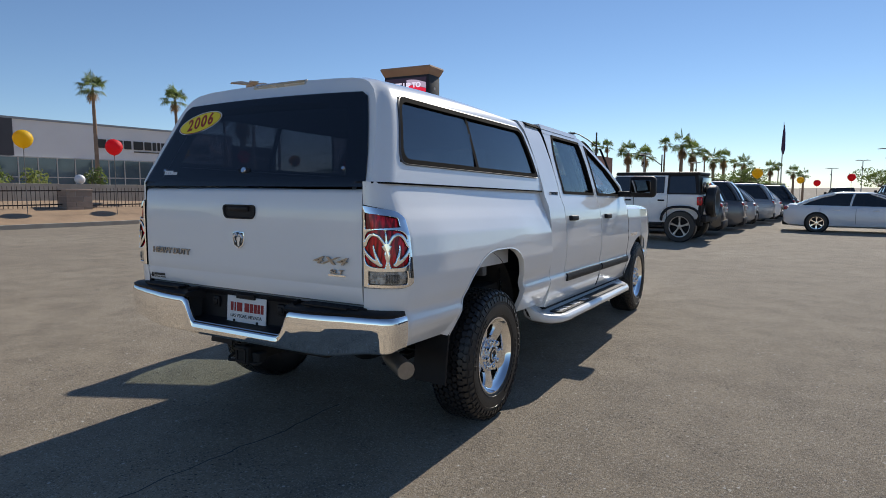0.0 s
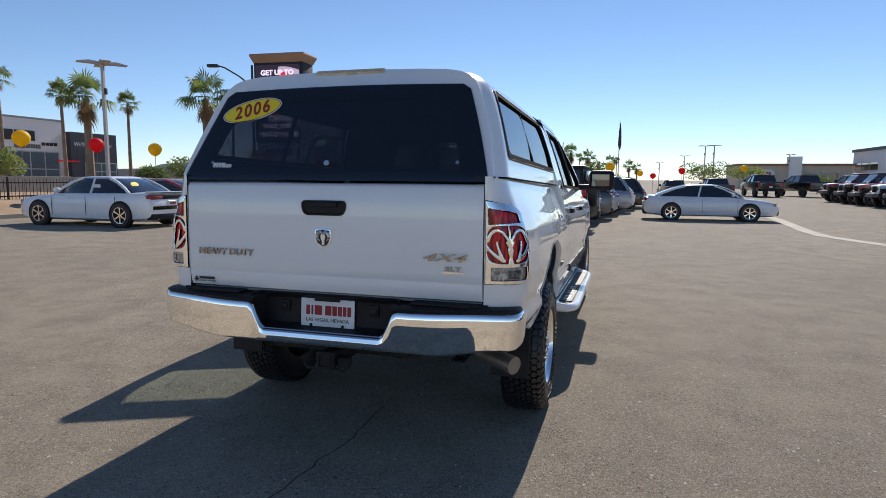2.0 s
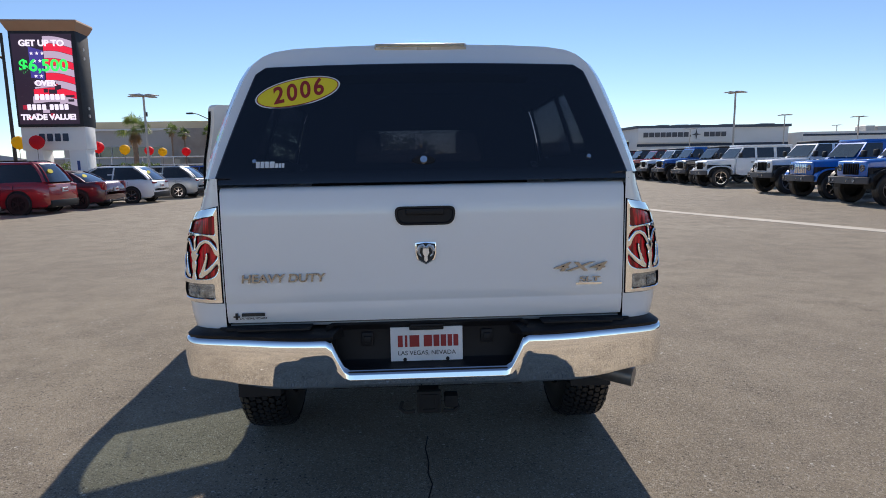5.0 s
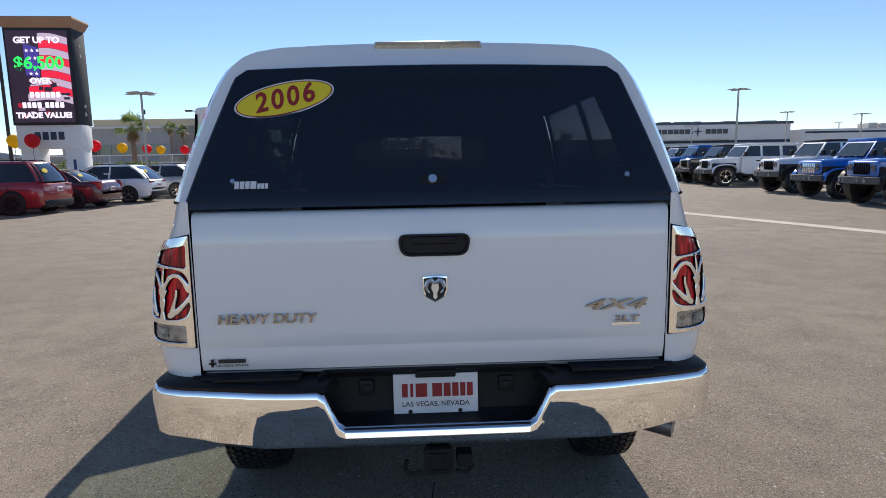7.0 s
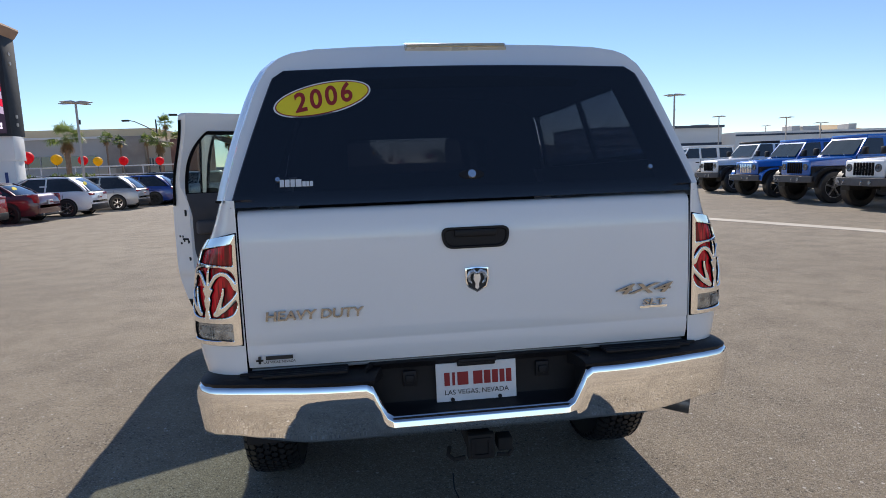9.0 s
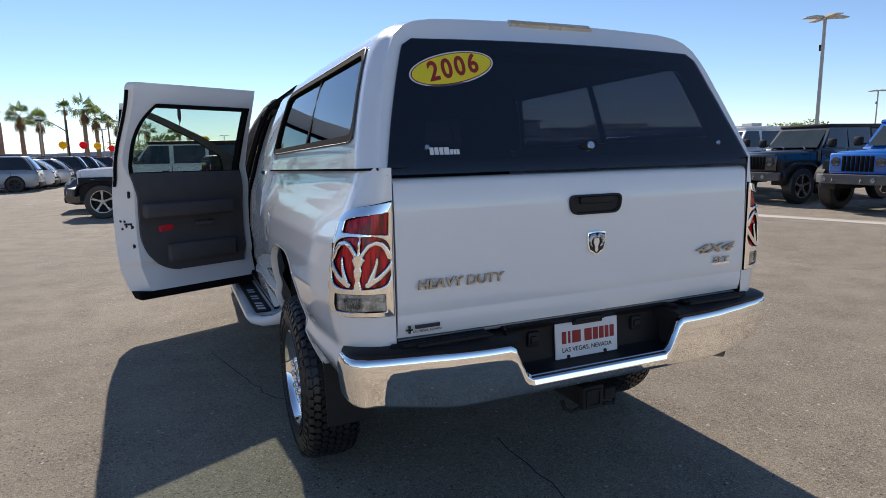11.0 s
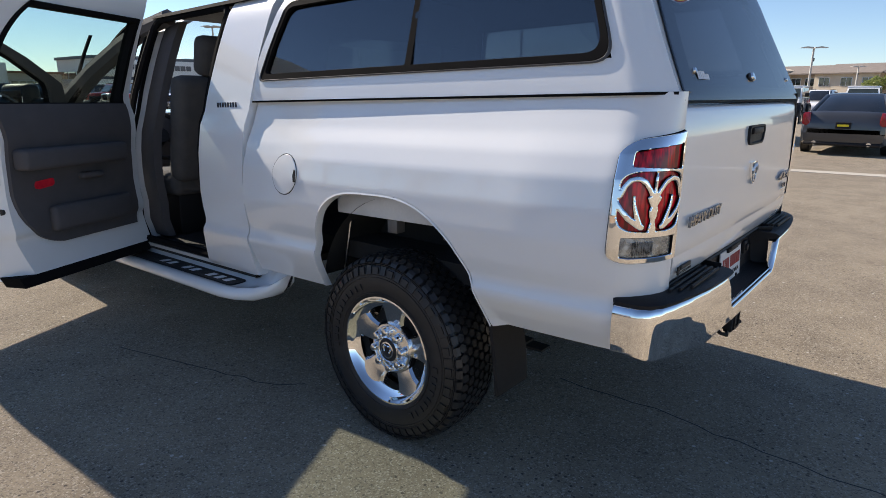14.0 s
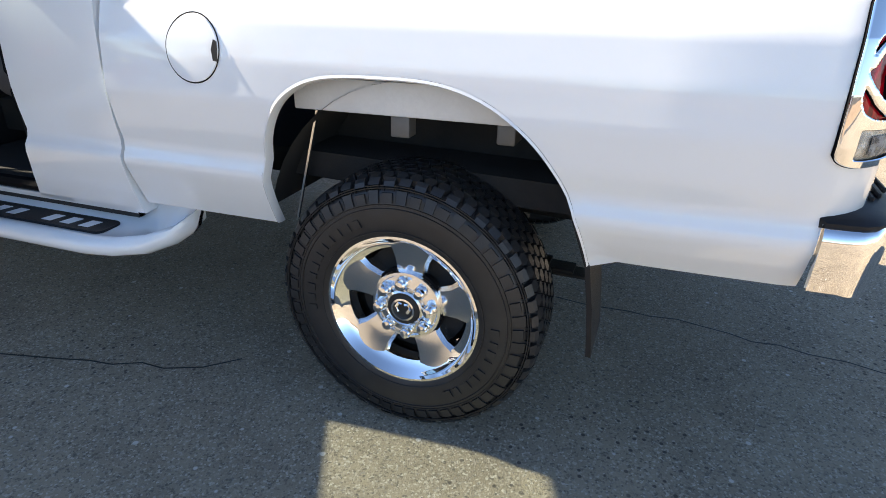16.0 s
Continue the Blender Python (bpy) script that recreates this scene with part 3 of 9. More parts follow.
    part("red_lens", meshes["r"], RED_LENS, lamp, "red lens", xf=RAKE)
    part("reverse_lens", meshes["w"], CLEAR_LENS, lamp, "clear reversing lens", xf=RAKE)


for side in (1, -1):
    tail_lamp(side)

# ---- tailgate ----
gate = new("tailgate")
gate.parent = truck
bm = bmesh.new()
GATE_PROF = [(0.045, 1.408), (0.006, 1.412), (-0.012, 1.404), (-0.021, 1.388), (-0.026, 1.30), (-0.030, 1.15), (-0.031, 1.0), (-0.0305, 0.962), (-0.0275, 0.956), (-0.0270, 0.948), (-0.0290, 0.940), (-0.0245, 0.90), (-0.016, 0.872), (0.0, 0.866), (0.045, 0.866)]
rings(bm, [[(x, y + 0.010 * (abs(x) / 0.79) ** 4, z) for y, z in GATE_PROF] for x in (-0.7945, -0.7905, -0.74, -0.6, -0.4, -0.2, 0, 0.2, 0.4, 0.6, 0.74, 0.7905, 0.7945)])
part("gate_panel", bm, WHITE, gate, "white painted tailgate panel with a lower crease", xf=RAKE, smooth=50)
bm = bmesh.new()
hp = rounded([(-0.122, 1.326), (0.122, 1.326), (0.112, 1.252), (-0.112, 1.252)], [0.03, 0.03, 0.035, 0.035], 6)
hi = [(x * 0.93, 1.289 + (z - 1.289) * 0.82) for x, z in hp]
hj = [(x * 0.90, 1.289 + (z - 1.289) * 0.72) for x, z in hp]
rings(bm, [[(x, -0.024, z) for x, z in hp], [(x, -0.036, z) for x, z in hp], [(x, -0.036, z) for x, z in hi], [(x, -0.0295, z) for x, z in hj]], True, False, True)
box(bm, -0.075, 0.075, -0.040, -0.014, 1.292, 1.318, 0.006)
part("gate_handle", bm, BLACK, gate, "black recessed handle", xf=RAKE)
SHIELD = [(-0.041, 1.183), (0.0, 1.187), (0.041, 1.183), (0.041, 1.140), (0.033, 1.115), (0.0, 1.096), (-0.033, 1.115), (-0.041, 1.140)]
sh_at = lambda k, y: [(x * k, y, 1.142 + (z - 1.142) * k) for x, z in SHIELD]
bm = bmesh.new()
rings(bm, [sh_at(1.0, -0.028), sh_at(0.99, -0.040), sh_at(0.89, -0.041), sh_at(0.86, -0.035)], True, False, False)
part("badge_rim", bm, CHROME, gate, "chrome shield badge rim", xf=RAKE)
bm = bmesh.new()
bm.faces.new([bm.verts.new(p) for p in sh_at(0.88, -0.0355)])
part("badge_field", bm, BLACK_INK, gate, "black badge field", xf=RAKE)
bm = bmesh.new()
prism(bm, [(-0.011, 1.160), (0.011, 1.160), (0.013, 1.143), (0.006, 1.128), (0.007, 1.113), (0.0, 1.106), (-0.007, 1.113), (-0.006, 1.128), (-0.013, 1.143)], -0.041, -0.035, "y")
for s in (1, -1):
    tube(bm, [(s * 0.003, -0.040, 1.163), (s * 0.013, -0.041, 1.172), (s * 0.025, -0.041, 1.167), (s * 0.031, -0.041, 1.151), (s * 0.026, -0.040, 1.136), (s * 0.018, -0.039, 1.128)], [0.006, 0.0085, 0.0085, 0.0075, 0.005, 0.002], 6)
part("badge_emblem", bm, surface("bright_emblem", (0.86, 0.86, 0.87), 0.22, 0.6), gate, "plain bright emblem shape", xf=RAKE)
TXT = lambda x, y, z: Matrix.Translation((x, y, z)) @ Matrix.Rotation(radians(90), 4, "X")
lettering("model_lettering", "HEAVY DUTY", 0.046, TXT(-0.565, -0.034, 1.052) @ Matrix.Diagonal((1.17, 1, 1, 1)), LETTER, gate, 0.004, "raised chrome lettering", RAKE, 0.12, 1.0, 0.0009)
lettering("model_lettering", "4X4", 0.062, TXT(0.605, -0.034, 1.070) @ Matrix.Diagonal((1.95, 0.82, 1, 1)), LETTER, gate, 0.004, "raised chrome lettering", RAKE, 0.35, 1.0, 0.0010)
lettering("model_lettering", "SLT", 0.036, TXT(0.655, -0.033, 1.019) @ Matrix.Diagonal((1.5, 0.8, 1, 1)), LETTER, gate, 0.003, "raised chrome lettering", RAKE, 0.1, 1.0, 0.0007)
bm = bmesh.new()
box(bm, 0.603, 0.707, -0.033, -0.027, 0.998, 1.006)
part("badge_bar", bm, CHROME, gate, "thin chrome bar", xf=RAKE)
bm = bmesh.new()
box(bm, -0.760, -0.752, -0.0275, -0.022, 0.889, 0.915)
box(bm, -0.768, -0.744, -0.0275, -0.022, 0.898, 0.903)
box(bm, -0.735, -0.645, -0.0275, -0.022, 0.902, 0.914)
islands("dealer_sticker", bm, BLACK_INK, gate, "small black sticker marks", xf=RAKE)
lettering("dealer_town", "LAS VEGAS, NEVADA", 0.0115, TXT(-0.69, -0.026, 0.893), BLACK_INK, gate, 0.0006, "small black sticker lettering", RAKE)
# dark gaps round the gate and the sill below it
bm = bmesh.new()
for s in (1, -1):
    box(bm, s * 0.7985 - 0.009, s * 0.7985 + 0.009, 0.004, 0.05, 0.85, 1.403)
islands("gate_gap", bm, TRIM, gate, "dark shut line", xf=RAKE)
bm = bmesh.new()
box(bm, -0.80, 0.80, 0.005, 0.06, 0.850, 0.863, 0.004)
part("bed_sill", bm, surface("galvanised_sill", (0.35, 0.36, 0.37), 0.5, 0.5), truck, "dull metal sill below the tailgate", xf=RAKE)

# ---- rear bumper ----
bumper = new("rear_bumper")
bumper.parent = truck
BUMP_PLAN = [(0.0, -0.097), (0.40, -0.097), (0.62, -0.094), (0.76, -0.082), (0.857, -0.064), (0.925, -0.045), (0.961, -0.020), (0.977, 0.009), (0.981, 0.043), (0.981, 0.085)]


def bump_rows():
    pl = [(-x, y) for x, y in reversed(BUMP_PLAN[1:])] + BUMP_PLAN
    out = []
    for (x0, y0), (x1, y1) in zip(pl, pl[1:]):
        n = max(2, int(math.hypot(x1 - x0, y1 - y0) / 0.022))
        out += [(x0 + (x1 - x0) * k / n, y0 + (y1 - y0) * k / n) for k in range(n)]
    return out + [pl[-1]]


def bump_high(x):
    return 0.684 + (0.815 - 0.684) * smoothstep(0.315, 0.395, abs(x)) + 0.012 * smoothstep(0.45, 0.8, abs(x))


def bump_low(x, y):
    return 0.614 + 0.040 * smoothstep(0.55, 0.9, abs(x)) + 0.020 * smoothstep(-0.045, 0.03, y)


bm = bmesh.new()
loops = []
rows_b = bump_rows()
for i, (x, y) in enumerate(rows_b):
    xa, ya = rows_b[max(0, i - 1)]
    xb, yb = rows_b[min(len(rows_b) - 1, i + 1)]
    n = Vector((yb - ya, -(xb - xa), 0)).normalized()
    zl, zh = bump_low(x, y), bump_high(x)
    lp = []
    tall = smoothstep(0.10, 0.17, zh - zl)
    for k in range(33):
        f = k / 32
        deep = lerp([(0, -0.014), (0.03, -0.0075), (0.09, -0.0066), (0.20, -0.0048), (0.33, -0.0026), (0.45, -0.0007), (0.58, 0.0010), (0.70, 0.0018), (0.80, 0.0012), (0.87, -0.0006), (0.93, -0.0036), (0.97, -0.0075), (1.0, -0.014)], f)
        flat_ = lerp([(0, -0.010), (0.2, 0.002), (0.5, 0.005), (0.8, 0.0), (1.0, -0.014)], f)
        bulge = flat_ + (deep - flat_) * tall
        lp.append(Vector((x, y, zl + (zh - zl) * f)) + n * bulge)
    lp.append(Vector((x, y, zh - 0.002)) - n * 0.025)
    lp.append(Vector((x, y, zl + 0.002)) - n * 0.025)
    loops.append(lp)
rings(bm, loops)
part("chrome_bar", bm, CHROME, bumper, "chrome bumper bar with a dropped centre", xf=RAKE, smooth=50)
# black step pads on top, ribbed at the ends
bm = bmesh.new()
loops = []
for i, (x, y) in enumerate(rows_b):
    zt = bump_high(max(abs(x), 0.42)) - 0.003
    loops.append([(x * 0.985, y + 0.004, zt), (x * 0.985, y - 0.002, zt + 0.012), (x * 0.972, y + 0.012, zt + 0.022), (x * 0.93, max(y + 0.05, -0.02), zt + 0.030), (x * 0.90, max(y + 0.05, 0.03), zt + 0.030), (x * 0.90, max(y + 0.05, 0.03), zt - 0.02)])
left = [lp for lp in loops if lp[0][0] < -0.36]
right = [lp for lp in loops if lp[0][0] > 0.36]
rings(bm, left)
rings(bm, right)
for s in (1, -1):
    for k in range(5):
        yy = -0.072 + k * 0.021
        xe = lerp([(-0.08, 0.72), (-0.06, 0.78), (-0.03, 0.825), (0.0, 0.85), (0.05, 0.86)], yy)
        box(bm, min(s * 0.46, s * xe), max(s * 0.46, s * xe), yy, yy + 0.010, 0.848, 0.860, 0.003, 1)
islands("step_pad", bm, BLACK, bumper, "black ribbed plastic step pads", xf=RAKE)
bm = bmesh.new()
CEN = [(-0.092, 0.680), (-0.05, 0.684), (-0.005, 0.690), (0.010, 0.700), (0.020, 0.795), (0.016, 0.825), (0.0, 0.842), (-0.01, 0.852), (-0.005, 0.858), (0.05, 0.858), (0.05, 0.665), (-0.092, 0.665)]
rings(bm, [[(x, -0.09 + (y + 0.09) * (0.35 if abs(x) > 0.38 else 1), z) for y, z in CEN] for x in (-0.40, -0.375, -0.33, -0.2, 0, 0.2, 0.33, 0.375, 0.40)])
for s in (1, -1):
    box(bm, s * 0.245 - 0.026, s * 0.245 + 0.026, 0.004, 0.03, 0.755, 0.815, 0.008)
    box(bm, s * 0.245 - 0.017, s * 0.245 + 0.017, -0.004, 0.03, 0.77, 0.80, 0.006)
box(bm, -0.07, 0.07, -0.012, 0.02, 0.832, 0.848, 0.006)
part("centre_step", bm, BLACK, bumper, "black plastic centre step with lamp pockets", xf=RAKE)
bm = bmesh.new()
for x, z in ((-0.62, 0.640), (-0.32, 0.635), (0.34, 0.635), (0.62, 0.640)):
    box(bm, x - 0.042, x + 0.042, -0.077, -0.05, z - 0.008, z + 0.007, 0.004)
    for d in (-0.018, 0.018):
        cyl(bm, (x + d, -0.080, z), (x + d, -0.07, z), 0.004, seg=8)
islands("parking_bracket", bm, BLACK, bumper, "small black brackets under the bar", xf=RAKE)
plate = new("licence_plate")
plate.parent = truck
bm = bmesh.new()
PT = Matrix.Translation((-0.004, 0.003, 0.757)) @ Matrix.Rotation(radians(-4), 4, "X")
box(bm, -0.148, 0.148, -0.002, 0.004, -0.074, 0.074, 0.0015, 1, PT)
part("plate_sheet", bm, PLATE_WHITE, plate, "white dealer plate", xf=RAKE)
bm = bmesh.new()
for x0, x1 in ((-0.118, -0.098), (-0.089, -0.079), (-0.070, -0.030), (-0.012, 0.022), (0.028, 0.052), (0.058, 0.080), (0.086, 0.104), (0.110, 0.130)):
    box(bm, x0, x1, -0.0035, -0.001, -0.008, 0.040, 0, 1, PT)
islands("plate_name_bar", bm, DARKRED, plate, "dark red bars", xf=RAKE)
lettering("plate_town", "LAS VEGAS, NEVADA", 0.0255, PT @ TXT(0, -0.0030, -0.034), BLACK_INK, plate, 0.0006, "small dark lettering", RAKE)
bm = bmesh.new()
for x in (-0.09, 0.085):
    cyl(bm, PT @ Vector((x, -0.006, -0.060)), PT @ Vector((x, 0, -0.060)), 0.0075, seg=12)
box(bm, -0.07, 0.07, -0.012, 0.004, 0.062, 0.082, 0.004, 2, PT)
islands("plate_fixing", bm, BLACK, plate, "black plate light and screws", xf=RAKE)
hitch = new("tow_hitch")
hitch.parent = truck
bm = bmesh.new()
box(bm, -0.042, 0.042, -0.10, 0.30, 0.520, 0.600, 0.006)
box(bm, -0.05, 0.05, -0.105, -0.07, 0.512, 0.608, 0.008)
box(bm, -0.42, 0.42, 0.10, 0.18, 0.55, 0.61, 0.008)
tube(bm, [(-0.11, -0.05, 0.545), (-0.12, -0.08, 0.53), (-0.10, -0.10, 0.52), (-0.06, -0.09, 0.52)], 0.008)
tube(bm, [(0.11, -0.05, 0.545), (0.12, -0.08, 0.53), (0.10, -0.10, 0.52), (0.06, -0.09, 0.52)], 0.008)
box(bm, 0.065, 0.12, -0.09, -0.03, 0.53, 0.58, 0.006)
part("receiver", bm, UNDER, hitch, "black square receiver and cross tube", xf=Matrix.Translation((0, 0.06, -0.035)))
bm = bmesh.new()
ringframe(bm, rounded([(-0.036, 0.596), (0.036, 0.596), (0.036, 0.524), (-0.036, 0.524)], 0.004, 2), rounded([(-0.026, 0.586), (0.026, 0.586), (0.026, 0.534), (-0.026, 0.534)], 0.004, 2), -0.112, -0.10, "y")
part("receiver_mouth", bm, BLACK, hitch, xf=Matrix.Translation((0, 0.06, -0.035)))

# ---- camper shell ----
CAB_X = [(0.56, 0.925), (0.66, 0.958), (0.765, 0.984), (0.79, 0.985), (0.815, 0.973), (0.84, 0.971), (0.90, 0.981), (1.0, 0.990), (1.2, 0.980), (1.34, 0.955), (1.40, 0.925), (1.50, 0.900), (1.70, 0.832), (1.85, 0.772), (1.94, 0.728), (1.97, 0.690), (1.988, 0.63), (2.003, 0.47), (2.01, 0.25), (2.013, 0.0)]
SH_CAB = [(1.447, 0.90), (1.50, 0.890), (1.70, 0.840), (1.85, 0.790), (1.94, 0.735), (2.02, 0.60)]
shell = new("camper_shell")
shell.parent = truck
tagged(shell, "white fibreglass camper shell with dark windows")
SH_X = [(1.447, 0.882), (1.50, 0.873), (1.60, 0.850), (1.70, 0.822), (1.80, 0.790), (1.86, 0.766), (1.91, 0.736), (1.945, 0.696), (1.97, 0.645), (1.992, 0.56), (2.006, 0.40), (2.013, 0.20), (2.016, 0.0)]
SH_REAR = [(1.40, -0.012), (1.447, 0.0), (1.60, 0.075), (1.75, 0.145), (1.89, 0.207), (1.95, 0.235), (1.99, 0.26), (2.016, 0.30)]
SH_FRONT = [(1.447, 2.03), (1.53, 2.03), (1.70, 1.97), (1.88, 1.905), (1.96, 1.87), (2.016, 1.80)]
WIN_S, WIN_Z = (0.076, 0.962), (1.548, 1.882)


def shell_point(s, z, x=None, out=0.0):
    """A point of the shell's side: s from rear to front."""
    yr, yf = lerp(SH_REAR, z), lerp(SH_FRONT, z)
    xx = lerp(SH_X, z) if x is None else x
    pull = 0.055 * (1 - smoothstep(0.0, 0.055, s)) ** 1.4
    if x is None:
        k = smoothstep(0.05, 1.0, s) * (1 - smoothstep(1.93, 2.0, z)) * 0.9
        xx = (xx + max(0.0, lerp(SH_CAB, z) - xx) * k) * (1 - pull) + out
    top = 0.02 * math.sin(math.pi * max(0, min(1, s))) * smoothstep(1.9, 2.0, z)
    return Vector((xx, yr + (yf - yr) * s, z - 0.012 * (1 - smoothstep(0.0, 0.06, s)) * smoothstep(1.95, 2.01, z) + top))


S_LINES = [0, 0.008, 0.02, 0.035, 0.05, 0.065, 0.076] + [0.076 + 0.886 * k / 24 for k in range(1, 24)] + [0.962, 0.975, 0.99, 1.0]
Z_LINES = [1.447, 1.455, 1.47, 1.50, 1.525, 1.548] + [1.548 + 0.334 * k / 12 for k in range(1, 12)] + [1.882, 1.895, 1.91, 1.928, 1.945, 1.958, 1.97, 1.981, 1.992, 1.999, 2.006, 2.010, 2.013, 2.0148, 2.016]
bm = bmesh.new()
for side in (1, -1):
    g = [[bm.verts.new((p.x * side, p.y, p.z)) for p in (shell_point(s, z) for z in Z_LINES)] for s in S_LINES]
    for i in range(len(S_LINES) - 1):
        for j in range(len(Z_LINES) - 1):
            s, z = (S_LINES[i] + S_LINES[i + 1]) / 2, (Z_LINES[j] + Z_LINES[j + 1]) / 2
            if WIN_S[0] < s < WIN_S[1] and WIN_Z[0] < z < WIN_Z[1]:
                continue
            bm.faces.new((g[i][j], g[i + 1][j], g[i + 1][j + 1], g[i][j + 1]))
    # rear frame turns in to the glass opening
    zz = [z for z in Z_LINES]
    r0 = [shell_point(0, z) for z in zz]
    r1 = [Vector((p.x * 0.88, 0, 1.447 + (p.z - 1.447) * 0.80)) for p in r0]
    r1 = [Vector((p.x, lerp(SH_REAR, p.z) + 0.006, p.z)) for p in r1]
    r2 = [p + Vector((0, 0.04, 0)) for p in r1]
    rings(bm, [[(p.x * side, p.y, p.z) for p in r] for r in (r0, r1, r2)], False)
    # base lip
    b0 = [shell_point(s, 1.447) for s in S_LINES]
    rings(bm, [[(p.x * side, p.y, p.z) for p in b0], [((p.x - 0.05) * side, p.y, p.z - 0.002) for p in b0]], False)
bmesh.ops.remove_doubles(bm, verts=bm.verts, dist=0.0008)
part("shell_body", bm, WHITE, shell, "white fibreglass shell", xf=RAKE, smooth=45)
# added inner skin, coloured near black so that the shell is dark within
bm = bmesh.new()
for side in (1, -1):
    g = [[bm.verts.new((p.x * 0.965 * side, p.y * 0.97 + 0.05, 1.447 + (p.z - 1.447) * 0.955)) for p in (shell_point(s, z) for z in Z_LINES)] for s in S_LINES]
    for i in range(len(S_LINES) - 1):
        for j in range(len(Z_LINES) - 1):
            s, z = (S_LINES[i] + S_LINES[i + 1]) / 2, (Z_LINES[j] + Z_LINES[j + 1]) / 2
            if WIN_S[0] < s < WIN_S[1] and WIN_Z[0] < z < WIN_Z[1]:
                continue
            bm.faces.new((g[i][j], g[i + 1][j], g[i + 1][j + 1], g[i][j + 1]))
part("shell_lining", bm, surface("shell_dim_skin", (0.03, 0.03, 0.032), 0.95, 0, None, 10, 300, 0.3), shell, "inner skin coloured dark to keep the shell dim", xf=RAKE)
bm = bmesh.new()
for side in (1, -1):
    b0 = [shell_point(s, 1.447) for s in S_LINES]
    rings(bm, [[((p.x + 0.004) * side, p.y, 1.4385) for p in b0], [((p.x + 0.004) * side, p.y, 1.447) for p in b0], [((p.x - 0.03) * side, p.y, 1.447) for p in b0], [((p.x - 0.03) * side, p.y, 1.4385) for p in b0]], False)
islands("shell_gasket", bm, TRIM, shell, "thin dark gasket on the bed rail", xf=RAKE)


def map_outline(poly, side, out):
    r = []
    for s, z in poly:
        p = shell_point(s, z, None, out)
        r.append((p.x * side, p.y, p.z))
    return r


def side_window(side):
    w = new("side_window")
    w.parent = shell
    tagged(w, "dark sliding side window in a thin grey frame")
    rect = lambda d: [(WIN_S[0] - d / 1.9, WIN_Z[0] - d), (WIN_S[1] + d / 1.9, WIN_Z[0] - d), (WIN_S[1] + d / 1.9, WIN_Z[1] + d), (WIN_S[0] - d / 1.9, WIN_Z[1] + d)]
    rr = lambda d, r: [q for p in [rounded([(s * 1.9, z) for s, z in rect(d)], [r, r * 0.45, r * 0.6, r], 7)] for q in [(a / 1.9, b) for a, b in p]]
    def dense(poly, n=3):
        o = []
        for a, b in zip(poly, poly[1:] + poly[:1]):
            k = max(1, int(math.hypot((b[0] - a[0]) * 1.9, b[1] - a[1]) / 0.07))
            o += [(a[0] + (b[0] - a[0]) * i / k, a[1] + (b[1] - a[1]) * i / k) for i in range(k)]
        return o
    base = dense(rr(0.0, 0.075))
    cx, cz = (WIN_S[0] + WIN_S[1]) / 2, (WIN_Z[0] + WIN_Z[1]) / 2
    hw, hh = (WIN_S[1] - WIN_S[0]) / 2, (WIN_Z[1] - WIN_Z[0]) / 2
    grow = lambda d: [(cx + (s - cx) * (1 + d / (hw * 1.9)), cz + (z - cz) * (1 + d / hh)) for s, z in base]
    bm = bmesh.new()
    rings(bm, [map_outline(grow(0.013), side, -0.001), map_outline(grow(0.013), side, 0.006), map_outline(grow(0.008), side, 0.008), map_outline(grow(0.006), side, 0.004)], True, False, False)
    part("window_trim", bm, FRAME_GREY, w, "thin dark grey outer trim", xf=RAKE)
    bm = bmesh.new()
    rings(bm, [map_outline(grow(0.007), side, 0.002), map_outline(grow(0.005), side, 0.006), map_outline(grow(-0.018), side, 0.005), map_outline(grow(-0.021), side, -0.018)], True, False, False)
    ms = 0.49
    for d in (0.0,):
        p = [(ms - 0.008, WIN_Z[0]), (ms + 0.008, WIN_Z[0]), (ms + 0.008, WIN_Z[1]), (ms - 0.008, WIN_Z[1])]
        rings(bm, [map_outline(p, side, -0.016), map_outline(p, side, 0.004)])
    part("window_frame", bm, TRIM, w, "black inner frame with a middle bar", xf=RAKE)
    for a, b, o in ((WIN_S[0], ms, -0.006), (ms, WIN_S[1], -0.010)):
        bm = bmesh.new()
        n = 10
        zs = [WIN_Z[0] + (WIN_Z[1] - WIN_Z[0]) * k / 5 for k in range(6)]
        lp = [[map_outline([(a + (b - a) * i / n, z)], side, o)[0] for z in zs] for i in range(n + 1)]
        rings(bm, lp, False)
        lp2 = [[map_outline([(a + (b - a) * i / n, z)], side, o - 0.004)[0] for z in zs] for i in range(n + 1)]
        rings(bm, lp2, False)
        part("window_pane", bm, TINT, w, "dark tinted pane", xf=RAKE)


for side in (1, -1):
    side_window(side)
# front bulkhead of the shell with its own window
bm = bmesh.new()
oz = [z for z in Z_LINES if z >= 1.447]
out_l = [shell_point(0.985, z) for z in oz]
outer = [(p.x * 0.985, p.y, p.z) for p in out_l] + [(-p.x * 0.985, p.y, p.z) for p in reversed(out_l[:-1])]
inner = []
for p in outer:
    inner.append((max(-0.46, min(0.46, p[0])), p[1] + 0.002, max(1.54, min(1.75, p[2]))))
rings(bm, [outer, inner], True, False, False)
part("bulkhead", bm, CARPET, shell, "dark front bulkhead", xf=RAKE)
# rear glass: frameless, proud of the shell, reaching over the tailgate's top
rear_win = new("rear_window")
rear_win.parent = shell
tagged(rear_win, "frameless dark rear window with a centre lock")


def glass_y(z, x=0.0):
    return lerp(SH_REAR, z) - 0.012 + 0.005 * (abs(x) / 0.8) ** 3


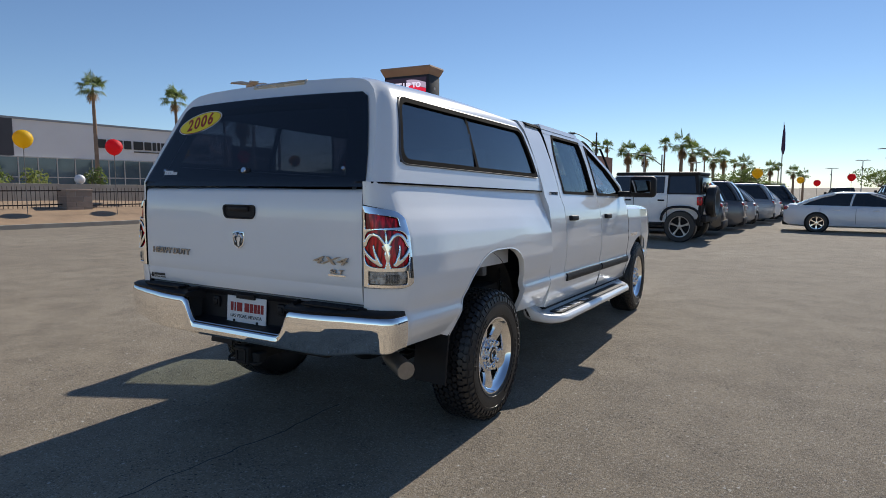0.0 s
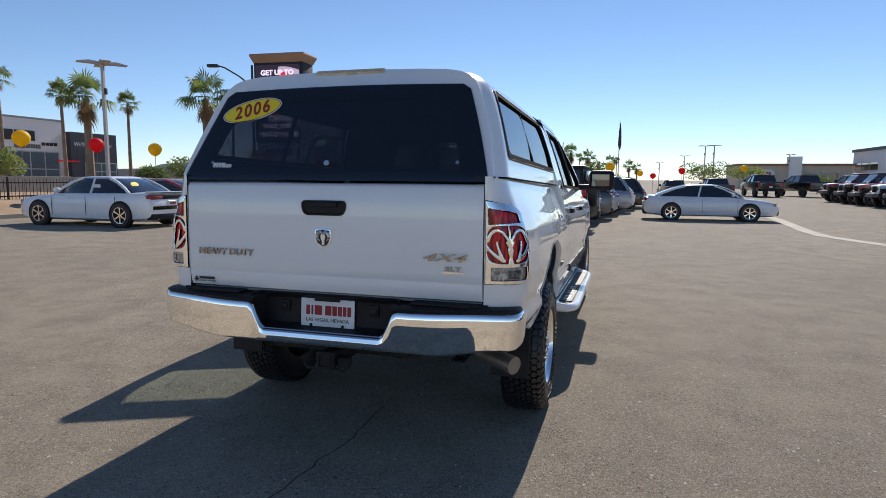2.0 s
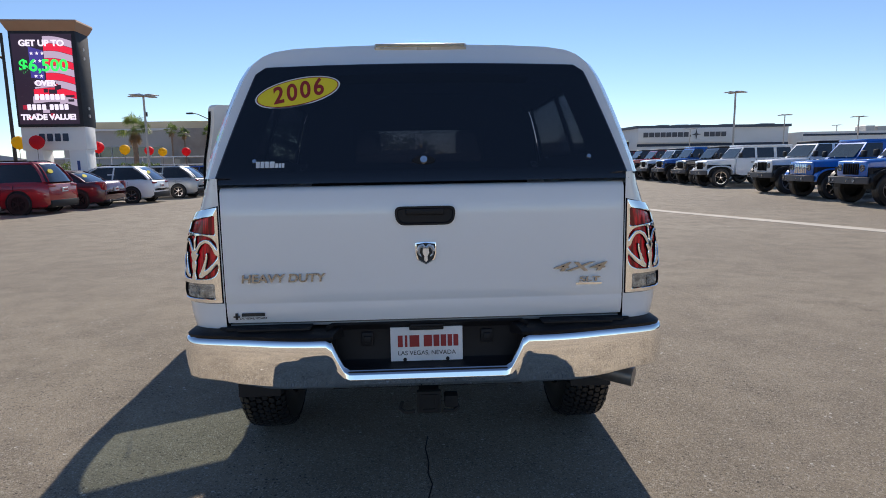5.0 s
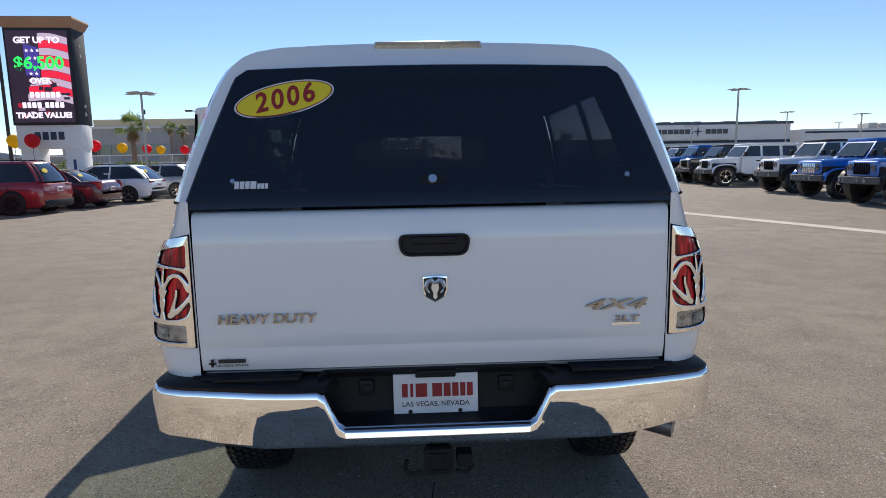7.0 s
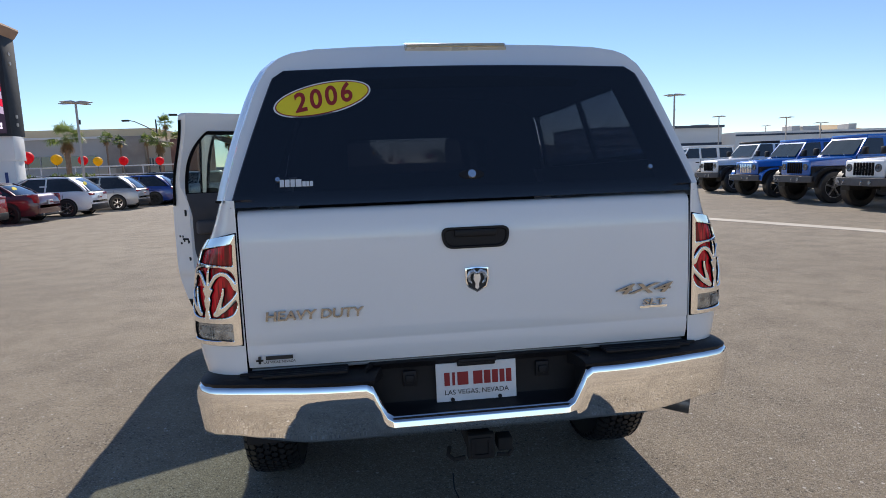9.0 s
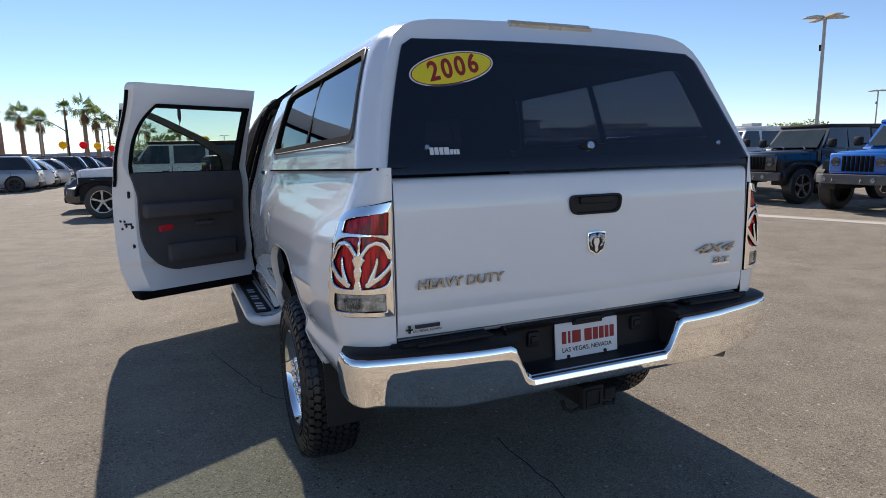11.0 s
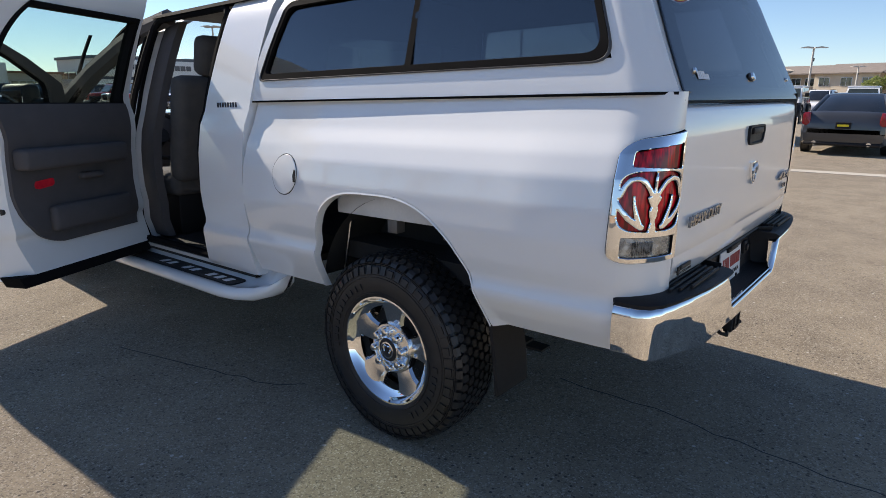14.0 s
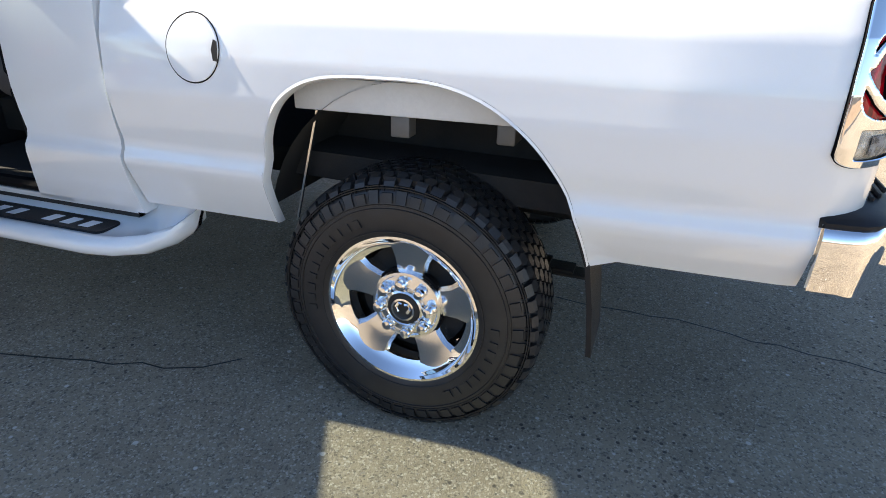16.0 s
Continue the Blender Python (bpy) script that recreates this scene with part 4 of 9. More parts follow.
bm = bmesh.new()
rows_g = [1.422 + (1.898 - 1.422) * k / 18 for k in range(19)]
def half_w(z):
    f = (z - 1.422) / 0.476
    return 0.815 + (0.668 - 0.815) * f + 0.028 * f * (1 - f) - 0.03 * smoothstep(1.87, 1.898, z) ** 3
lp, lp2 = [], []
for z in rows_g:
    w = half_w(z)
    zc = lambda x, z=z: z + (0.010 * (1 - (x / 0.6) ** 2) if z > 1.85 else 0)
    lp.append([(w * k / 12, glass_y(z, w * k / 12), zc(w * k / 12)) for k in range(-12, 13)])
    lp2.append([(w * k / 12, glass_y(z, w * k / 12) + 0.005, zc(w * k / 12)) for k in range(-12, 13)])
rings(bm, lp, False)
rings(bm, lp2, False)
rings(bm, [[q[0] for q in lp], [q[0] for q in lp2]], False)
rings(bm, [[q[-1] for q in lp], [q[-1] for q in lp2]], False)
rings(bm, [lp[-1], lp2[-1]], False)
rings(bm, [lp[0], lp2[0]], False)
part("rear_pane", bm, TINT_REAR, rear_win, "dark tinted rear pane", xf=RAKE)
bm = bmesh.new()
lp = []
for z in (1.422, 1.44, 1.465, 1.47):
    w = half_w(z) - 0.004
    lp.append([(w * k / 12, glass_y(z, w * k / 12) + 0.008 + (0.012 if z > 1.466 else 0), z) for k in range(-12, 13)])
rings(bm, lp, False)
part("seal_strip", bm, TRIM, rear_win, "black lower seal band", xf=RAKE)
bm = bmesh.new()
for s in (1, -1):
    lp = []
    for z in rows_g:
        w = half_w(z)
        lp.append([(s * (w - d), glass_y(z, w) + 0.0065 + (0.001 if d > 0.05 else 0), z) for d in (0.002, 0.125)])
    rings(bm, lp, False)
lp = []
for z, d in ((1.815, 0.0072), (1.897, 0.0062)):
    w = half_w(z)
    lp.append([(w * k / 12, glass_y(z, w * k / 12) + d, z + 0.010 * (1 - (w * k / 12 / 0.6) ** 2)) for k in range(-12, 13)])
rings(bm, lp, False)
islands("edge_band", bm, TRIM, rear_win, "black edge band behind the glass", xf=RAKE)
GLN = lambda x, z, d: Vector((x, glass_y(z, x) - d, z))
GM = lambda x, z, d, r=0.0: Matrix.Translation(GLN(x, z, d)) @ Matrix.Rotation(radians(90 - 21.5), 4, "X") @ Matrix.Rotation(radians(r), 4, "Z")
bm = bmesh.new()
lathe(bm, [(0.001, 0.012), (0.014, 0.012), (0.016, 0.008), (0.017, 0)], GM(0.0, 1.505, 0.001), 24)
part("lock", bm, CHROME, rear_win, "round chrome lock", xf=RAKE)
bm = bmesh.new()
pl = [(0.045 * math.cos(t), 0.018 * math.sin(t), 0.001) for t in (2 * math.pi * k / 28 for k in range(28))]
rings(bm, [[GM(0, 1.505, 0.0) @ Vector(p) for p in pl], [GM(0, 1.505, 0.0) @ Vector((p[0] * .95, p[1] * .9, 0.005)) for p in pl]])
part("lock_plate", bm, BLACK, rear_win, "black oval lock plate", xf=RAKE)
bm = bmesh.new()
for x in (-0.66, 0.66):
    lathe(bm, [(0.001, 0.006), (0.008, 0.006), (0.010, 0)], GM(x, 1.510, 0.001), 16)
islands("hinge_bolt", bm, BRIGHT, rear_win, "small bolts", xf=RAKE)
# yellow year sticker
STK = GM(-0.503, 1.790, 0.002, 13.0)
for nm, a, b, mt, d in (("sticker_edge", 0.174, 0.063, STICKER_WHITE, 0.0008), ("sticker_ring", 0.168, 0.058, DARKRED, 0.0014), ("sticker_field", 0.164, 0.0545, YELLOW, 0.0020)):
    bm = bmesh.new()
    bm.faces.new([bm.verts.new(STK @ Vector((a * math.cos(t), b * math.sin(t), d))) for t in (2 * math.pi * k / 48 for k in range(48))])
    part(nm, bm, mt, rear_win, "oval yellow year sticker" if nm == "sticker_field" else "", xf=RAKE, smooth=0)
for k, ch in enumerate("2006"):
    lettering("sticker_numeral", ch, 0.092, STK @ Matrix.Translation(((k - 1.5) * 0.0545, 0, 0.003)) @ Matrix.Diagonal((0.95, 1.1, 1, 1)), DARKRED, rear_win, 0.0006, "dark red numeral", RAKE, 0.16, 1.0, 0.0022)
bm = bmesh.new()
for x0, x1, h in ((-0.053, -0.039, 0.026), (-0.036, -0.021, 0.026), (-0.018, -0.004, 0.026), (-0.001, 0.018, 0.026), (0.021, 0.032, 0.018), (0.034, 0.044, 0.018), (0.046, 0.056, 0.018)):
    vs = box(bm, x0, x1, -0.013, -0.013 + h, 0.001, 0.002, 0, 1, GM(-0.60, 1.497, 0.001))
islands("maker_mark", bm, STICKER_WHITE, rear_win, "small pale bars", xf=RAKE)
# third brake lamp on the roof's rear edge
bm = bmesh.new()
TB = Matrix.Translation((0, 0.287, 1.994)) @ Matrix.Rotation(radians(42), 4, "X")
box(bm, -0.195, 0.195, -0.018, 0.018, -0.012, 0.005, 0.004, 2, TB)
lamp3 = part("third_brake_lamp", bm, surface("lamp_bezel", (0.74, 0.68, 0.55), 0.25, 0.3), shell, "pale amber third brake lamp", xf=RAKE)
bm = bmesh.new()
box(bm, -0.188, 0.188, -0.013, 0.011, 0.002, 0.0075, 0.002, 2, TB)
part("brake_lens", bm, AMBER, lamp3, "clear amber lens", xf=RAKE)

# ---- cab ----
cab_x = lambda z: lerp(CAB_X, z)
DOOR_X = [q for q in CAB_X if q[0] < 1.9] + [(1.94, 0.732), (1.98, 0.715), (2.05, 0.690)]


def patch(bm, y0, y1, zs, side, thick=0.05, out=0.0, ny=6, tab=CAB_X, slant=0.0):
    """A curved panel of the cab's side between y0(z) and y1(z), with thickness; slant moves its inner rear edge ahead."""
    call = lambda f: f if callable(f) else (lambda z: f)
    f0, f1, th, sl, ou = call(y0), call(y1), call(thick), call(slant), call(out)
    A = [[Vector((side * (lerp(tab, z) + ou(z)), f0(z) + (f1(z) - f0(z)) * k / ny, z)) for k in range(ny + 1)] for z in zs]
    B = [[Vector((p.x - side * th(p.z), p.y + sl(p.z) * (1 - k / ny), p.z)) for k, p in enumerate(r)] for r in A]
    for g in (A, B):
        rings(bm, g, False)
    rings(bm, [A[0], B[0]], False)
    rings(bm, [A[-1], B[-1]], False)
    rings(bm, [[r[0] for r in A], [r[0] for r in B]], False)
    rings(bm, [[r[-1] for r in A], [r[-1] for r in B]], False)


def zrange(a, b, n):
    return [a + (b - a) * k / n for k in range(n + 1)]


DOORS = {"rear": dict(y0=2.340, y1=3.320, hinge=3.34, win0=(2.425, 2.432), win1=(3.255, 3.285), low=0.585, top=2.045),
         "front": dict(y0=3.330, y1=4.36, hinge=4.375, win0=(3.38, 3.40), win1=(4.26, 3.66), low=0.585, top=2.045)}


def cab_door(which, side, open_deg):
    d = DOORS[which]
    y0, y1, lo, top = d["y0"], d["y1"], d["low"], d["top"]
    BELT, WTOP = 1.440, 1.912
    top = top if open_deg else 1.985
    deep = (lambda z: 0.135 - 0.085 * smoothstep(1.30, 1.50, z)) if open_deg else 0.05
    slant = (lambda z: 0.095 - 0.055 * smoothstep(1.35, 1.55, z)) if open_deg else 0.0
    R = RAKE
    if open_deg:
        hp = Vector((side * 0.945, d["hinge"], 0))
        R = RAKE @ Matrix.Translation(hp) @ Matrix.Rotation(radians(open_deg * (1 if side > 0 else -1)), 4, "Z") @ Matrix.Translation(-hp)
    dr = new("cab_door")
    dr.parent = truck
    tagged(dr, ("open" if open_deg else "closed") + " white " + which + " cab door")
    rnd = 0.15 if which == "rear" else 0.04
    w0 = lambda z: rnd * max(0.0, (z - BELT) / (WTOP - BELT)) ** 3.4 + d["win0"][0] + (d["win0"][1] - d["win0"][0]) * (z - BELT) / (WTOP - BELT)
    w1 = lambda z: d["win1"][0] + (d["win1"][1] - d["win1"][0]) * (z - BELT) / (WTOP - BELT)
    if which == "front":
        up = 0.055 if open_deg else 0.0
        WTOP, top = 1.895 + up, 1.955 + up
        e1 = lambda z: max(y0 + 0.05, lerp([(1.44, 4.36), (1.53, 4.33), (1.685, 4.05), (1.834, 3.70), (1.923, 3.45), (1.955, 3.36)], z - up))
        w1 = lambda z: max(y0 + 0.12, e1(z) - 0.085)
    else:
        e1 = lambda z: y1
    # rear edge: rounded upper corner, lower corner cut back
    if which == "rear":
        e0 = lambda z: y0 + 0.05 * max(0.0, (0.86 - z) / 0.26) ** 1.4 + 0.03 * (1 - math.sqrt(max(0.0, 1 - min(1.0, max(0.0, (z - 2.005) / 0.041)) ** 2))) + 0.05 * smoothstep(1.5, 1.95, z)
    else:
        e0 = lambda z: y0 + 0.05 * max(0.0, (0.80 - z) / 0.2) ** 1.4
    bm = bmesh.new()
    patch(bm, e0, e1, zrange(lo, 0.765, 5) + [0.778, 0.79, 0.802, 0.815, 0.828, 0.84] + zrange(0.86, BELT, 11), side, deep, slant=slant)
    patch(bm, e0, e1, [WTOP] + zrange(1.925, top - 0.03, 5) + zrange(top - 0.024, top, 5), side, deep, tab=DOOR_X, slant=slant)
    patch(bm, e0, w0, zrange(BELT, WTOP, 8), side, deep, ny=2, slant=slant)
    patch(bm, w1, e1, zrange(BELT, WTOP, 8), side, deep, ny=2)
    islands("door_skin", bm, WHITE, dr, "white painted door", xf=R, smooth=40)
    # black seal round the window
    bm = bmesh.new()
    n = 16
    zz = zrange(BELT, WTOP, n)
    for f, s in ((w0, 1), (w1, -1)):
        patch(bm, (lambda z, f=f, s=s: min(f(z) - 0.004 * s, f(z) + s * 0.020)), (lambda z, f=f, s=s: max(f(z) - 0.004 * s, f(z) + s * 0.020)), zz, side, lambda z: 0.016 + (deep(z) if open_deg else 0.05), 0.006, 1)
    patch(bm, w0, w1, [BELT - 0.008, BELT + 0.014], side, lambda z: 0.016 + (deep(z) if open_deg else 0.05), 0.006, 2)
    patch(bm, w0, w1, [WTOP - 0.018, WTOP + 0.004], side, lambda z: 0.016 + (deep(z) if open_deg else 0.05), 0.006, 2)
    islands("window_seal", bm, TRIM, dr, "black window seal", xf=R)
    bm = bmesh.new()
    patch(bm, w0, w1, zz, side, 0.005, -0.016, 4)
    part("window_pane", bm, DOOR_TINT if which == "rear" else CLEAR, dr, "tinted window pane", xf=R)
    # handle
    bm = bmesh.new()
    hy = y0 + 0.09 if which == "rear" else y0 + 0.13
    mm = Matrix.Translation((side * (cab_x(1.235) + 0.012), hy + 0.07, 1.24))
    box(bm, -0.018, 0.018, -0.085, 0.085, -0.020, 0.022, 0.012, 3, mm)
    part("door_handle", bm, BLACK if side > 0 else WHITE, dr, "dark door handle", xf=R)
    bm = bmesh.new()
    if side > 0:
        patch(bm, lambda z: y0 + 0.01, lambda z: (y1 - 0.015), zrange(0.745, 0.805, 3), side, 0.02, 0.016, 4)
        part("rub_strip", bm, BLACK, dr, "black rubbing strip", xf=R)
    else:
        bm.free()
    # dark shut line round the closed door
    bm = bmesh.new()
    if not open_deg:
        patch(bm, lambda z: e0(z) - 0.008, lambda z: e0(z) + 0.001, zrange(lo, top - 0.03, 22), side, 0.04, -0.004, 1, DOOR_X)
        patch(bm, lambda z: e1(z) - 0.001, lambda z: e1(z) + 0.010, zrange(lo, top - 0.03, 22), side, 0.04, -0.004, 1, DOOR_X)
        islands("shut_line", bm, TRIM, dr, "dark shut line", xf=R)
    else:
        patch(bm, lambda z: e0(z) - 0.002, lambda z: e0(z) + 0.016, zrange(1.36, top - 0.05, 12), side, 0.014, -0.014, 1, DOOR_X)
        patch(bm, lambda z: e0(z), lambda z: e1(z), [lo - 0.030, lo + 0.022], side, 0.125, -0.012, 4)
        islands("door_seal", bm, TRIM, dr, "black rubber door seal", xf=R)
        # inner trim panel
        bm = bmesh.new()
        t0 = lambda z: e0(z) + 0.115 + 0.24 * (1 - math.sqrt(max(0.0, 1 - min(1.0, max(0.0, (1.04 - z) / 0.306)) ** 2))) - 0.03 * smoothstep(1.25, 1.44, z)
        t1 = lambda z: y1 - 0.065 - 0.02 * max(0, (0.85 - z) / 0.1)
        patch(bm, t0, t1, zrange(0.735, 0.80, 8) + zrange(0.82, BELT + 0.008, 14), side, 0.030, lambda z: -0.128 + 0.085 * smoothstep(1.30, 1.50, z), 6)
        tp = part("trim_panel", bm, CARDBOARD, dr, "dark grey moulded inner trim", xf=R)
        for nm, a, b, z0_, z1_, o, mt, lb in (("armrest", y0 + 0.13, y0 + 0.80, 1.13, 1.235, 0.095, CARDBOARD, ""),
                                              ("upper_pad", y0 + 0.16, y0 + 0.84, 1.255, 1.36, 0.022, BLACK, "dark recessed upper pad"),
                                              ("wood_strip", y0 + 0.52, y0 + 0.80, 1.275, 1.345, 0.034, WOOD, "dark red wood-look strip"),
                                              ("map_pocket", y0 + 0.28, y0 + 0.82, 0.80, 0.935, 0.055, CARDBOARD, ""),
                                              ("pull_handle", y0 + 0.50, y0 + 0.66, 1.045, 1.085, 0.05, CARDBOARD, ""),
                                              ("window_switch", y0 + 0.66, y0 + 0.80, 1.185, 1.205, 0.09, BLACK, "")):
            b2 = bmesh.new()
            xm = side * (cab_x((z0_ + z1_) / 2) - 0.150 + 0.04 * (z1_ > 1.3))
            xs = sorted((xm, xm - side * o))
            box(b2, xs[0], xs[1], a, b, z0_, z1_, min(0.022, o * 0.4), 3)
            part(nm, b2, mt, tp, lb, xf=R)
        b2 = bmesh.new()
        xm = side * (cab_x(1.0) - 0.152)
        pl = rounded([(y0 + 0.235, 1.025), (y0 + 0.345, 1.037), (y0 + 0.345, 1.077), (y0 + 0.235, 1.067)], 0.02, 5)
        prism(b2, pl, xm, xm - side * 0.020, "x")
        part("red_reflector", b2, RED_REFLECT, tp, "bright red door reflector", xf=R)
        if which == "front":
            b2 = bmesh.new()
            patch(b2, lambda z: w1(z) - 0.03, e1, zrange(BELT, WTOP, 10), side, 0.02, lambda z: -deep(z) - 0.002, 2)
            patch(b2, w0, w1, [WTOP - 0.02, WTOP + 0.02, top], side, 0.02, lambda z: -deep(z) - 0.002, 2)
            islands("frame_trim", b2, CARDBOARD, tp, "dark grey window frame trim", xf=R)
        # latch and holes in the door's edge
        b2 = bmesh.new()
        # (height, inset across the edge face, radius)
        for zz_, f_, r_ in ((1.310, 0.72, 0.015), (1.290, 0.72, 0.015), (1.115, 0.30, 0.009), (1.113, 0.48, 0.009), (1.060, 0.36, 0.009), (1.078, 0.55, 0.009), (1.072, 0.80, 0.014), (0.935, 0.80, 0.015)):
            xx, yy = side * (cab_x(zz_) - 0.135 * f_), e0(zz_) + 0.095 * f_
            cyl(b2, (xx, yy - 0.004, zz_), (xx, yy + 0.008, zz_), r_, seg=12)
        for f_ in (0.5, 0.62, 0.74):
            xx, yy = side * (cab_x(1.09) - 0.135 * f_), e0(1.09) + 0.095 * f_
            box(b2, xx - 0.012, xx + 0.012, yy - 0.004, yy + 0.008, 1.086, 1.100)
        islands("door_latch", b2, BLACK_INK, dr, "dark latch and fixing holes", xf=R)
        b2 = bmesh.new()
        for zz_ in (0.80, 1.12):
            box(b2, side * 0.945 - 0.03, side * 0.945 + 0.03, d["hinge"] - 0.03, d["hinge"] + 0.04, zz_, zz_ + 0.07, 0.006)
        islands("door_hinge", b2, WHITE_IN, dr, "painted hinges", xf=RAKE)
    return dr


cab_door("rear", 1, 0)
cab_door("front", 1, 0)
cab_door("rear", -1, 65)
cab_door("front", -1, 67)

# pillars, sills and roof
cab = new("cab_body")
cab.parent = truck
for side in (1, -1):
    bm = bmesh.new()
    # C pillar behind the rear door
    patch(bm, lambda z: 1.997 - 0.0 * z, lambda z: 2.395 + 0.07 * max(0.0, (0.86 - z) / 0.26) ** 1.4 - 0.02 * smoothstep(1.25, 1.9, z) if side < 0 else 2.33 + 0.07 * max(0.0, (0.86 - z) / 0.26) ** 1.4, zrange(0.58, 0.765, 4) + [0.778, 0.79, 0.802, 0.815, 0.828] + zrange(0.84, 1.965, 16), side, 0.09)
    # sill and cant rail
    patch(bm, 2.03, 4.40, zrange(0.56, 0.597, 2), side, 0.14, 0, 8)
    patch(bm, 2.25, 3.22, [1.966, 1.972, 1.98], side, 0.10, 0, 8)
    islands("side_frame", bm, WHITE, cab, "white cab pillar and sill", xf=RAKE, smooth=40)
    bm = bmesh.new()
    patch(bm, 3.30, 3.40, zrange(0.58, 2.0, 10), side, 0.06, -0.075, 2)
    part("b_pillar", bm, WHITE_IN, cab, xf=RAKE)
    bm = bmesh.new()
    for a, b in ((2.385, 2.41), (3.285, 3.300), (3.40, 3.415), (4.33, 4.35)):
        patch(bm, a, b, zrange(0.60, 1.94, 10), side, 0.02, -0.058, 1)
    patch(bm, 2.38, 3.30, [0.598, 0.612], side, 0.03, -0.055, 2)
    patch(bm, 3.40, 4.34, [0.598, 0.612], side, 0.03, -0.055, 2)
    patch(bm, 2.38, 3.25, [1.945, 1.958], side, 0.02, -0.03, 2)
    patch(bm, 2.10, 3.25, [1.944, 1.958, 1.971], side, 0.03, 0.010, 8)
    islands("door_aperture_seal", bm, TRIM, cab, "black door aperture seal", xf=RAKE)
    bm = bmesh.new()
    tube(bm, [(side * 0.885, 4.42, 1.40), (side * 0.865, 4.30, 1.53), (side * 0.805, 4.03, 1.685), (side * 0.745, 3.69, 1.834), (side * 0.70, 3.43, 1.925), (side * 0.665, 3.20, 1.972)], [0.04, 0.038, 0.036, 0.034, 0.032, 0.03] if side > 0 else [0.032, 0.030, 0.028, 0.026, 0.024, 0.022], 8)
    part("a_pillar", bm, WHITE, cab, xf=RAKE)
    bm = bmesh.new()
    ti = 0.0 if side > 0 else 0.028
    tube(bm, [(side * (0.845 + ti), 4.36, 1.42), (side * (0.825 + ti), 4.26, 1.52), (side * (0.770 + ti), 3.99, 1.675), (side * (0.710 + ti), 3.65, 1.822), (side * (0.665 + ti), 3.40, 1.912), (side * (0.63 + ti), 3.18, 1.955)], [0.05, 0.048, 0.046, 0.044, 0.042, 0.04] if side > 0 else [0.070, 0.066, 0.062, 0.058, 0.054, 0.050], 8)
    part("a_pillar_trim", bm, CARDBOARD, cab, "grey inner pillar trim", xf=RAKE)
    bm = bmesh.new()
    patch(bm, 3.13, 3.29, zrange(0.62, 1.93, 12), side, 0.05, -0.115, 2)
    part("b_pillar_trim", bm, CARDBOARD, cab, "grey inner pillar trim", xf=RAKE)
    # rounded black seal round each door opening
    for ya, yb, yt in ((2.40, 3.275, 3.235), (3.41, 4.33, 3.62)):
        loop_ = rounded([(ya, 0.618), (yb, 0.618), (yb, 1.40), (yt, 1.935), (ya + 0.02, 1.935)], [0.09, 0.09, 0.05, 0.08, 0.09], 6)
        dense_ = []
        for (a0, b0), (a1, b1) in zip(loop_, loop_[1:] + loop_[:1]):
            n_ = max(1, int(math.hypot(a1 - a0, b1 - b0) / 0.06))
            dense_ += [(a0 + (a1 - a0) * q / n_, b0 + (b1 - b0) * q / n_) for q in range(n_)]
        dense_.append(dense_[0])
        bm = bmesh.new()
        tube(bm, [(side * (cab_x(z) - 0.022), y, z) for y, z in dense_], 0.019, 6)
        part("aperture_gasket", bm, TRIM, cab, "rounded black door gasket", xf=RAKE)
bm = bmesh.new()
rf = [(x, z) for z, x in CAB_X if z >= 1.969]
sec = [(-x, z) for x, z in rf] + [(x, z) for x, z in reversed(rf[:-1])]
rings(bm, [[(x * k, y, 1.97 + (z - 1.97) * g) for x, z in sec] for y, k, g in ((1.985, 0.95, 0.1), (2.005, 0.98, 0.6), (2.08, 0.995, 0.9), (2.2, 1, 1.0), (2.7, 1, 1.05), (3.0, 1, 0.95), (3.15, 0.99, 0.7), (3.27, 0.97, 0.15))], False)
part("roof", bm, WHITE, cab, xf=RAKE, smooth=50)
bm = bmesh.new()
box(bm, -0.66, 0.66, 2.05, 3.2, 1.95, 1.975, 0.01)
part("headliner", bm, HEADLINER, cab, "pale cloth headliner", xf=RAKE)
bm = bmesh.new()
bw = [(cab_x(z) - 0.03, z) for z in (0.62, 0.9, 1.2, 1.40, 1.42)]
rings(bm, [[(k * x, 2.04, z) for k in (-1, 1)] for x, z in bw], False)
for k in (-1, 1):
    rings(bm, [[(k * 0.58, 2.04, z), (k * (cab_x(z) - 0.03), 2.04, z)] for z in (1.42, 1.6, 1.8, 1.93)], False)
part("back_wall", bm, CARPET, cab, "dark cab rear wall inside the shell", xf=RAKE)
bm = bmesh.new()
rings(bm, [[(-0.62, 2.045, 1.42), (0.62, 2.045, 1.42)], [(-0.58, 2.045, 1.90), (0.58, 2.045, 1.90)]], False)
part("back_window", bm, glass("dark_cab_glass", (0.12, 0.125, 0.135), 0.02, 0.08), cab, "dark rear cab window", xf=RAKE)
bm = bmesh.new()
rings(bm, [[(x * (cab_x(z) - 0.045), y - 0.07 * x * x + 0.03, z) for x in (-1, -0.5, 0, 0.5, 1)] for y, z in ((4.47, 1.38), (4.36, 1.53), (4.06, 1.69), (3.72, 1.84), (3.46, 1.93), (3.23, 1.972))], False)
part("windscreen", bm, CLEAR, cab, "clear windscreen", xf=RAKE)
bm = bmesh.new()
box(bm, -0.93, 0.93, 2.03, 4.5, 0.56, 0.60)
part("cab_floor", bm, CARPET, cab, xf=RAKE)
bm = bmesh.new()
box(bm, -0.86, 0.86, 4.12, 4.48, 0.95, 1.36, 0.05, 3)
box(bm, -0.16, 0.16, 3.95, 4.2, 0.65, 1.2, 0.04, 3)
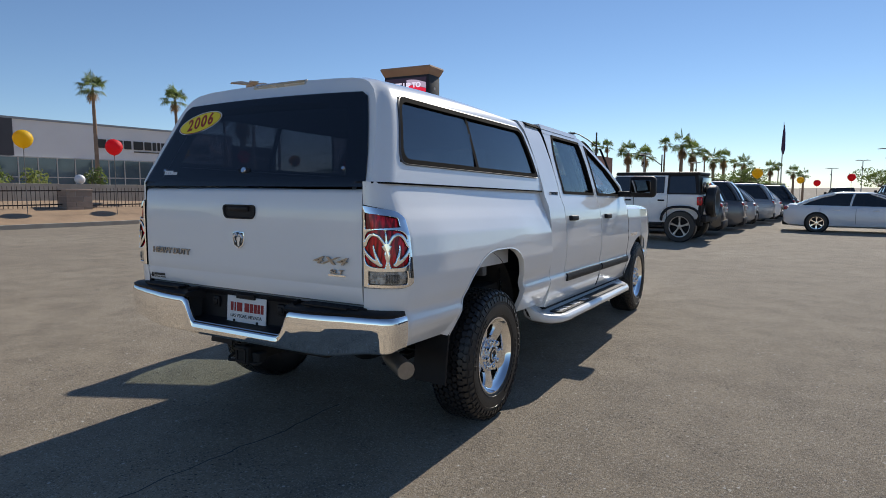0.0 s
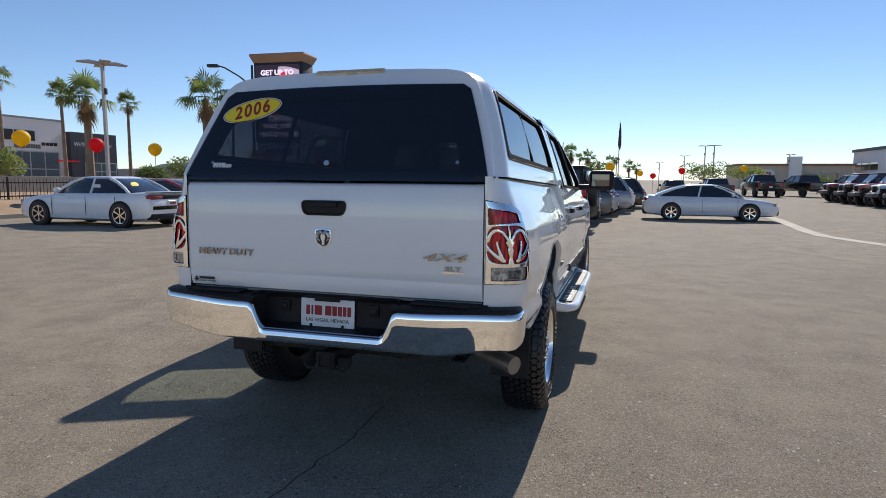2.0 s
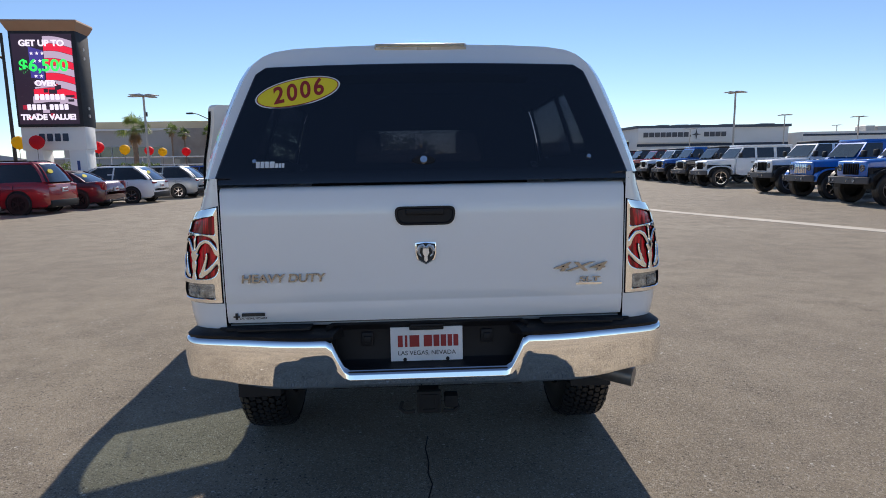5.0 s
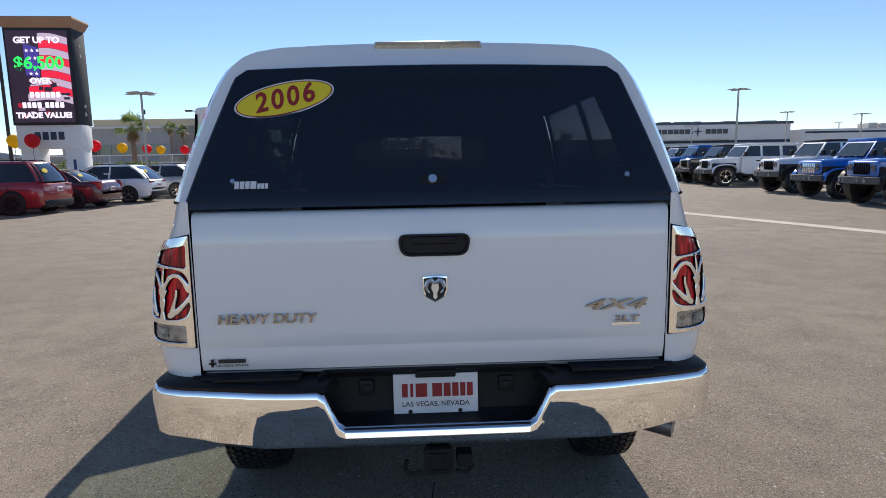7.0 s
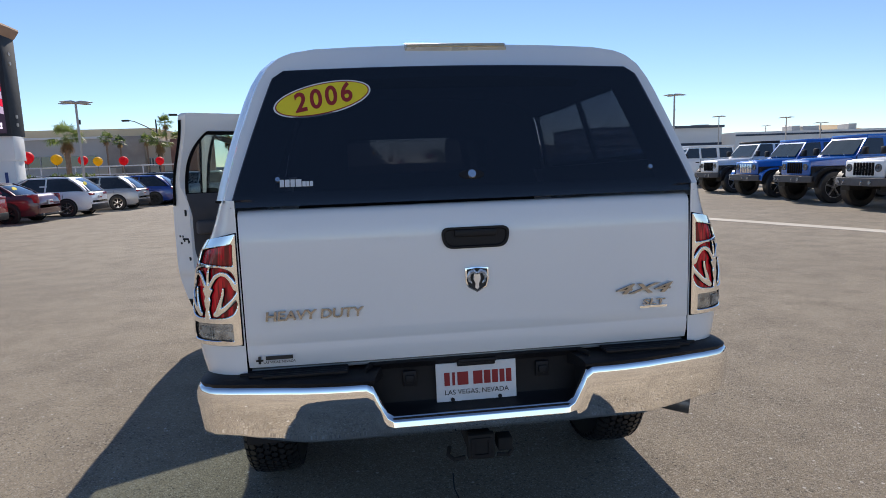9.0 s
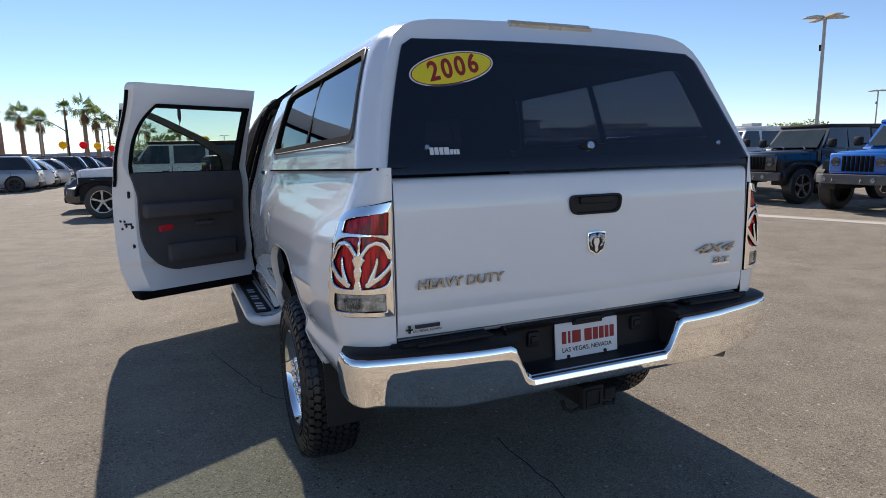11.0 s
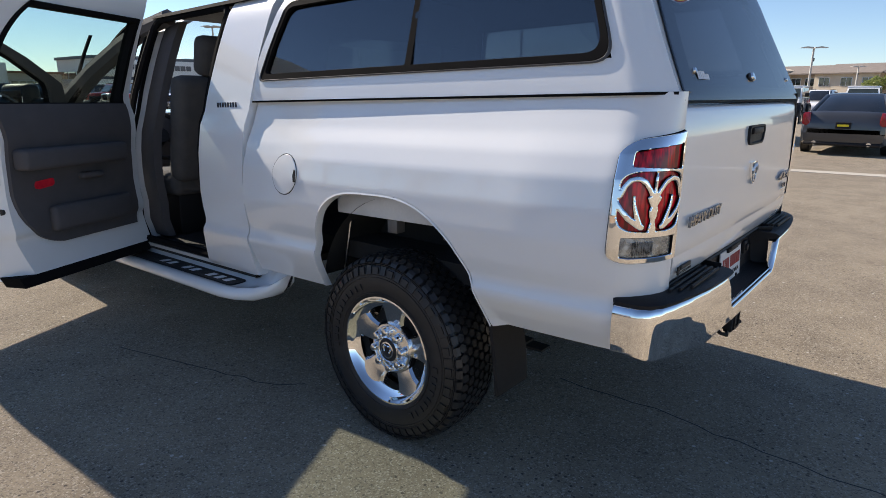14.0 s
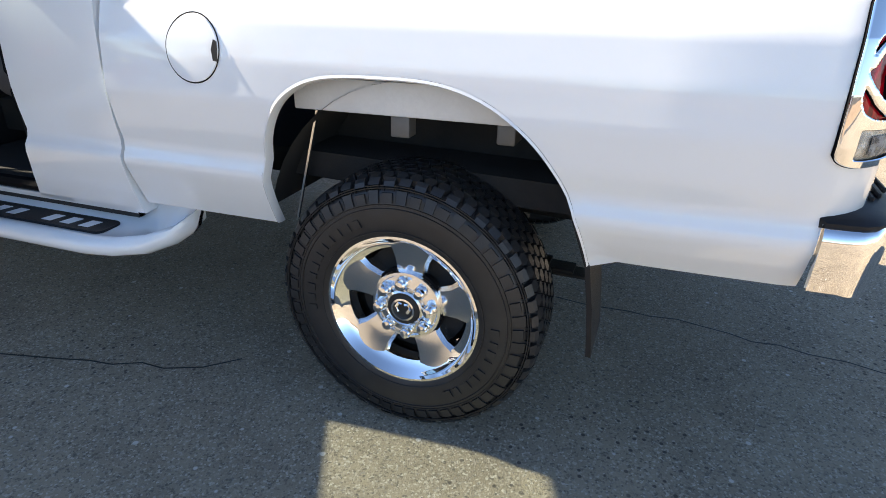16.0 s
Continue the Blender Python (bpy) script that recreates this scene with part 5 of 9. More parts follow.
part("dashboard", bm, CARDBOARD, cab, "dark dashboard", xf=RAKE)
wheel_s = bmesh.new()
SW = Matrix.Translation((-0.42, 3.93, 1.22)) @ Matrix.Rotation(radians(62), 4, "X")
lathe(wheel_s, [(0.185 + 0.016 * math.cos(t), 0.016 * math.sin(t)) for t in (2 * math.pi * k / 10 for k in range(11))], SW, 32)
for a in (90, 210, 330):
    cyl(wheel_s, SW @ Vector((0, 0, -0.02)), SW @ Vector((0.18 * math.cos(radians(a)), 0.18 * math.sin(radians(a)), 0)), 0.02, 0.014, 8)
cyl(wheel_s, SW @ Vector((0, 0, -0.18)), SW @ Vector((0, 0, 0.01)), 0.05, 0.06, 12)
part("steering_wheel", wheel_s, BLACK, cab, "dark steering wheel", xf=RAKE)


def seat(x, y, w, headrests):
    s = new("seat")
    s.parent = truck
    bm = bmesh.new()
    box(bm, x - w / 2, x + w / 2, y, y + 0.52, 0.86, 1.02, 0.06, 3)
    part("cushion", bm, FABRIC, s, "grey cloth cushion", xf=RAKE)
    bm = bmesh.new()
    box(bm, x - w / 2, x + w / 2, -0.07, 0.08, 0, 0.66, 0.06, 3, Matrix.Translation((0, y, 0.96)) @ Matrix.Rotation(radians(12), 4, "X"))
    part("backrest", bm, FABRIC, s, "grey cloth backrest", xf=RAKE)
    bm = bmesh.new()
    box(bm, x - w / 2 + 0.05, x + w / 2 - 0.05, y + 0.05, y + 0.48, 0.60, 0.87, 0.02, 2)
    part("seat_base", bm, BLACK, s, xf=RAKE)
    for hx in headrests:
        bm = bmesh.new()
        box(bm, hx - 0.145, hx + 0.145, -0.06, 0.07, 0.66, 0.90, 0.05, 3, Matrix.Translation((0, y, 0.96)) @ Matrix.Rotation(radians(12), 4, "X"))
        part("headrest", bm, FABRIC, s, "grey cloth headrest", xf=RAKE)


seat(-0.47, 3.14, 0.58, (-0.47,))
seat(0.47, 3.14, 0.58, (0.47,))
seat(0.0, 2.36, 1.46, (-0.45, 0.45))
bm = bmesh.new()
box(bm, -0.44, -0.34, 3.15, 3.35, 0.72, 1.02, 0.03, 2)
part("centre_console", bm, CARDBOARD, cab, xf=RAKE)

# ---- front end ----
front = new("front_end")
front.parent = truck
ARCH_F = lambda y, z: in_arch(y, z, FRONT_AXLE, 0.46, 0.46, 0.60, 0.40, 2.35)


def fender_x(y, z):
    return cab_x(min(z, 1.30)) - 0.10 * smoothstep(5.3, 5.95, y) + 0.02 * (1 - min(1, abs(y - FRONT_AXLE) / 0.5))


for side in (1, -1):
    bm = bmesh.new()
    ys = [4.375 + k * 0.03 for k in range(50)]
    zs = zrange(0.60, 1.30, 26)

    def snap_f(v):
        k = ARCH_F(v.co.y, v.co.z)
        if v.co.z < 0.62:
            return
        y, z = FRONT_AXLE + (v.co.y - FRONT_AXLE) / k, 0.40 + (v.co.z - 0.40) / k
        v.co = Vector((fender_x(y, z), y, z))
    skin(bm, ys, zs, lambda y, z: Vector((fender_x(y, z), y, z)), ARCH_F, snap_f)
    rings(bm, [[(fender_x(y, 1.30), y, 1.30) for y in ys], [(fender_x(y, 1.30) - 0.05, y, 1.335 - 0.02 * smoothstep(5.2, 5.9, y)) for y in ys], [(0.62, y, 1.36 - 0.05 * smoothstep(5.2, 5.9, y)) for y in ys]], False)
    if side < 0:
        bmesh.ops.transform(bm, matrix=MIRROR, verts=bm.verts)
    fe = part("fender", bm, WHITE, front, "white front fender", xf=RAKE, smooth=45)
    bm = bmesh.new()
    for k in range(5):
        box(bm, side * (fender_x(4.5, 1.03) + 0.002) - 0.006, side * (fender_x(4.5, 1.03) + 0.002) + 0.006, 4.44 + k * 0.052, 4.48 + k * 0.052, 1.015, 1.045)
    islands("fender_badge", bm, CHROME, fe, "plain chrome badge bars", xf=RAKE)
bm = bmesh.new()
rings(bm, [[(x, y, z + 0.02 * (1 - (x / 0.65) ** 2)) for x in zrange(-0.64, 0.64, 10)] for y, z in ((4.46, 1.36), (4.8, 1.385), (5.2, 1.375), (5.6, 1.33), (5.85, 1.24))], False)
part("hood", bm, WHITE, front, "white hood", xf=RAKE, smooth=50)
bm = bmesh.new()
box(bm, -0.84, 0.84, 5.72, 5.86, 0.78, 1.26, 0.04, 2)
part("nose", bm, WHITE, front, xf=RAKE)
bm = bmesh.new()
for x0, x1 in ((-0.48, -0.03), (0.03, 0.48)):
    for z0_, z1_ in ((0.92, 1.04), (1.08, 1.20)):
        box(bm, x0, x1, 5.855, 5.875, z0_, z1_, 0.01, 1)
part("grille", bm, BLACK, front, "dark cross-hair grille", xf=RAKE)
bm = bmesh.new()
box(bm, -0.86, 0.86, 5.74, 5.92, 0.56, 0.78, 0.05, 3)
part("front_bumper", bm, CHROME, front, "chrome front bumper", xf=RAKE)
for side in (1, -1):
    bm = bmesh.new()
    box(bm, side * 0.72 - 0.15, side * 0.72 + 0.15, 5.83, 5.88, 0.98, 1.18, 0.03, 2)
    part("headlamp", bm, CLEAR_LENS, front, "clear headlamp", xf=RAKE)


def door_mirror(side, open_deg):
    R = RAKE
    hp = Vector((side * 0.945, 4.375, 0))
    if open_deg:
        R = RAKE @ Matrix.Translation(hp) @ Matrix.Rotation(radians(open_deg * (1 if side > 0 else -1)), 4, "Z") @ Matrix.Translation(-hp)
    mr = new("door_mirror")
    mr.parent = truck
    bm = bmesh.new()
    mm = Matrix.Translation((side * 1.155, 4.20 if side > 0 else 4.29, 1.535 if side > 0 else 1.49))
    box(bm, -0.132, 0.132, -0.055, 0.07, -0.108, 0.108, 0.045, 3, mm)
    box(bm, min(side * 0.90, side * 1.08), max(side * 0.90, side * 1.08), 4.17 if side > 0 else 4.26, 4.23 if side > 0 else 4.32, 1.43, 1.49, 0.02, 2)
    part("mirror_shell", bm, BLACK, mr, "black folding mirror shell", xf=R)
    bm = bmesh.new()
    box(bm, -0.105, 0.085, -0.060, -0.05, -0.066, 0.066, 0.004, 1, mm)
    part("mirror_glass", bm, surface("dark_mirror", (0.16, 0.165, 0.175), 0.02, 1.0), mr, "mirror glass", xf=R)


door_mirror(1, 0)
door_mirror(-1, 67)

# ---- wheels ----
def wheel(side, y, R=None):
    """A chrome five-spoke wheel with a chunky all-terrain tyre; local z is the axle, pointing outwards."""
    w = new("wheel")
    w.parent = truck
    M = Matrix.Translation((side * 0.866, y, HUB_Z)) @ Matrix.Rotation(radians(90 * side), 4, "Y") @ Matrix.Rotation(radians(-4), 4, "Z")
    r, hw = TYRE_R, 0.124
    bm = bmesh.new()
    prof = [(0.212, -hw * 0.80), (0.222, -hw * 0.93), (0.26, -hw * 1.02), (0.31, -hw * 1.03), (0.350, -hw * 0.97), (r - 0.028, -hw * 0.86), (r - 0.018, -hw * 0.70), (r - 0.017, 0), (r - 0.018, hw * 0.70), (r - 0.028, hw * 0.86), (0.358, hw * 0.965), (0.350, hw * 0.985), (0.31, hw * 1.035), (0.29, hw * 1.04), (0.26, hw * 1.02), (0.238, hw * 0.98), (0.228, hw * 0.93), (0.222, hw * 0.84)]
    lathe(bm, prof, M, 72)
    ty = part("tyre", bm, RUBBER, w, "black all-terrain tyre", smooth=40)
    bm = bmesh.new()
    # interlocking six-sided tread blocks
    nb, rows_t = 62, 6
    for row in range(rows_t):
        h0 = -0.80 + 1.6 / rows_t * row + 0.020
        h1 = h0 + 1.6 / rows_t - 0.040
        for k in range(nb):
            a0, wd = 2 * math.pi * (k + 0.5 * (row % 2)) / nb, 2 * math.pi / nb * 0.86
            lo_, hi_ = [], []
            for f_, h in ((0.0, (h0 + h1) / 2), (0.22, h0), (0.78, h0), (1.0, (h0 + h1) / 2), (0.78, h1), (0.22, h1)):
                a = a0 + wd * f_
                drop = 0.010 * max(0, abs(h) - 0.55) / 0.25
                lo_.append(M @ Vector(((r - 0.019 - drop) * math.cos(a), (r - 0.019 - drop) * math.sin(a), h * hw)))
                hi_.append(M @ Vector(((r + 0.002 - drop) * math.cos(a), (r + 0.002 - drop) * math.sin(a), h * hw)))
            rings(bm, [lo_, hi_], True, False, True)
    n = 54
    for k in range(n):
        # shoulder lugs running down the sidewall
        for sg in (1, -1):
            a0 = 2 * math.pi * k / n
            a1 = a0 + 2 * math.pi / n * 0.70
            ln = 0.376 if k % 2 else 0.381
            q = []
            for (rr, h) in ((r - 0.004, 0.80), (r - 0.012, 0.90), (ln, 0.955)):
                for a in (a0, a1):
                    q.append(bm.verts.new(M @ Vector((rr * math.cos(a), rr * math.sin(a), sg * h * hw))))
            bm.faces.new((q[0], q[1], q[3], q[2]))
            bm.faces.new((q[2], q[3], q[5], q[4]))
            for i, j in ((0, 2), (2, 4)):
                for e in (0, 1):
                    c1, c2 = q[i + e].co, q[j + e].co
                    ax = (M @ Vector((0, 0, sg * hw * 0.7)))
                    d1, d2 = c1 + (ax - c1) * 0.06, c2 + (ax - c2) * 0.06
                    bm.faces.new((q[i + e], q[j + e], bm.verts.new(d2), bm.verts.new(d1)))
    tagged(part("tread", bm, RUBBER, ty, "chunky tread blocks", smooth=20), kind="stuff")
    # raised marks on the sidewall and a rib
    bm = bmesh.new()
    random.seed(11)
    for a_mid, count in ((250, 9), (70, 11)):
        for k in range(count):
            a = radians(a_mid + (k - count / 2) * 7.2)
            mk = M @ Matrix.Rotation(a, 4, "Z") @ Matrix.Translation((0.283, 0, hw * 1.04))
            box(bm, -0.012, 0.012, -0.011, 0.011 - 0.006 * (k % 3 == 1), -0.002, 0.0042, 0, 1, mk)
    for rr, zr, hh in ((0.3165, 1.028, 0.003), (0.250, 1.005, 0.003), (0.371, 0.925, 0.005), (0.3765, 0.898, 0.005), (0.3265, 1.01, 0.0025)):
        lathe(bm, [(rr - 0.002, hw * zr), (rr - 0.001, hw * zr + hh), (rr + 0.001, hw * zr + hh), (rr + 0.002, hw * zr)], M, 72)
    # raised blocks in a band on the sidewall
    side_z = lambda q_: hw * lerp([(0.31, 1.035), (0.350, 0.985), (0.358, 0.965), (0.377, 0.86)], q_)
    for k in range(54):
        a0, a1 = 2 * math.pi * (k + 0.1) / 54, 2 * math.pi * (k + 0.82) / 54
        lp = []
        for d in (0.0, 0.0055):
            row = []
            for q_, a in ((0.332, a0), (0.332, a1), (0.350, a1), (0.366 - 0.007 * (k % 2), a1), (0.366 - 0.007 * (k % 2), a0), (0.350, a0)):
                row.append(M @ Vector((q_ * math.cos(a), q_ * math.sin(a), side_z(q_) + d)))
            lp.append(row)
        rings(bm, lp, True, False, True)
    tagged(part("sidewall_mark", bm, RUBBER, ty, "raised plain sidewall marks", smooth=30), kind="stuff")
    # rim
    M = M @ Matrix.Translation((0, 0, -0.011))
    bm = bmesh.new()
    lathe(bm, [(0.205, -0.10), (0.200, 0.02), (0.208, 0.070), (0.218, 0.104), (0.226, 0.112), (0.233, 0.124), (0.233, 0.130), (0.226, 0.131), (0.221, 0.122), (0.213, 0.108), (0.204, 0.100), (0.194, 0.094), (0.186, 0.090), (0.184, 0.084), (0.184, 0.040)], M, 72)
    rim = part("rim", bm, CHROME, w, "bright chrome wheel rim", smooth=40)
    bm = bmesh.new()
    lathe(bm, [(0.001, -0.02), (0.18, -0.02), (0.2, -0.03)], M, 40)
    lathe(bm, [(0.17, 0.0), (0.17, 0.03), (0.09, 0.035), (0.09, 0.0)], M, 40)
    part("brake_disc", bm, UNDER, rim, "dark brake disc")
    for k in range(5):
        bm = bmesh.new()
        K = M @ Matrix.Rotation(radians(72 * k), 4, "Z")
        secs = []
        for rr, wd, h, dp in ((0.085, 0.050, 0.072, 0.05), (0.115, 0.047, 0.082, 0.05), (0.15, 0.054, 0.089, 0.05), (0.185, 0.072, 0.093, 0.045), (0.214, 0.104, 0.102, 0.04)):
            secs.append([K @ Vector(p) for p in ((rr, -wd, h - dp), (rr, -wd * 1.02, h - 0.012), (rr, -wd * 0.82, h), (rr, 0, h + 0.003), (rr, wd * 0.82, h), (rr, wd * 1.02, h - 0.012), (rr, wd, h - dp))])
        rings(bm, secs)
        part("spoke", bm, POLISHED, rim, smooth=30)
    bm = bmesh.new()
    lathe(bm, [(0.108, 0.04), (0.112, 0.075), (0.106, 0.090), (0.098, 0.092), (0.094, 0.086), (0.062, 0.092), (0.058, 0.108), (0.052, 0.112), (0.048, 0.108)], M, 48)
    part("hub_cap", bm, POLISHED, rim, "chrome hub cap", smooth=35)
    bm = bmesh.new()
    lathe(bm, [(0.113, 0.05), (0.1165, 0.076), (0.110, 0.080)], M, 48)
    part("hub_ring", bm, TRIM, rim, "dark ring round the hub")
    bm = bmesh.new()
    lathe(bm, [(0.049, 0.104), (0.048, 0.110), (0.034, 0.111), (0.001, 0.111)], M, 40)
    part("cap_field", bm, BLACK_INK, rim, "black field of the hub cap")
    bm = bmesh.new()
    lathe(bm, [(0.036, 0.108), (0.036, 0.116), (0.030, 0.117), (0.029, 0.111)], M, 40)
    for sg in (1, -1):
        tube(bm, [M @ Vector((0.018, sg * 0.004, 0.114)), M @ Vector((0.020, sg * 0.014, 0.114)), M @ Vector((0.006, sg * 0.021, 0.114)), M @ Vector((-0.008, sg * 0.014, 0.114))], 0.005, 6)
    islands("cap_emblem", bm, CHROME, rim, "plain chrome ring and emblem shape")
    for k in range(8):
        bm = bmesh.new()
        a = radians(45 * k + 10)
        K = M @ Matrix.Translation((0.078 * math.cos(a), 0.078 * math.sin(a), 0.085))
        lathe(bm, [(0.0195, 0.0), (0.0195, 0.018), (0.0165, 0.021), (0.0165, 0.034), (0.013, 0.039), (0.001, 0.041)], K, 12)
        part("lug_nut", bm, CHROME, rim, smooth=30)
    return w


for side in (1, -1):
    wheel(side, REAR_AXLE)
    wheel(side, FRONT_AXLE)

# ---- wheel wells, flaps, underside ----
for side in (1, -1):
    for yc, w0_ in ((REAR_AXLE, 0.905), (FRONT_AXLE, 0.93)):
        bm = bmesh.new()
        lp = []
        for xx in (w0_, 0.60):
            row = []
            for k in range(25):
                t = math.pi * k / 24
                row.append((side * xx, yc + math.cos(t) * (0.47 if math.cos(t) > 0 else 0.50), max(0.66, 0.56 + math.sin(t) * 0.50)))
            lp.append([(side * xx, yc + 0.47, 0.66)] + row + [(side * xx, yc - 0.50, 0.62)])
        rings(bm, lp, False)
        bm.faces.new([bm.verts.new(p) for p in lp[1]])
        part("wheel_well", bm, UNDER, truck, "dark wheel well", xf=RAKE)
    wl = new("well_bracing")
    wl.parent = truck
    bm = bmesh.new()
    cyl(bm, (side * 0.86, REAR_AXLE + 0.30, 1.00), (side * 0.82, REAR_AXLE + 0.43, 0.60), 0.006, seg=6)
    part("stay_rod", bm, BRIGHT, wl, "thin bright stay rod", xf=RAKE)
    bm = bmesh.new()
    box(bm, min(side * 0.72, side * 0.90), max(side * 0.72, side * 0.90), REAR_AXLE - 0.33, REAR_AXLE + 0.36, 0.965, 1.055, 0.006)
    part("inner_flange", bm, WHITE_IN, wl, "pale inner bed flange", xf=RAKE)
    bm = bmesh.new()
    box(bm, min(side * 0.83, side * 0.88), max(side * 0.83, side * 0.88), REAR_AXLE + 0.02, REAR_AXLE + 0.075, 0.905, 0.966, 0.004)
    box(bm, min(side * 0.80, side * 0.88), max(side * 0.80, side * 0.88), REAR_AXLE - 0.27, REAR_AXLE - 0.22, 0.91, 0.966, 0.006)
    islands("bed_bracket", bm, surface("dull_grey_steel", (0.16, 0.16, 0.16), 0.5, 0.5), wl, "grey bed bracket", xf=RAKE)
    flap = new("mud_flap")
    flap.parent = truck
    bm = bmesh.new()
    lp = []
    for z, dy in ((0.80, -0.43), (0.62, -0.50), (0.50, -0.52), (0.355, -0.535)):
        lp.append([(side * x, REAR_AXLE + dy + d, z) for x, d in ((0.73, 0), (0.935, 0), (0.935, 0.014), (0.73, 0.014))])
    rings(bm, lp)
    part("flap_sheet", bm, BLACK, flap, "black rubber mud flap")
bm = bmesh.new()
for side in (1, -1):
    box(bm, side * 0.45 - 0.05, side * 0.45 + 0.05, 0.40, 5.8, 0.58, 0.72, 0.01)
    for k in range(4):
        box(bm, side * 0.53 - 0.035, side * 0.53 + 0.035, 0.55 + 0.08 * k, 1.55 - 0.08 * k, 0.44 + 0.012 * k - 0.045, 0.44 + 0.012 * k - 0.035)
box(bm, -0.80, 0.80, 0.15, 2.0, 0.70, 0.78)
islands("chassis_frame", bm, UNDER, truck, "dark chassis rails and springs")
bm = bmesh.new()
for y in (REAR_AXLE, FRONT_AXLE):
    cyl(bm, (-0.80, y, HUB_Z), (0.80, y, HUB_Z), 0.055, seg=14)
    lathe(bm, [(0.001, -0.16), (0.09, -0.14), (0.16, -0.05), (0.17, 0.03), (0.12, 0.12), (0.05, 0.18)], Matrix.Translation((0, y, HUB_Z)) @ Matrix.Rotation(radians(-90), 4, "X"), 20)
islands("axle", bm, UNDER, truck, "dark live axles")
bm = bmesh.new()
tube(bm, [(0.50, 2.6, 0.52), (0.56, 1.6, 0.54), (0.60, 1.15, 0.80), (0.60, 0.75, 0.75), (0.60, 0.52, 0.60), (0.66, 0.36, 0.560), (0.78, 0.25, 0.545), (0.92, 0.16, 0.530)], 0.045, 16)
part("exhaust_pipe", bm, surface("exhaust_steel", (0.34, 0.32, 0.30), 0.4, 0.8, (0.20, 0.18, 0.16), 6, 60), truck, "dull steel exhaust pipe")

# ---- side steps ----
def side_step(side):
    st = new("side_step")
    st.parent = truck
    tagged(st, "white moulded side step with a black tread pad")
    bm = bmesh.new()
    lp = []
    for y, xi, xo, z0_, z1_ in ((1.83, 0.84, 0.90, 0.535, 0.60), (1.87, 0.84, 0.975, 0.495, 0.60), (1.93, 0.85, 1.045, 0.478, 0.59), (2.02, 0.86, 1.085, 0.472, 0.575), (2.12, 0.86, 1.10, 0.470, 0.572), (3.98, 0.86, 1.10, 0.470, 0.572), (4.10, 0.85, 1.07, 0.474, 0.58), (4.18, 0.84, 0.98, 0.49, 0.59), (4.22, 0.84, 0.90, 0.53, 0.60)):
        row = []
        c = [(xi, z1_ + 0.02), (xi, z0_ + 0.02), (xi + 0.05, z0_), (xo - 0.03, z0_), (xo - 0.006, z0_ + 0.014), (xo, z0_ + 0.035), (xo - 0.012, z0_ + 0.058), (xo - 0.035, z0_ + 0.066), (xo - 0.06, z0_ + 0.058), (min(xo - 0.061, 0.94), z0_ + 0.060)]
        for x, z in c:
            row.append((side * x, y, z))
        lp.append(row)
    rings(bm, lp)
    part("step_moulding", bm, WHITE, st, xf=RAKE, smooth=50)
    bm = bmesh.new()
    prism(bm, rounded([(side * 0.935, 2.10), (side * 1.035, 2.10), (side * 1.045, 4.0), (side * 0.935, 4.0)], 0.03, 4), 0.527, 0.537, "z")
    part("tread_pad", bm, BLACK, st, "black tread pad", xf=RAKE)
    for k in range(9):
        bm = bmesh.new()
        ya = 2.16 + k * 0.085
        vs = [(side * 0.965, ya), (side * 1.015, ya + 0.012), (side * 1.015, ya + 0.055), (side * 0.965, ya + 0.043)]
        if k in (3, 6):
            bm.free()
            continue
        prism(bm, vs, 0.537, 0.5385, "z")
        part("pad_mark", bm, STICKER_WHITE, st, "pale plain mark", xf=RAKE)


for side in (1, -1):
    side_step(side)
bm = bmesh.new()
for k in range(8):
    y = 2.10 + k * 0.023
    box(bm, -(cab_x(1.43) + 0.004), -(cab_x(1.43) - 0.01), y, y + 0.017, 1.418, 1.442)
islands("cab_badge", bm, CHROME, truck, "plain chrome cab badge", xf=RAKE)
bm = bmesh.new()
for k in range(8):
    y = 2.10 + k * 0.023
    box(bm, cab_x(1.43) - 0.01, cab_x(1.43) + 0.004, y, y + 0.017, 1.418, 1.442)
islands("cab_badge", bm, CHROME, truck, "plain chrome cab badge", xf=RAKE)

# ======== ground, gutter, kerb, berm ========
def fall(x, y):
    """The height of the lot: level round the truck, falling gently ahead, level again on the far right."""
    return -0.0092 * min(125.0, max(0.0, y - 4.9)) * (1 - smoothstep(7, 13, x))


bm = bmesh.new()
gx = [-1500, -300, -60, -20, 0, 5, 7, 8, 9, 10, 11, 12, 13, 20, 60, 300, 1500]
gy = [-1500, -200, -40, 0, 4.9, 12, 25, 50, 90, 129.9, 400, 1500]
rings(bm, [[(x, y, fall(x, y)) for x in gx] for y in gy], False)
tagged(part("ground", bm, ASPHALT, None, smooth=60), "sunlit worn grey asphalt car park", "ground", kind="structure")


def strip(bm, line, w, z, h):
    """A low strip of width w along a line of (x, y)."""
    lp = []
    for i, p in enumerate(line):
        a, b = Vector(line[max(0, i - 1)]), Vector(line[min(len(line) - 1, i + 1)])
        d = (b - a).normalized()
        n = Vector((-d.y, d.x)) * w / 2
        p = Vector(p)
        za, zb = z + fall(p.x + n.x, p.y + n.y), z + fall(p.x - n.x, p.y - n.y)
        lp.append([(p.x + n.x, p.y + n.y, za), (p.x + n.x, p.y + n.y, za + h), (p.x - n.x, p.y - n.y, zb + h), (p.x - n.x, p.y - n.y, zb)])
    rings(bm, lp)


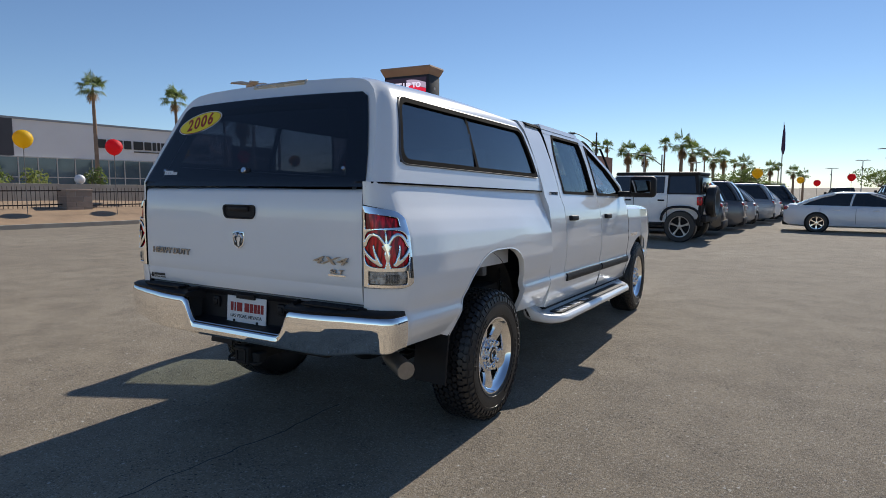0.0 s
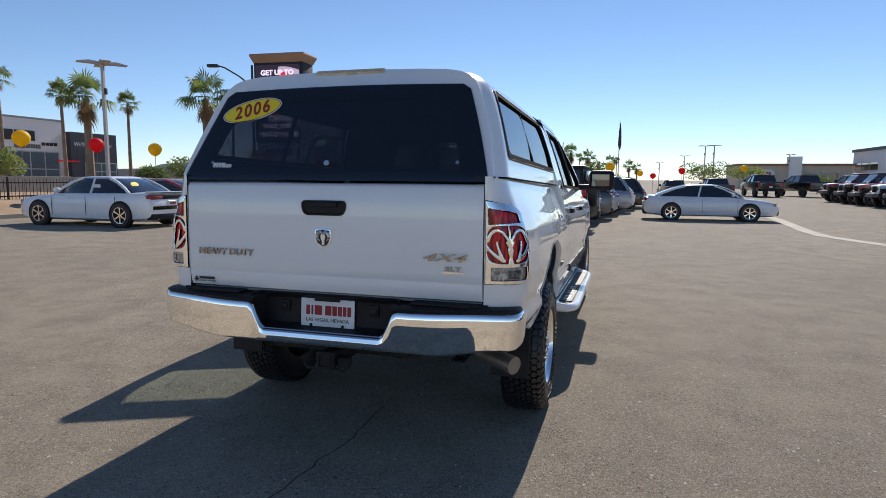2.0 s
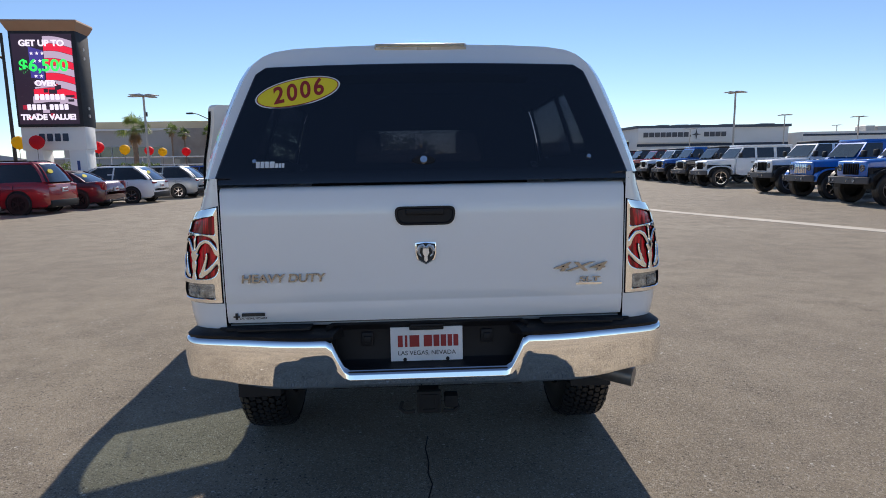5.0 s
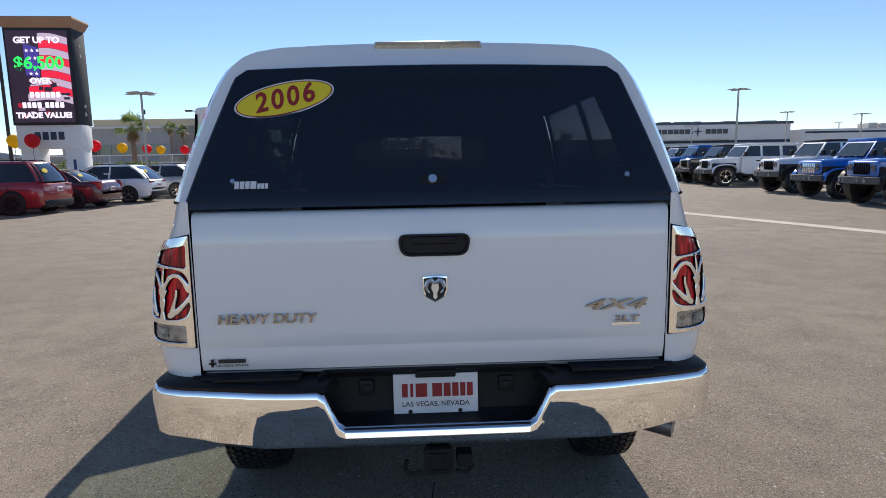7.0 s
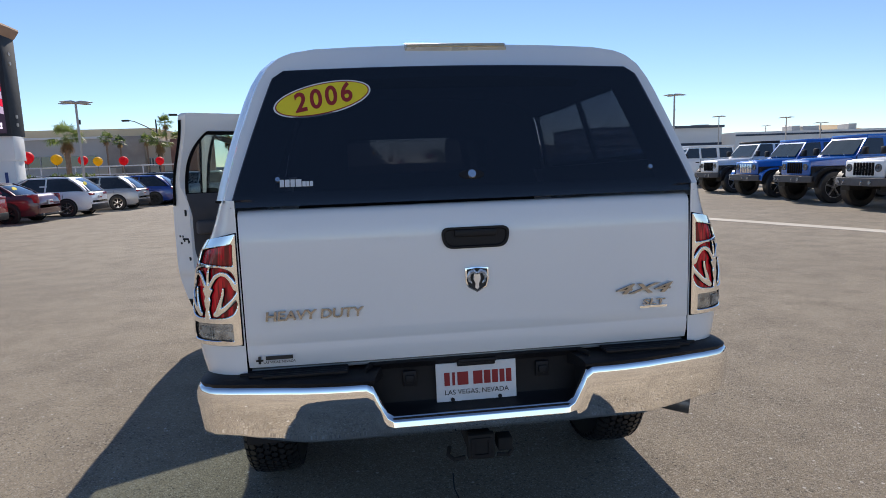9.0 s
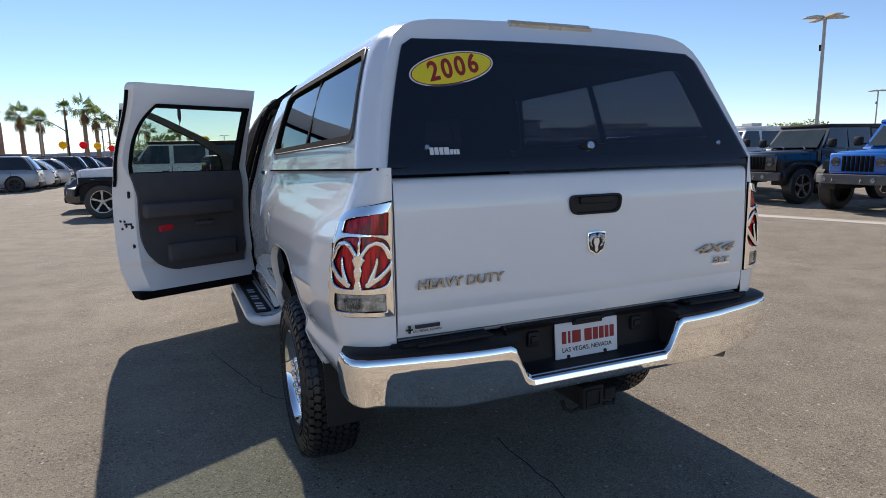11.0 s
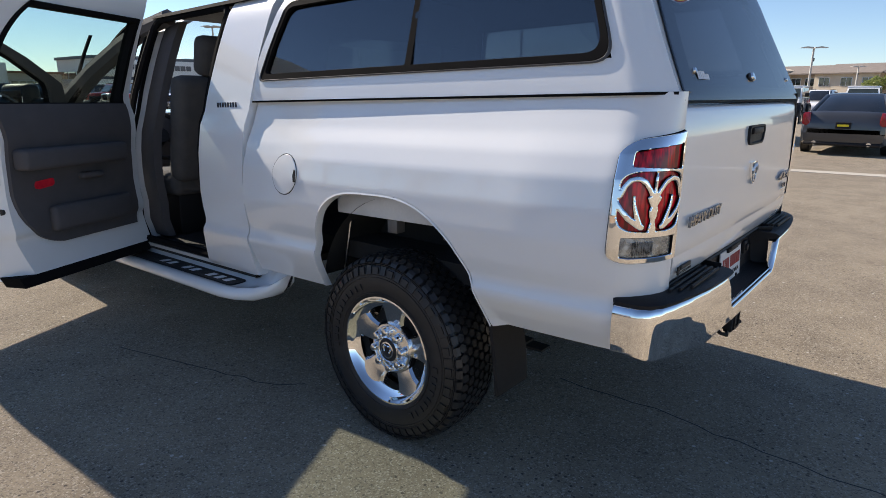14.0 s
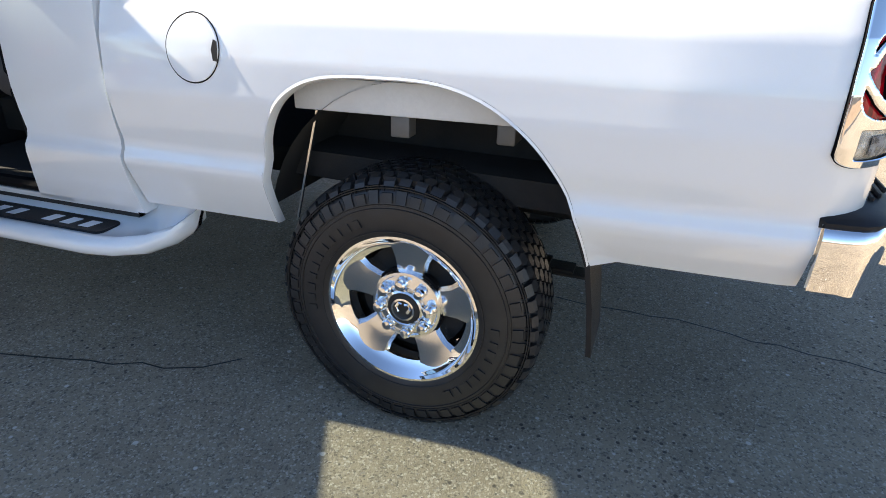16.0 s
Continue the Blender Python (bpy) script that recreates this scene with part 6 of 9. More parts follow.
bm = bmesh.new()
strip(bm, [(14.5, -22), (12.6, -8), (11.35, -0.6), (10.62, 4.3), (9.9, 6.6), (9.25, 8.6), (8.6, 10.6), (7.95, 12.6), (7.2, 14.9), (6.8, 16.6), (6.85, 18.5), (7.1, 21), (7.5, 25), (8.0, 33)], 0.42, -0.006, 0.013)
tagged(part("gutter", bm, PALE_GUTTER, None, smooth=0), "pale concrete drainage gutter set in the asphalt", "gutter", kind="structure")
bm = bmesh.new()
for line in ([(0.0, 0.75), (-0.015, 0.61), (0.0, 0.45), (-0.007, 0.355), (0.012, 0.25), (-0.008, 0.134), (-0.02, 0.05), (-0.05, -0.03), (-0.035, -0.13), (-0.06, -0.228), (-0.06, -0.36), (-0.087, -0.461), (-0.07, -0.62), (-0.12, -0.8)],
             [(-1.3, 2.9), (-1.22, 2.6), (-1.14, 2.296), (-1.11, 2.2), (-1.097, 2.107), (-1.05, 2.02), (-1.048, 1.928), (-0.991, 1.807), (-0.897, 1.712)]):
    strip(bm, line, 0.006, 0.0005, 0.001)
tagged(part("asphalt_crack", bm, BLACK_INK, None, smooth=0), "thin dark cracks in the asphalt", "crack", kind="structure")
KERB_X = -19.3
bm = bmesh.new()
strip(bm, [(KERB_X, -60), (KERB_X, 5), (KERB_X, 19), (KERB_X - 0.3, 60)], 0.18, 0, 0.15)
tagged(part("kerb", bm, CONCRETE, None), "grey concrete kerb along the verge", "kerb", kind="structure")
bm = bmesh.new()
n = 60
lp = []
for i in range(n + 1):
    y = -60 + i * 2.0
    row = []
    for k, (dx, z) in enumerate(((0.09, 0.10), (0.12, 0.14), (0.8, 0.27), (1.6, 0.48), (2.4, 0.62), (3.6, 0.72), (5.2, 0.78), (40.0, 0.75))):
        j = noise.noise(Vector((dx * 1.3, y * 0.7, 0))) * 0.07 if k > 1 else 0
        row.append((KERB_X - dx, y, z + j + fall(-20, y)))
    lp.append(row)
rings(bm, lp, False)
tagged(part("dirt_verge", bm, DIRT, None), "bare sandy desert verge behind the kerb", "dirt verge", kind="structure")

# ---- fence with block piers ----
FENCE_X = KERB_X - 2.15


def block_pier(y):
    p = root("block_pier", "tan concrete-block fence pier with a flat cap", "pier", pose(FENCE_X, y, 0.22), "fence piers")
    for r in range(5):
        for k in range(2):
            bm = bmesh.new()
            o = 0.14 if r % 2 else -0.14
            a, b = ((-0.48, o - 0.008), (o + 0.008, 0.48))[k]
            box(bm, -0.31, 0.31, a, b, r * 0.204, r * 0.204 + 0.196, 0.006, 1)
            part("block", bm, BLOCK, p)
    bm = bmesh.new()
    box(bm, -0.30, 0.30, -0.47, 0.47, -0.2, 1.02)
    part("core", bm, CONCRETE, p)
    bm = bmesh.new()
    box(bm, -0.34, 0.34, -0.51, 0.51, 1.02, 1.09, 0.01)
    part("cap", bm, BLOCK, p)
    return p


def fence_panel(y0, y1):
    p = root("iron_fence", "dark iron fence panel with thin upright bars", "fence", pose(FENCE_X, y0, 0.52), "fence panels")
    L = y1 - y0
    for z in (0.14, 0.66):
        bm = bmesh.new()
        box(bm, -0.02, 0.02, 0, L, z, z + 0.045)
        part("rail", bm, IRON, p)
    k = int(L / 0.15)
    for i in range(1, k):
        bm = bmesh.new()
        cyl(bm, (0, L * i / k, 0.05), (0, L * i / k, 0.84), 0.012, 0.009, 6)
        part("picket", bm, IRON, p)
    for y in (L * 0.5,):
        bm = bmesh.new()
        box(bm, -0.03, 0.03, y - 0.03, y + 0.03, -0.2, 0.9)
        part("post", bm, IRON, p)


PIERS = [2.6, 10.9, 19.2, 27.5]
for y in PIERS:
    block_pier(y)
for a, b in zip(PIERS, PIERS[1:]):
    fence_panel(a + 0.49, b - 0.49)
bm = bmesh.new()
for i in range(34):
    y = -20 + i * 1.8
    box(bm, KERB_X - 6.3, KERB_X - 6.0, y, y + 1.79, 0.3, 1.52 + fall(-20, y), 0.006, 1)
tagged(part("garden_wall", bm, CONCRETE, None), "low grey retaining wall behind the fence", "wall", kind="structure")

# ---- balloons on rods ----
def balloon(x, y, z, red, r=0.31):
    b = root("balloon", ("red" if red else "yellow") + " vinyl balloon on a thin rod above the verge", "balloon", pose(x, y, 0), "balloons along the lot")
    bm = bmesh.new()
    lathe(bm, [(0.001, z + r * 0.98)] + [(r * math.cos(t) * (1 if t > 0 else 1 - 0.10 * abs(math.sin(t))), z + r * math.sin(t) * (0.95 if t > 0 else 1.06)) for t in (radians(85 - 17 * k) for k in range(11))] + [(0.022, z - r * 1.1), (0.03, z - r * 1.17)], None, 20)
    part("bladder", bm, BAL_RED if red else BAL_YEL, b)
    bm = bmesh.new()
    cyl(bm, (0, 0, 0.0), (0, 0, z - r), 0.012, seg=6)
    part("rod", bm, STRING, b)


for x, y, z, red in ((-20.4, 8.7, 3.02, 0), (-20.4, 11.9, 2.95, 1), (-20.4, 14.9, 2.92, 0), (-20.4, 18.3, 2.88, 1), (-20.4, 21.7, 2.88, 0), (-18.6, 23.6, 2.85, 1), (-18.6, 27.4, 2.85, 0), (-17.0, 26.1, 2.8, 1),
                     (-17.1, 31.6, 2.74, 1), (-18.0, 36.6, 2.76, 0), (-18.6, 41.5, 2.82, 1), (-18.4, 43.3, 2.78, 0), (-16.6, 43.0, 2.76, 1), (-15.6, 47.5, 2.8, 1), (-14.6, 49.5, 2.8, 0),
                     (-9.5, 55, 2.8, 0), (-8.2, 56, 2.8, 1), (-7.6, 60, 2.8, 0), (-7.0, 66, 2.7, 1), (-5.4, 64, 2.7, 1), (2.8, 62, 2.6, 0), (4.2, 66, 2.4, 1), (6.4, 58, 2.75, 1), (12.3, 62, 2.6, 0), (0.4, 40, 2.6, 0)):
    balloon(x, y, z, red)

# ---- palms, trees, shrubs ----
def fan(bm, o, d, size, n=13, droop=0.25):
    """A fan-palm leaf: a stalk and a fan of narrow blades."""
    d = Vector(d).normalized()
    side = d.cross(Vector((0, 0, 1)))
    side = side.normalized() if side.length > 0.05 else Vector((1, 0, 0))
    up = side.cross(d).normalized()
    base = Vector(o) + d * size * 0.55
    w = 0.018
    q = [bm.verts.new(p) for p in (Vector(o) + side * w, Vector(o) - side * w, base - side * w, base + side * w)]
    bm.faces.new(q)
    for i in range(n):
        a = radians(-105 + 210 * i / (n - 1))
        e = d * math.cos(a) + side * math.sin(a)
        ln = size * (0.62 - 0.12 * abs(math.sin(a))) * random.uniform(0.9, 1.1)
        s2 = e.cross(up).normalized() * size * 0.034
        m = base + e * ln * 0.6 + up * 0.03 * size
        t = base + e * ln - Vector((0, 0, droop * size * (0.4 + 0.6 * abs(math.sin(a)))))
        v = [bm.verts.new(p) for p in (base, m + s2, t, m - s2)]
        bm.faces.new(v)


def palm(h, r, crown, skirt, seed):
    random.seed(seed)
    p = root("palm_tree", "tall fan palm with a bare trunk and green crown", "palm tree", group="palms")
    bm = bmesh.new()
    n = 26
    lean = random.uniform(-0.02, 0.02)
    lp = []
    for i in range(n + 1):
        f = i / n
        rr = r * (1.25 - 0.45 * f) * (1 + 0.09 * (i % 2))
        lp.append([(lean * h * f * f + rr * math.cos(t), rr * math.sin(t), h * f - 0.3 * (i == 0)) for t in (2 * math.pi * k / 10 for k in range(10))])
    rings(bm, lp)
    part("trunk", bm, BARK, p, smooth=25)
    top = Vector((lean * h, 0, h))
    bm = bmesh.new()
    for k in range(20):
        az, el = random.uniform(0, 6.28), radians(random.choice((80, 60, 45, 30, 15, 0, -15)) + random.uniform(-9, 9))
        fan(bm, top, (math.cos(az) * math.cos(el), math.sin(az) * math.cos(el), math.sin(el)), crown * random.uniform(0.85, 1.1), n=15, droop=0.06 + 0.2 * math.cos(el))
    part("crown", bm, FROND, p, smooth=0)
    if skirt:
        bm = bmesh.new()
        for k in range(int(34 * skirt)):
            az, el = random.uniform(0, 6.28), radians(random.uniform(-85, -50))
            fan(bm, top - Vector((0, 0, random.uniform(0, 0.75 * skirt))), (math.cos(az) * math.cos(el), math.sin(az) * math.cos(el), math.sin(el)), crown * random.uniform(0.5, 0.75), 8, 0.3)
        part("dry_skirt", bm, DRY, p, "brown hanging dead fronds", smooth=0)
    return p


PALMS = [palm(7.0, 0.105, 0.92, 0.45, 3), palm(6.2, 0.21, 1.6, 0.85, 7)]


def polar(az, dist, x0=0.0, y0=-2.0):
    return x0 + dist * math.sin(radians(az)), y0 + dist * math.cos(radians(az))


def put_palm(kind, x, y, h, turn, first=[True, True]):
    src = PALMS[kind]
    base_h = (7.0, 6.2)[kind]
    s = h / base_h
    w = max(0.8, min(1.15, s))
    if first[kind]:
        first[kind] = False
        ob = src
        ob.matrix_basis = pose(x, y, 0, 0, 0, turn) @ Matrix.Diagonal((w, w, s, 1))
    else:
        ob = copy_thing(src, Matrix.Identity(4))
        ob.matrix_basis = pose(x, y, 0, 0, 0, turn) @ Matrix.Diagonal((w, w, s, 1))


for i, (kind, az, d, h) in enumerate(((0, -59.5, 47, 8.4), (0, -53.4, 50, 8.4), (0, -48.9, 45, 7.1), (1, -47.3, 40, 6.3), (0, -44.3, 46, 6.8), (1, -37.0, 33, 5.9), (0, -35.0, 47, 6.6),
                                       (1, -23.7, 50, 4.7), (0, -20.9, 66, 5.6), (0, -19.9, 68, 5.4), (0, -17.9, 70, 5.7), (1, -16.9, 64, 5.2), (0, -15.6, 72, 6.0), (0, -14.4, 90, 8.2))):
    x, y = polar(az, d, 2.5 if az < -50 else 1.7 if az < -40 else 0.6 if az < -30 else -0.3, -2.3)
    put_palm(kind, x, y, h * 0.94, 37 * i)
for i, (az, d, h) in enumerate(((-15.0, 80, 7.1), (-13.2, 84, 6.5), (-11.8, 92, 6.5), (-10.2, 88, 7.8), (-8.8, 92, 8.0), (-7.9, 96, 7.2), (-6.9, 102, 7.2), (-6.2, 104, 6.6), (-5.4, 108, 6.8), (-4.6, 112, 6.2), (-3.9, 116, 6.4), (-1.9, 118, 5.6), (-1.3, 122, 6.0), (-0.2, 120, 5.0), (0.5, 124, 4.6), (-18.3, 78, 7.6))):
    x, y = polar(az, d, 2.4, -2.2)
    put_palm(1 if i % 3 else 0, x, y, h, 53 * i)
for i, (az, d, h) in enumerate(((68.5, 165, 4.9), (69.2, 172, 4.8), (69.8, 162, 4.6), (70.7, 168, 4.8))):
    x, y = polar(az, d, -2.2, -1.5)
    put_palm(1, x, y, h, 71 * i)


def leaves(bm, c, rad, n, size):
    """Small leaf clumps filling an uneven blob."""
    c = Vector(c)
    for _ in range(n):
        v = Vector((random.gauss(0, 1), random.gauss(0, 1), random.gauss(0, 1))).normalized() * random.uniform(0.55, 1.05) ** 0.6
        k = 1 + 0.35 * noise.noise(v * 2.2 + c)
        p = c + Vector((v.x * rad[0] * k, v.y * rad[1] * k, v.z * rad[2] * k))
        a, b = Vector((random.gauss(0, 1), random.gauss(0, 1), random.gauss(0, 1))).normalized(), Vector((random.gauss(0, 1), random.gauss(0, 1), random.gauss(0, 1))).normalized()
        s = size * random.uniform(0.6, 1.3)
        q = [bm.verts.new(p + a * s), bm.verts.new(p + b * s * 0.6), bm.verts.new(p - a * s), bm.verts.new(p - b * s * 0.6)]
        bm.faces.new(q)


def tree(x, y, h, w, seed, material=LEAF, label="leafy green tree with an open crown"):
    random.seed(seed)
    p = root("tree", label, "tree", pose(x, y, 0), "trees")
    bm = bmesh.new()
    tube(bm, [(0, 0, 0), (0.03 * h, 0, h * 0.2), (0, 0.02 * h, h * 0.42)], [0.035 * h, 0.028 * h, 0.02 * h], 8)
    tips = []
    for k in range(6):
        a = k * 1.05 + random.uniform(-0.3, 0.3)
        t = (math.cos(a) * w * 0.33, math.sin(a) * w * 0.33, h * random.uniform(0.55, 0.8))
        tips.append(t)
        tube(bm, [(0, 0.02 * h, h * 0.40), (t[0] * 0.5, t[1] * 0.5, h * 0.52), t], [0.016 * h, 0.011 * h, 0.005 * h], 6)
    part("trunk", bm, BARK, p)
    bm = bmesh.new()
    for t in tips + [(0, 0, h * 0.72)]:
        leaves(bm, t, (w * 0.27, w * 0.27, h * 0.17), 240 if w > 1.5 else 60, 0.022 * h + 0.035)
    part("crown", bm, material, p, smooth=0)
    return p


def shrub(x, y, r, h, seed, z=0.0, material=LEAF_Y, label="rounded clipped green shrub"):
    random.seed(seed)
    p = root("shrub", label, "shrub", pose(x, y, z), "shrubs")
    bm = bmesh.new()
    leaves(bm, (0, 0, h * 0.45), (r, r, h * 0.5), 900, 0.07 + 0.03 * r)
    part("foliage", bm, material, p, smooth=0)
    bm = bmesh.new()
    for k in range(5):
        a = k * 1.26
        tube(bm, [(0, 0, -0.05), (math.cos(a) * r * 0.3, math.sin(a) * r * 0.3, h * 0.4), (math.cos(a) * r * 0.6, math.sin(a) * r * 0.6, h * 0.7)], [0.03, 0.02, 0.008], 5)
    part("stems", bm, BARK, p)


for k, (az, d, r, h) in enumerate(((-68.0, 33, 1.0, 1.15), (-66, 33, 1.1, 1.25), (-63.6, 33.5, 1.0, 0.95), (-61.2, 34, 0.8, 0.7), (-54.5, 38, 0.9, 0.8), (-51.2, 40, 1.0, 0.9), (-47.0, 38, 1.1, 0.9), (-44.6, 36, 1.0, 0.9), (-40.5, 36, 1.1, 0.9), (-38.0, 38, 1.2, 0.9), (-35.5, 36, 1.1, 1.0))):
    x, y = polar(az, d, 1.5, -2.4)
    shrub(x, y, r, h, 100 + k, 0.6)
for k, (az, d, h, w, mt) in enumerate(((-64.8, 36, 2.9, 1.1, LEAF), (-62.2, 37, 2.6, 1.2, LEAF_Y), (-57.9, 37, 2.7, 1.0, LEAF), (-52.0, 46, 3.6, 2.2, LEAF_Y), (-38.8, 50, 3.6, 3.4, LEAF), (-41.5, 44, 2.5, 1.6, LEAF), (-40.4, 44, 2.0, 1.2, LEAF), (-24.5, 46, 2.2, 2.6, LEAF), (-28.5, 45, 2.1, 2.4, LEAF),
                                       (-3.4, 90, 4.6, 8.0, LEAF), (-2.26, 85, 5.0, 3.8, LEAF), (-1.6, 96, 3.4, 6.0, LEAF), (7.15, 80, 4.1, 5.0, LEAF), (10.4, 80, 3.6, 3.8, LEAF_Y), (15.6, 80, 2.2, 2.6, LEAF),
                                       (54.1, 62, 3.6, 5.5, LEAF), (84.9, 64, 3.25, 2.1, LEAF_Y), (75.0, 70, 3.0, 4.0, LEAF_Y), (73.4, 120, 4.5, 8, LEAF))):
    x, y = polar(az, d, 0.5 if az < 50 else -2.0, -2.4 if az < 50 else -1.0)
    tree(x, y, h, w, 200 + k, mt)

# ---- lamp posts ----
def lot_lamp(x, y, h, turn=0, heads=4, label="tall pale car-park lamp post with flat heads"):
    p = root("lamp_post", label, "lamp post", pose(x, y, 0, 0, 0, turn), "car-park lamps")
    bm = bmesh.new()
    cyl(bm, (0, 0, 0), (0, 0, 0.75), 0.30, 0.30, 16)
    part("footing", bm, CONCRETE, p)
    bm = bmesh.new()
    rings(bm, [[(r * sx, r * sy, z) for sx, sy in ((1, 1), (-1, 1), (-1, -1), (1, -1))] for z, r in ((0.7, 0.075), (h, 0.06))])
    part("pole", bm, POLE, p)
    bm = bmesh.new()
    box(bm, 0.055, 0.16, -0.06, 0.06, h * 0.80, h * 0.80 + 0.28, 0.01)
    part("sensor_box", bm, DARK_POLE, p)
    for k in range(heads):
        bm = bmesh.new()
        mm = Matrix.Rotation(radians(90 * k + 45 if heads == 4 else 180 * k), 4, "Z") @ Matrix.Translation((0, 0, h))
        prism(bm, rounded([(0.05, 0.10), (0.55, 0.16), (1.05, 0.07), (1.05, 0.03), (0.5, 0.03), (0.05, 0.0)], 0.02, 2), -0.19, 0.19, "y")
        bmesh.ops.transform(bm, matrix=mm, verts=bm.verts)
        part("head", bm, POLE, p)
    return p


for k, (az, d, h, hd, x0) in enumerate(((-46.2, 33, 6.7, 4, 1.7), (-23.1, 44, 6.1, 4, 0), (27.9, 62, 7.0, 4, 0), (31.6, 95, 6.6, 4, 0), (36.6, 100, 6.2, 4, 0), (35.2, 130, 6.3, 2, 0), (54.4, 36, 7.3, 4, -1.6), (58.4, 85, 6.9, 4, -1.6), (7.7, 96, 6.3, 2, 0.6), (6.4, 94, 6.2, 2, 1.6), (4.4, 118, 5.8, 2, 2.4), (2.4, 130, 5.8, 2, 2.4), (13.3, 110, 5.4, 2, 0.6), (-11.9, 90, 6.6, 2, 2.5), (-7.6, 95, 5.6, 2, 2.5), (-3.6, 105, 5.0, 2, 2.5), (64.0, 110, 5.5, 2, -2.2), (79.2, 62, 5.25, 2, -2.5), (82.9, 100, 5.1, 2, -2.5), (24.5, 100, 5.4, 2, 0), (39.0, 105, 5.4, 2, 0))):
    x, y = polar(az, d, x0, -2.3)
    lot_lamp(x, y, h, 10 + 17 * k, hd)


def street_lamp(x, y, h, dx, dy):
    p = root("street_lamp", "dark street lamp with a long curved arm", "street lamp", pose(x, y, 0), "street lamps")
    bm = bmesh.new()
    cyl(bm, (0, 0, 0), (0, 0, h), 0.10, 0.07, 10)
    part("pole", bm, DARK_POLE, p)
    bm = bmesh.new()
    tube(bm, [(0, 0, h - 1.3), (dx * 0.35, dy * 0.35, h - 0.65), (dx * 0.7, dy * 0.7, h - 0.15), (dx * 0.9, dy * 0.9, h)], [0.06, 0.05, 0.045, 0.04], 8)
    part("arm", bm, DARK_POLE, p)
    bm = bmesh.new()
    q = Matrix.Translation((dx, dy, h)) @ Matrix.Rotation(math.atan2(dy, dx), 4, "Z")
    box(bm, -0.35, 0.35, -0.16, 0.16, -0.12, 0.06, 0.04, 2, q)
    part("head", bm, DARK_POLE, p)


for az, d, h, dx, dy in ((-32.9, 40, 8.6, -2.4, -0.6), (-14.2, 60, 7.0, -2.3, -0.5), (-9.0, 80, 6.0, -2.5, 0), (65.8, 100, 4.6, -2.2, 0.8), (71.7, 150, 6.4, -2.2, 0.8), (75.0, 155, 6.6, -2.2, 0.8), (-17.7, 70, 7.4, -3.0, 0.3)):
    x, y = polar(az, d, 0.5, -2.4)
    street_lamp(x, y, h, dx, dy)
x, y = polar(-1.1, 130, 2.4, -2.2)
flag_pole = root("flag_pole", "tall thin flagpole with a furled dark flag", "flagpole", pose(x, y, 0))
bm = bmesh.new()
cyl(bm, (0, 0, 0), (0, 0, 14.5), 0.14, 0.05, 10)
part("mast", bm, POLE, flag_pole)
bm = bmesh.new()
rings(bm, [[(0.1 + w * math.cos(t), 0.12 * math.sin(t) + 0.05 * math.sin(z), z) for t in (2 * math.pi * k / 10 for k in range(10))] for z, w in ((8.6, 0.15), (9.6, 0.34), (11, 0.3), (12.6, 0.22), (14.0, 0.05))])
part("flag", bm, surface("furled_flag_cloth", (0.10, 0.04, 0.07), 0.9, 0, (0.04, 0.05, 0.12), 2, 20), flag_pole, "furled dark flag")


ball = root("garden_ball", "white round ball lamp on the retaining wall", "ball lamp", pose(KERB_X - 6.15, 13.35, 1.5))
bm = bmesh.new()
lathe(bm, [(0.09, 0.0), (0.09, 0.04)] + [(0.22 * math.cos(t), 0.24 + 0.22 * math.sin(t)) for t in (radians(-68 + 15 * k) for k in range(11))], None, 20)
part("globe", bm, STICKER_WHITE, ball)

# ======== buildings ========
def facade(name, label, m, L, H, D, wall_mat, cat="building"):
    """A building whose front runs along local x at y = 0, facing -y."""
    b = root(name, label, cat, m)
    bm = bmesh.new()
    box(bm, 0, L, 0, D, 0, H)
    part("wall", bm, wall_mat, b)
    return b


def glazing(b, x0, x1, z0, z1, nx, nz, material=CARGLASS, frame=POLE, y=-0.06):
    """A row of separate panes with mullions between them."""
    w, h = (x1 - x0) / nx, (z1 - z0) / nz
    for i in range(nx):
        for j in range(nz):
            bm = bmesh.new()
            box(bm, x0 + i * w + 0.05, x0 + (i + 1) * w - 0.05, y, y + 0.05, z0 + j * h + 0.05, z0 + (j + 1) * h - 0.05)
            part("pane", bm, material, b)
    bm = bmesh.new()
    for i in range(nx + 1):
        box(bm, x0 + i * w - 0.05, x0 + i * w + 0.05, y - 0.06, y + 0.056, z0, z1)
    for j in range(nz + 1):
        box(bm, x0, x1, y - 0.05, y + 0.052, z0 + j * h - 0.05, z0 + j * h + 0.05)
    part("mullion", bm, frame, b)


def bars(b, spans, z0, z1, material, y=-0.12, name="sign_bar"):
    for a, c in spans:
        bm = bmesh.new()
        box(bm, a, c, y, y + 0.11, z0, z1, 0.02, 1)
        part(name, bm, material, b)


# showroom across the road: its front faces +x
WIN_BLUE = surface("blue_grey_glass", (0.10, 0.15, 0.18), 0.08, 0, (0.06, 0.09, 0.11), 0.4, 10, 0, 1.0)
show = facade("showroom", "long pale-grey car showroom with a glazed lower front", pose(-61, 12, 0, 0, 0, 90), 40.8, 7.75, 20, STUCCO_W)
glazing(show, 1.5, 40, 0.3, 4.1, 22, 2, WIN_BLUE)
bm = bmesh.new()
box(bm, 0, 40.8, -0.12, 0.02, 7.6, 7.8)
part("parapet", bm, surface("parapet_blue_grey", (0.3, 0.33, 0.36), 0.5), show)
bm = bmesh.new()
box(bm, 12.2, 15.2, -0.12, 0.0, 4.2, 7.6)
part("dark_panel", bm, DARK_PANEL, show)
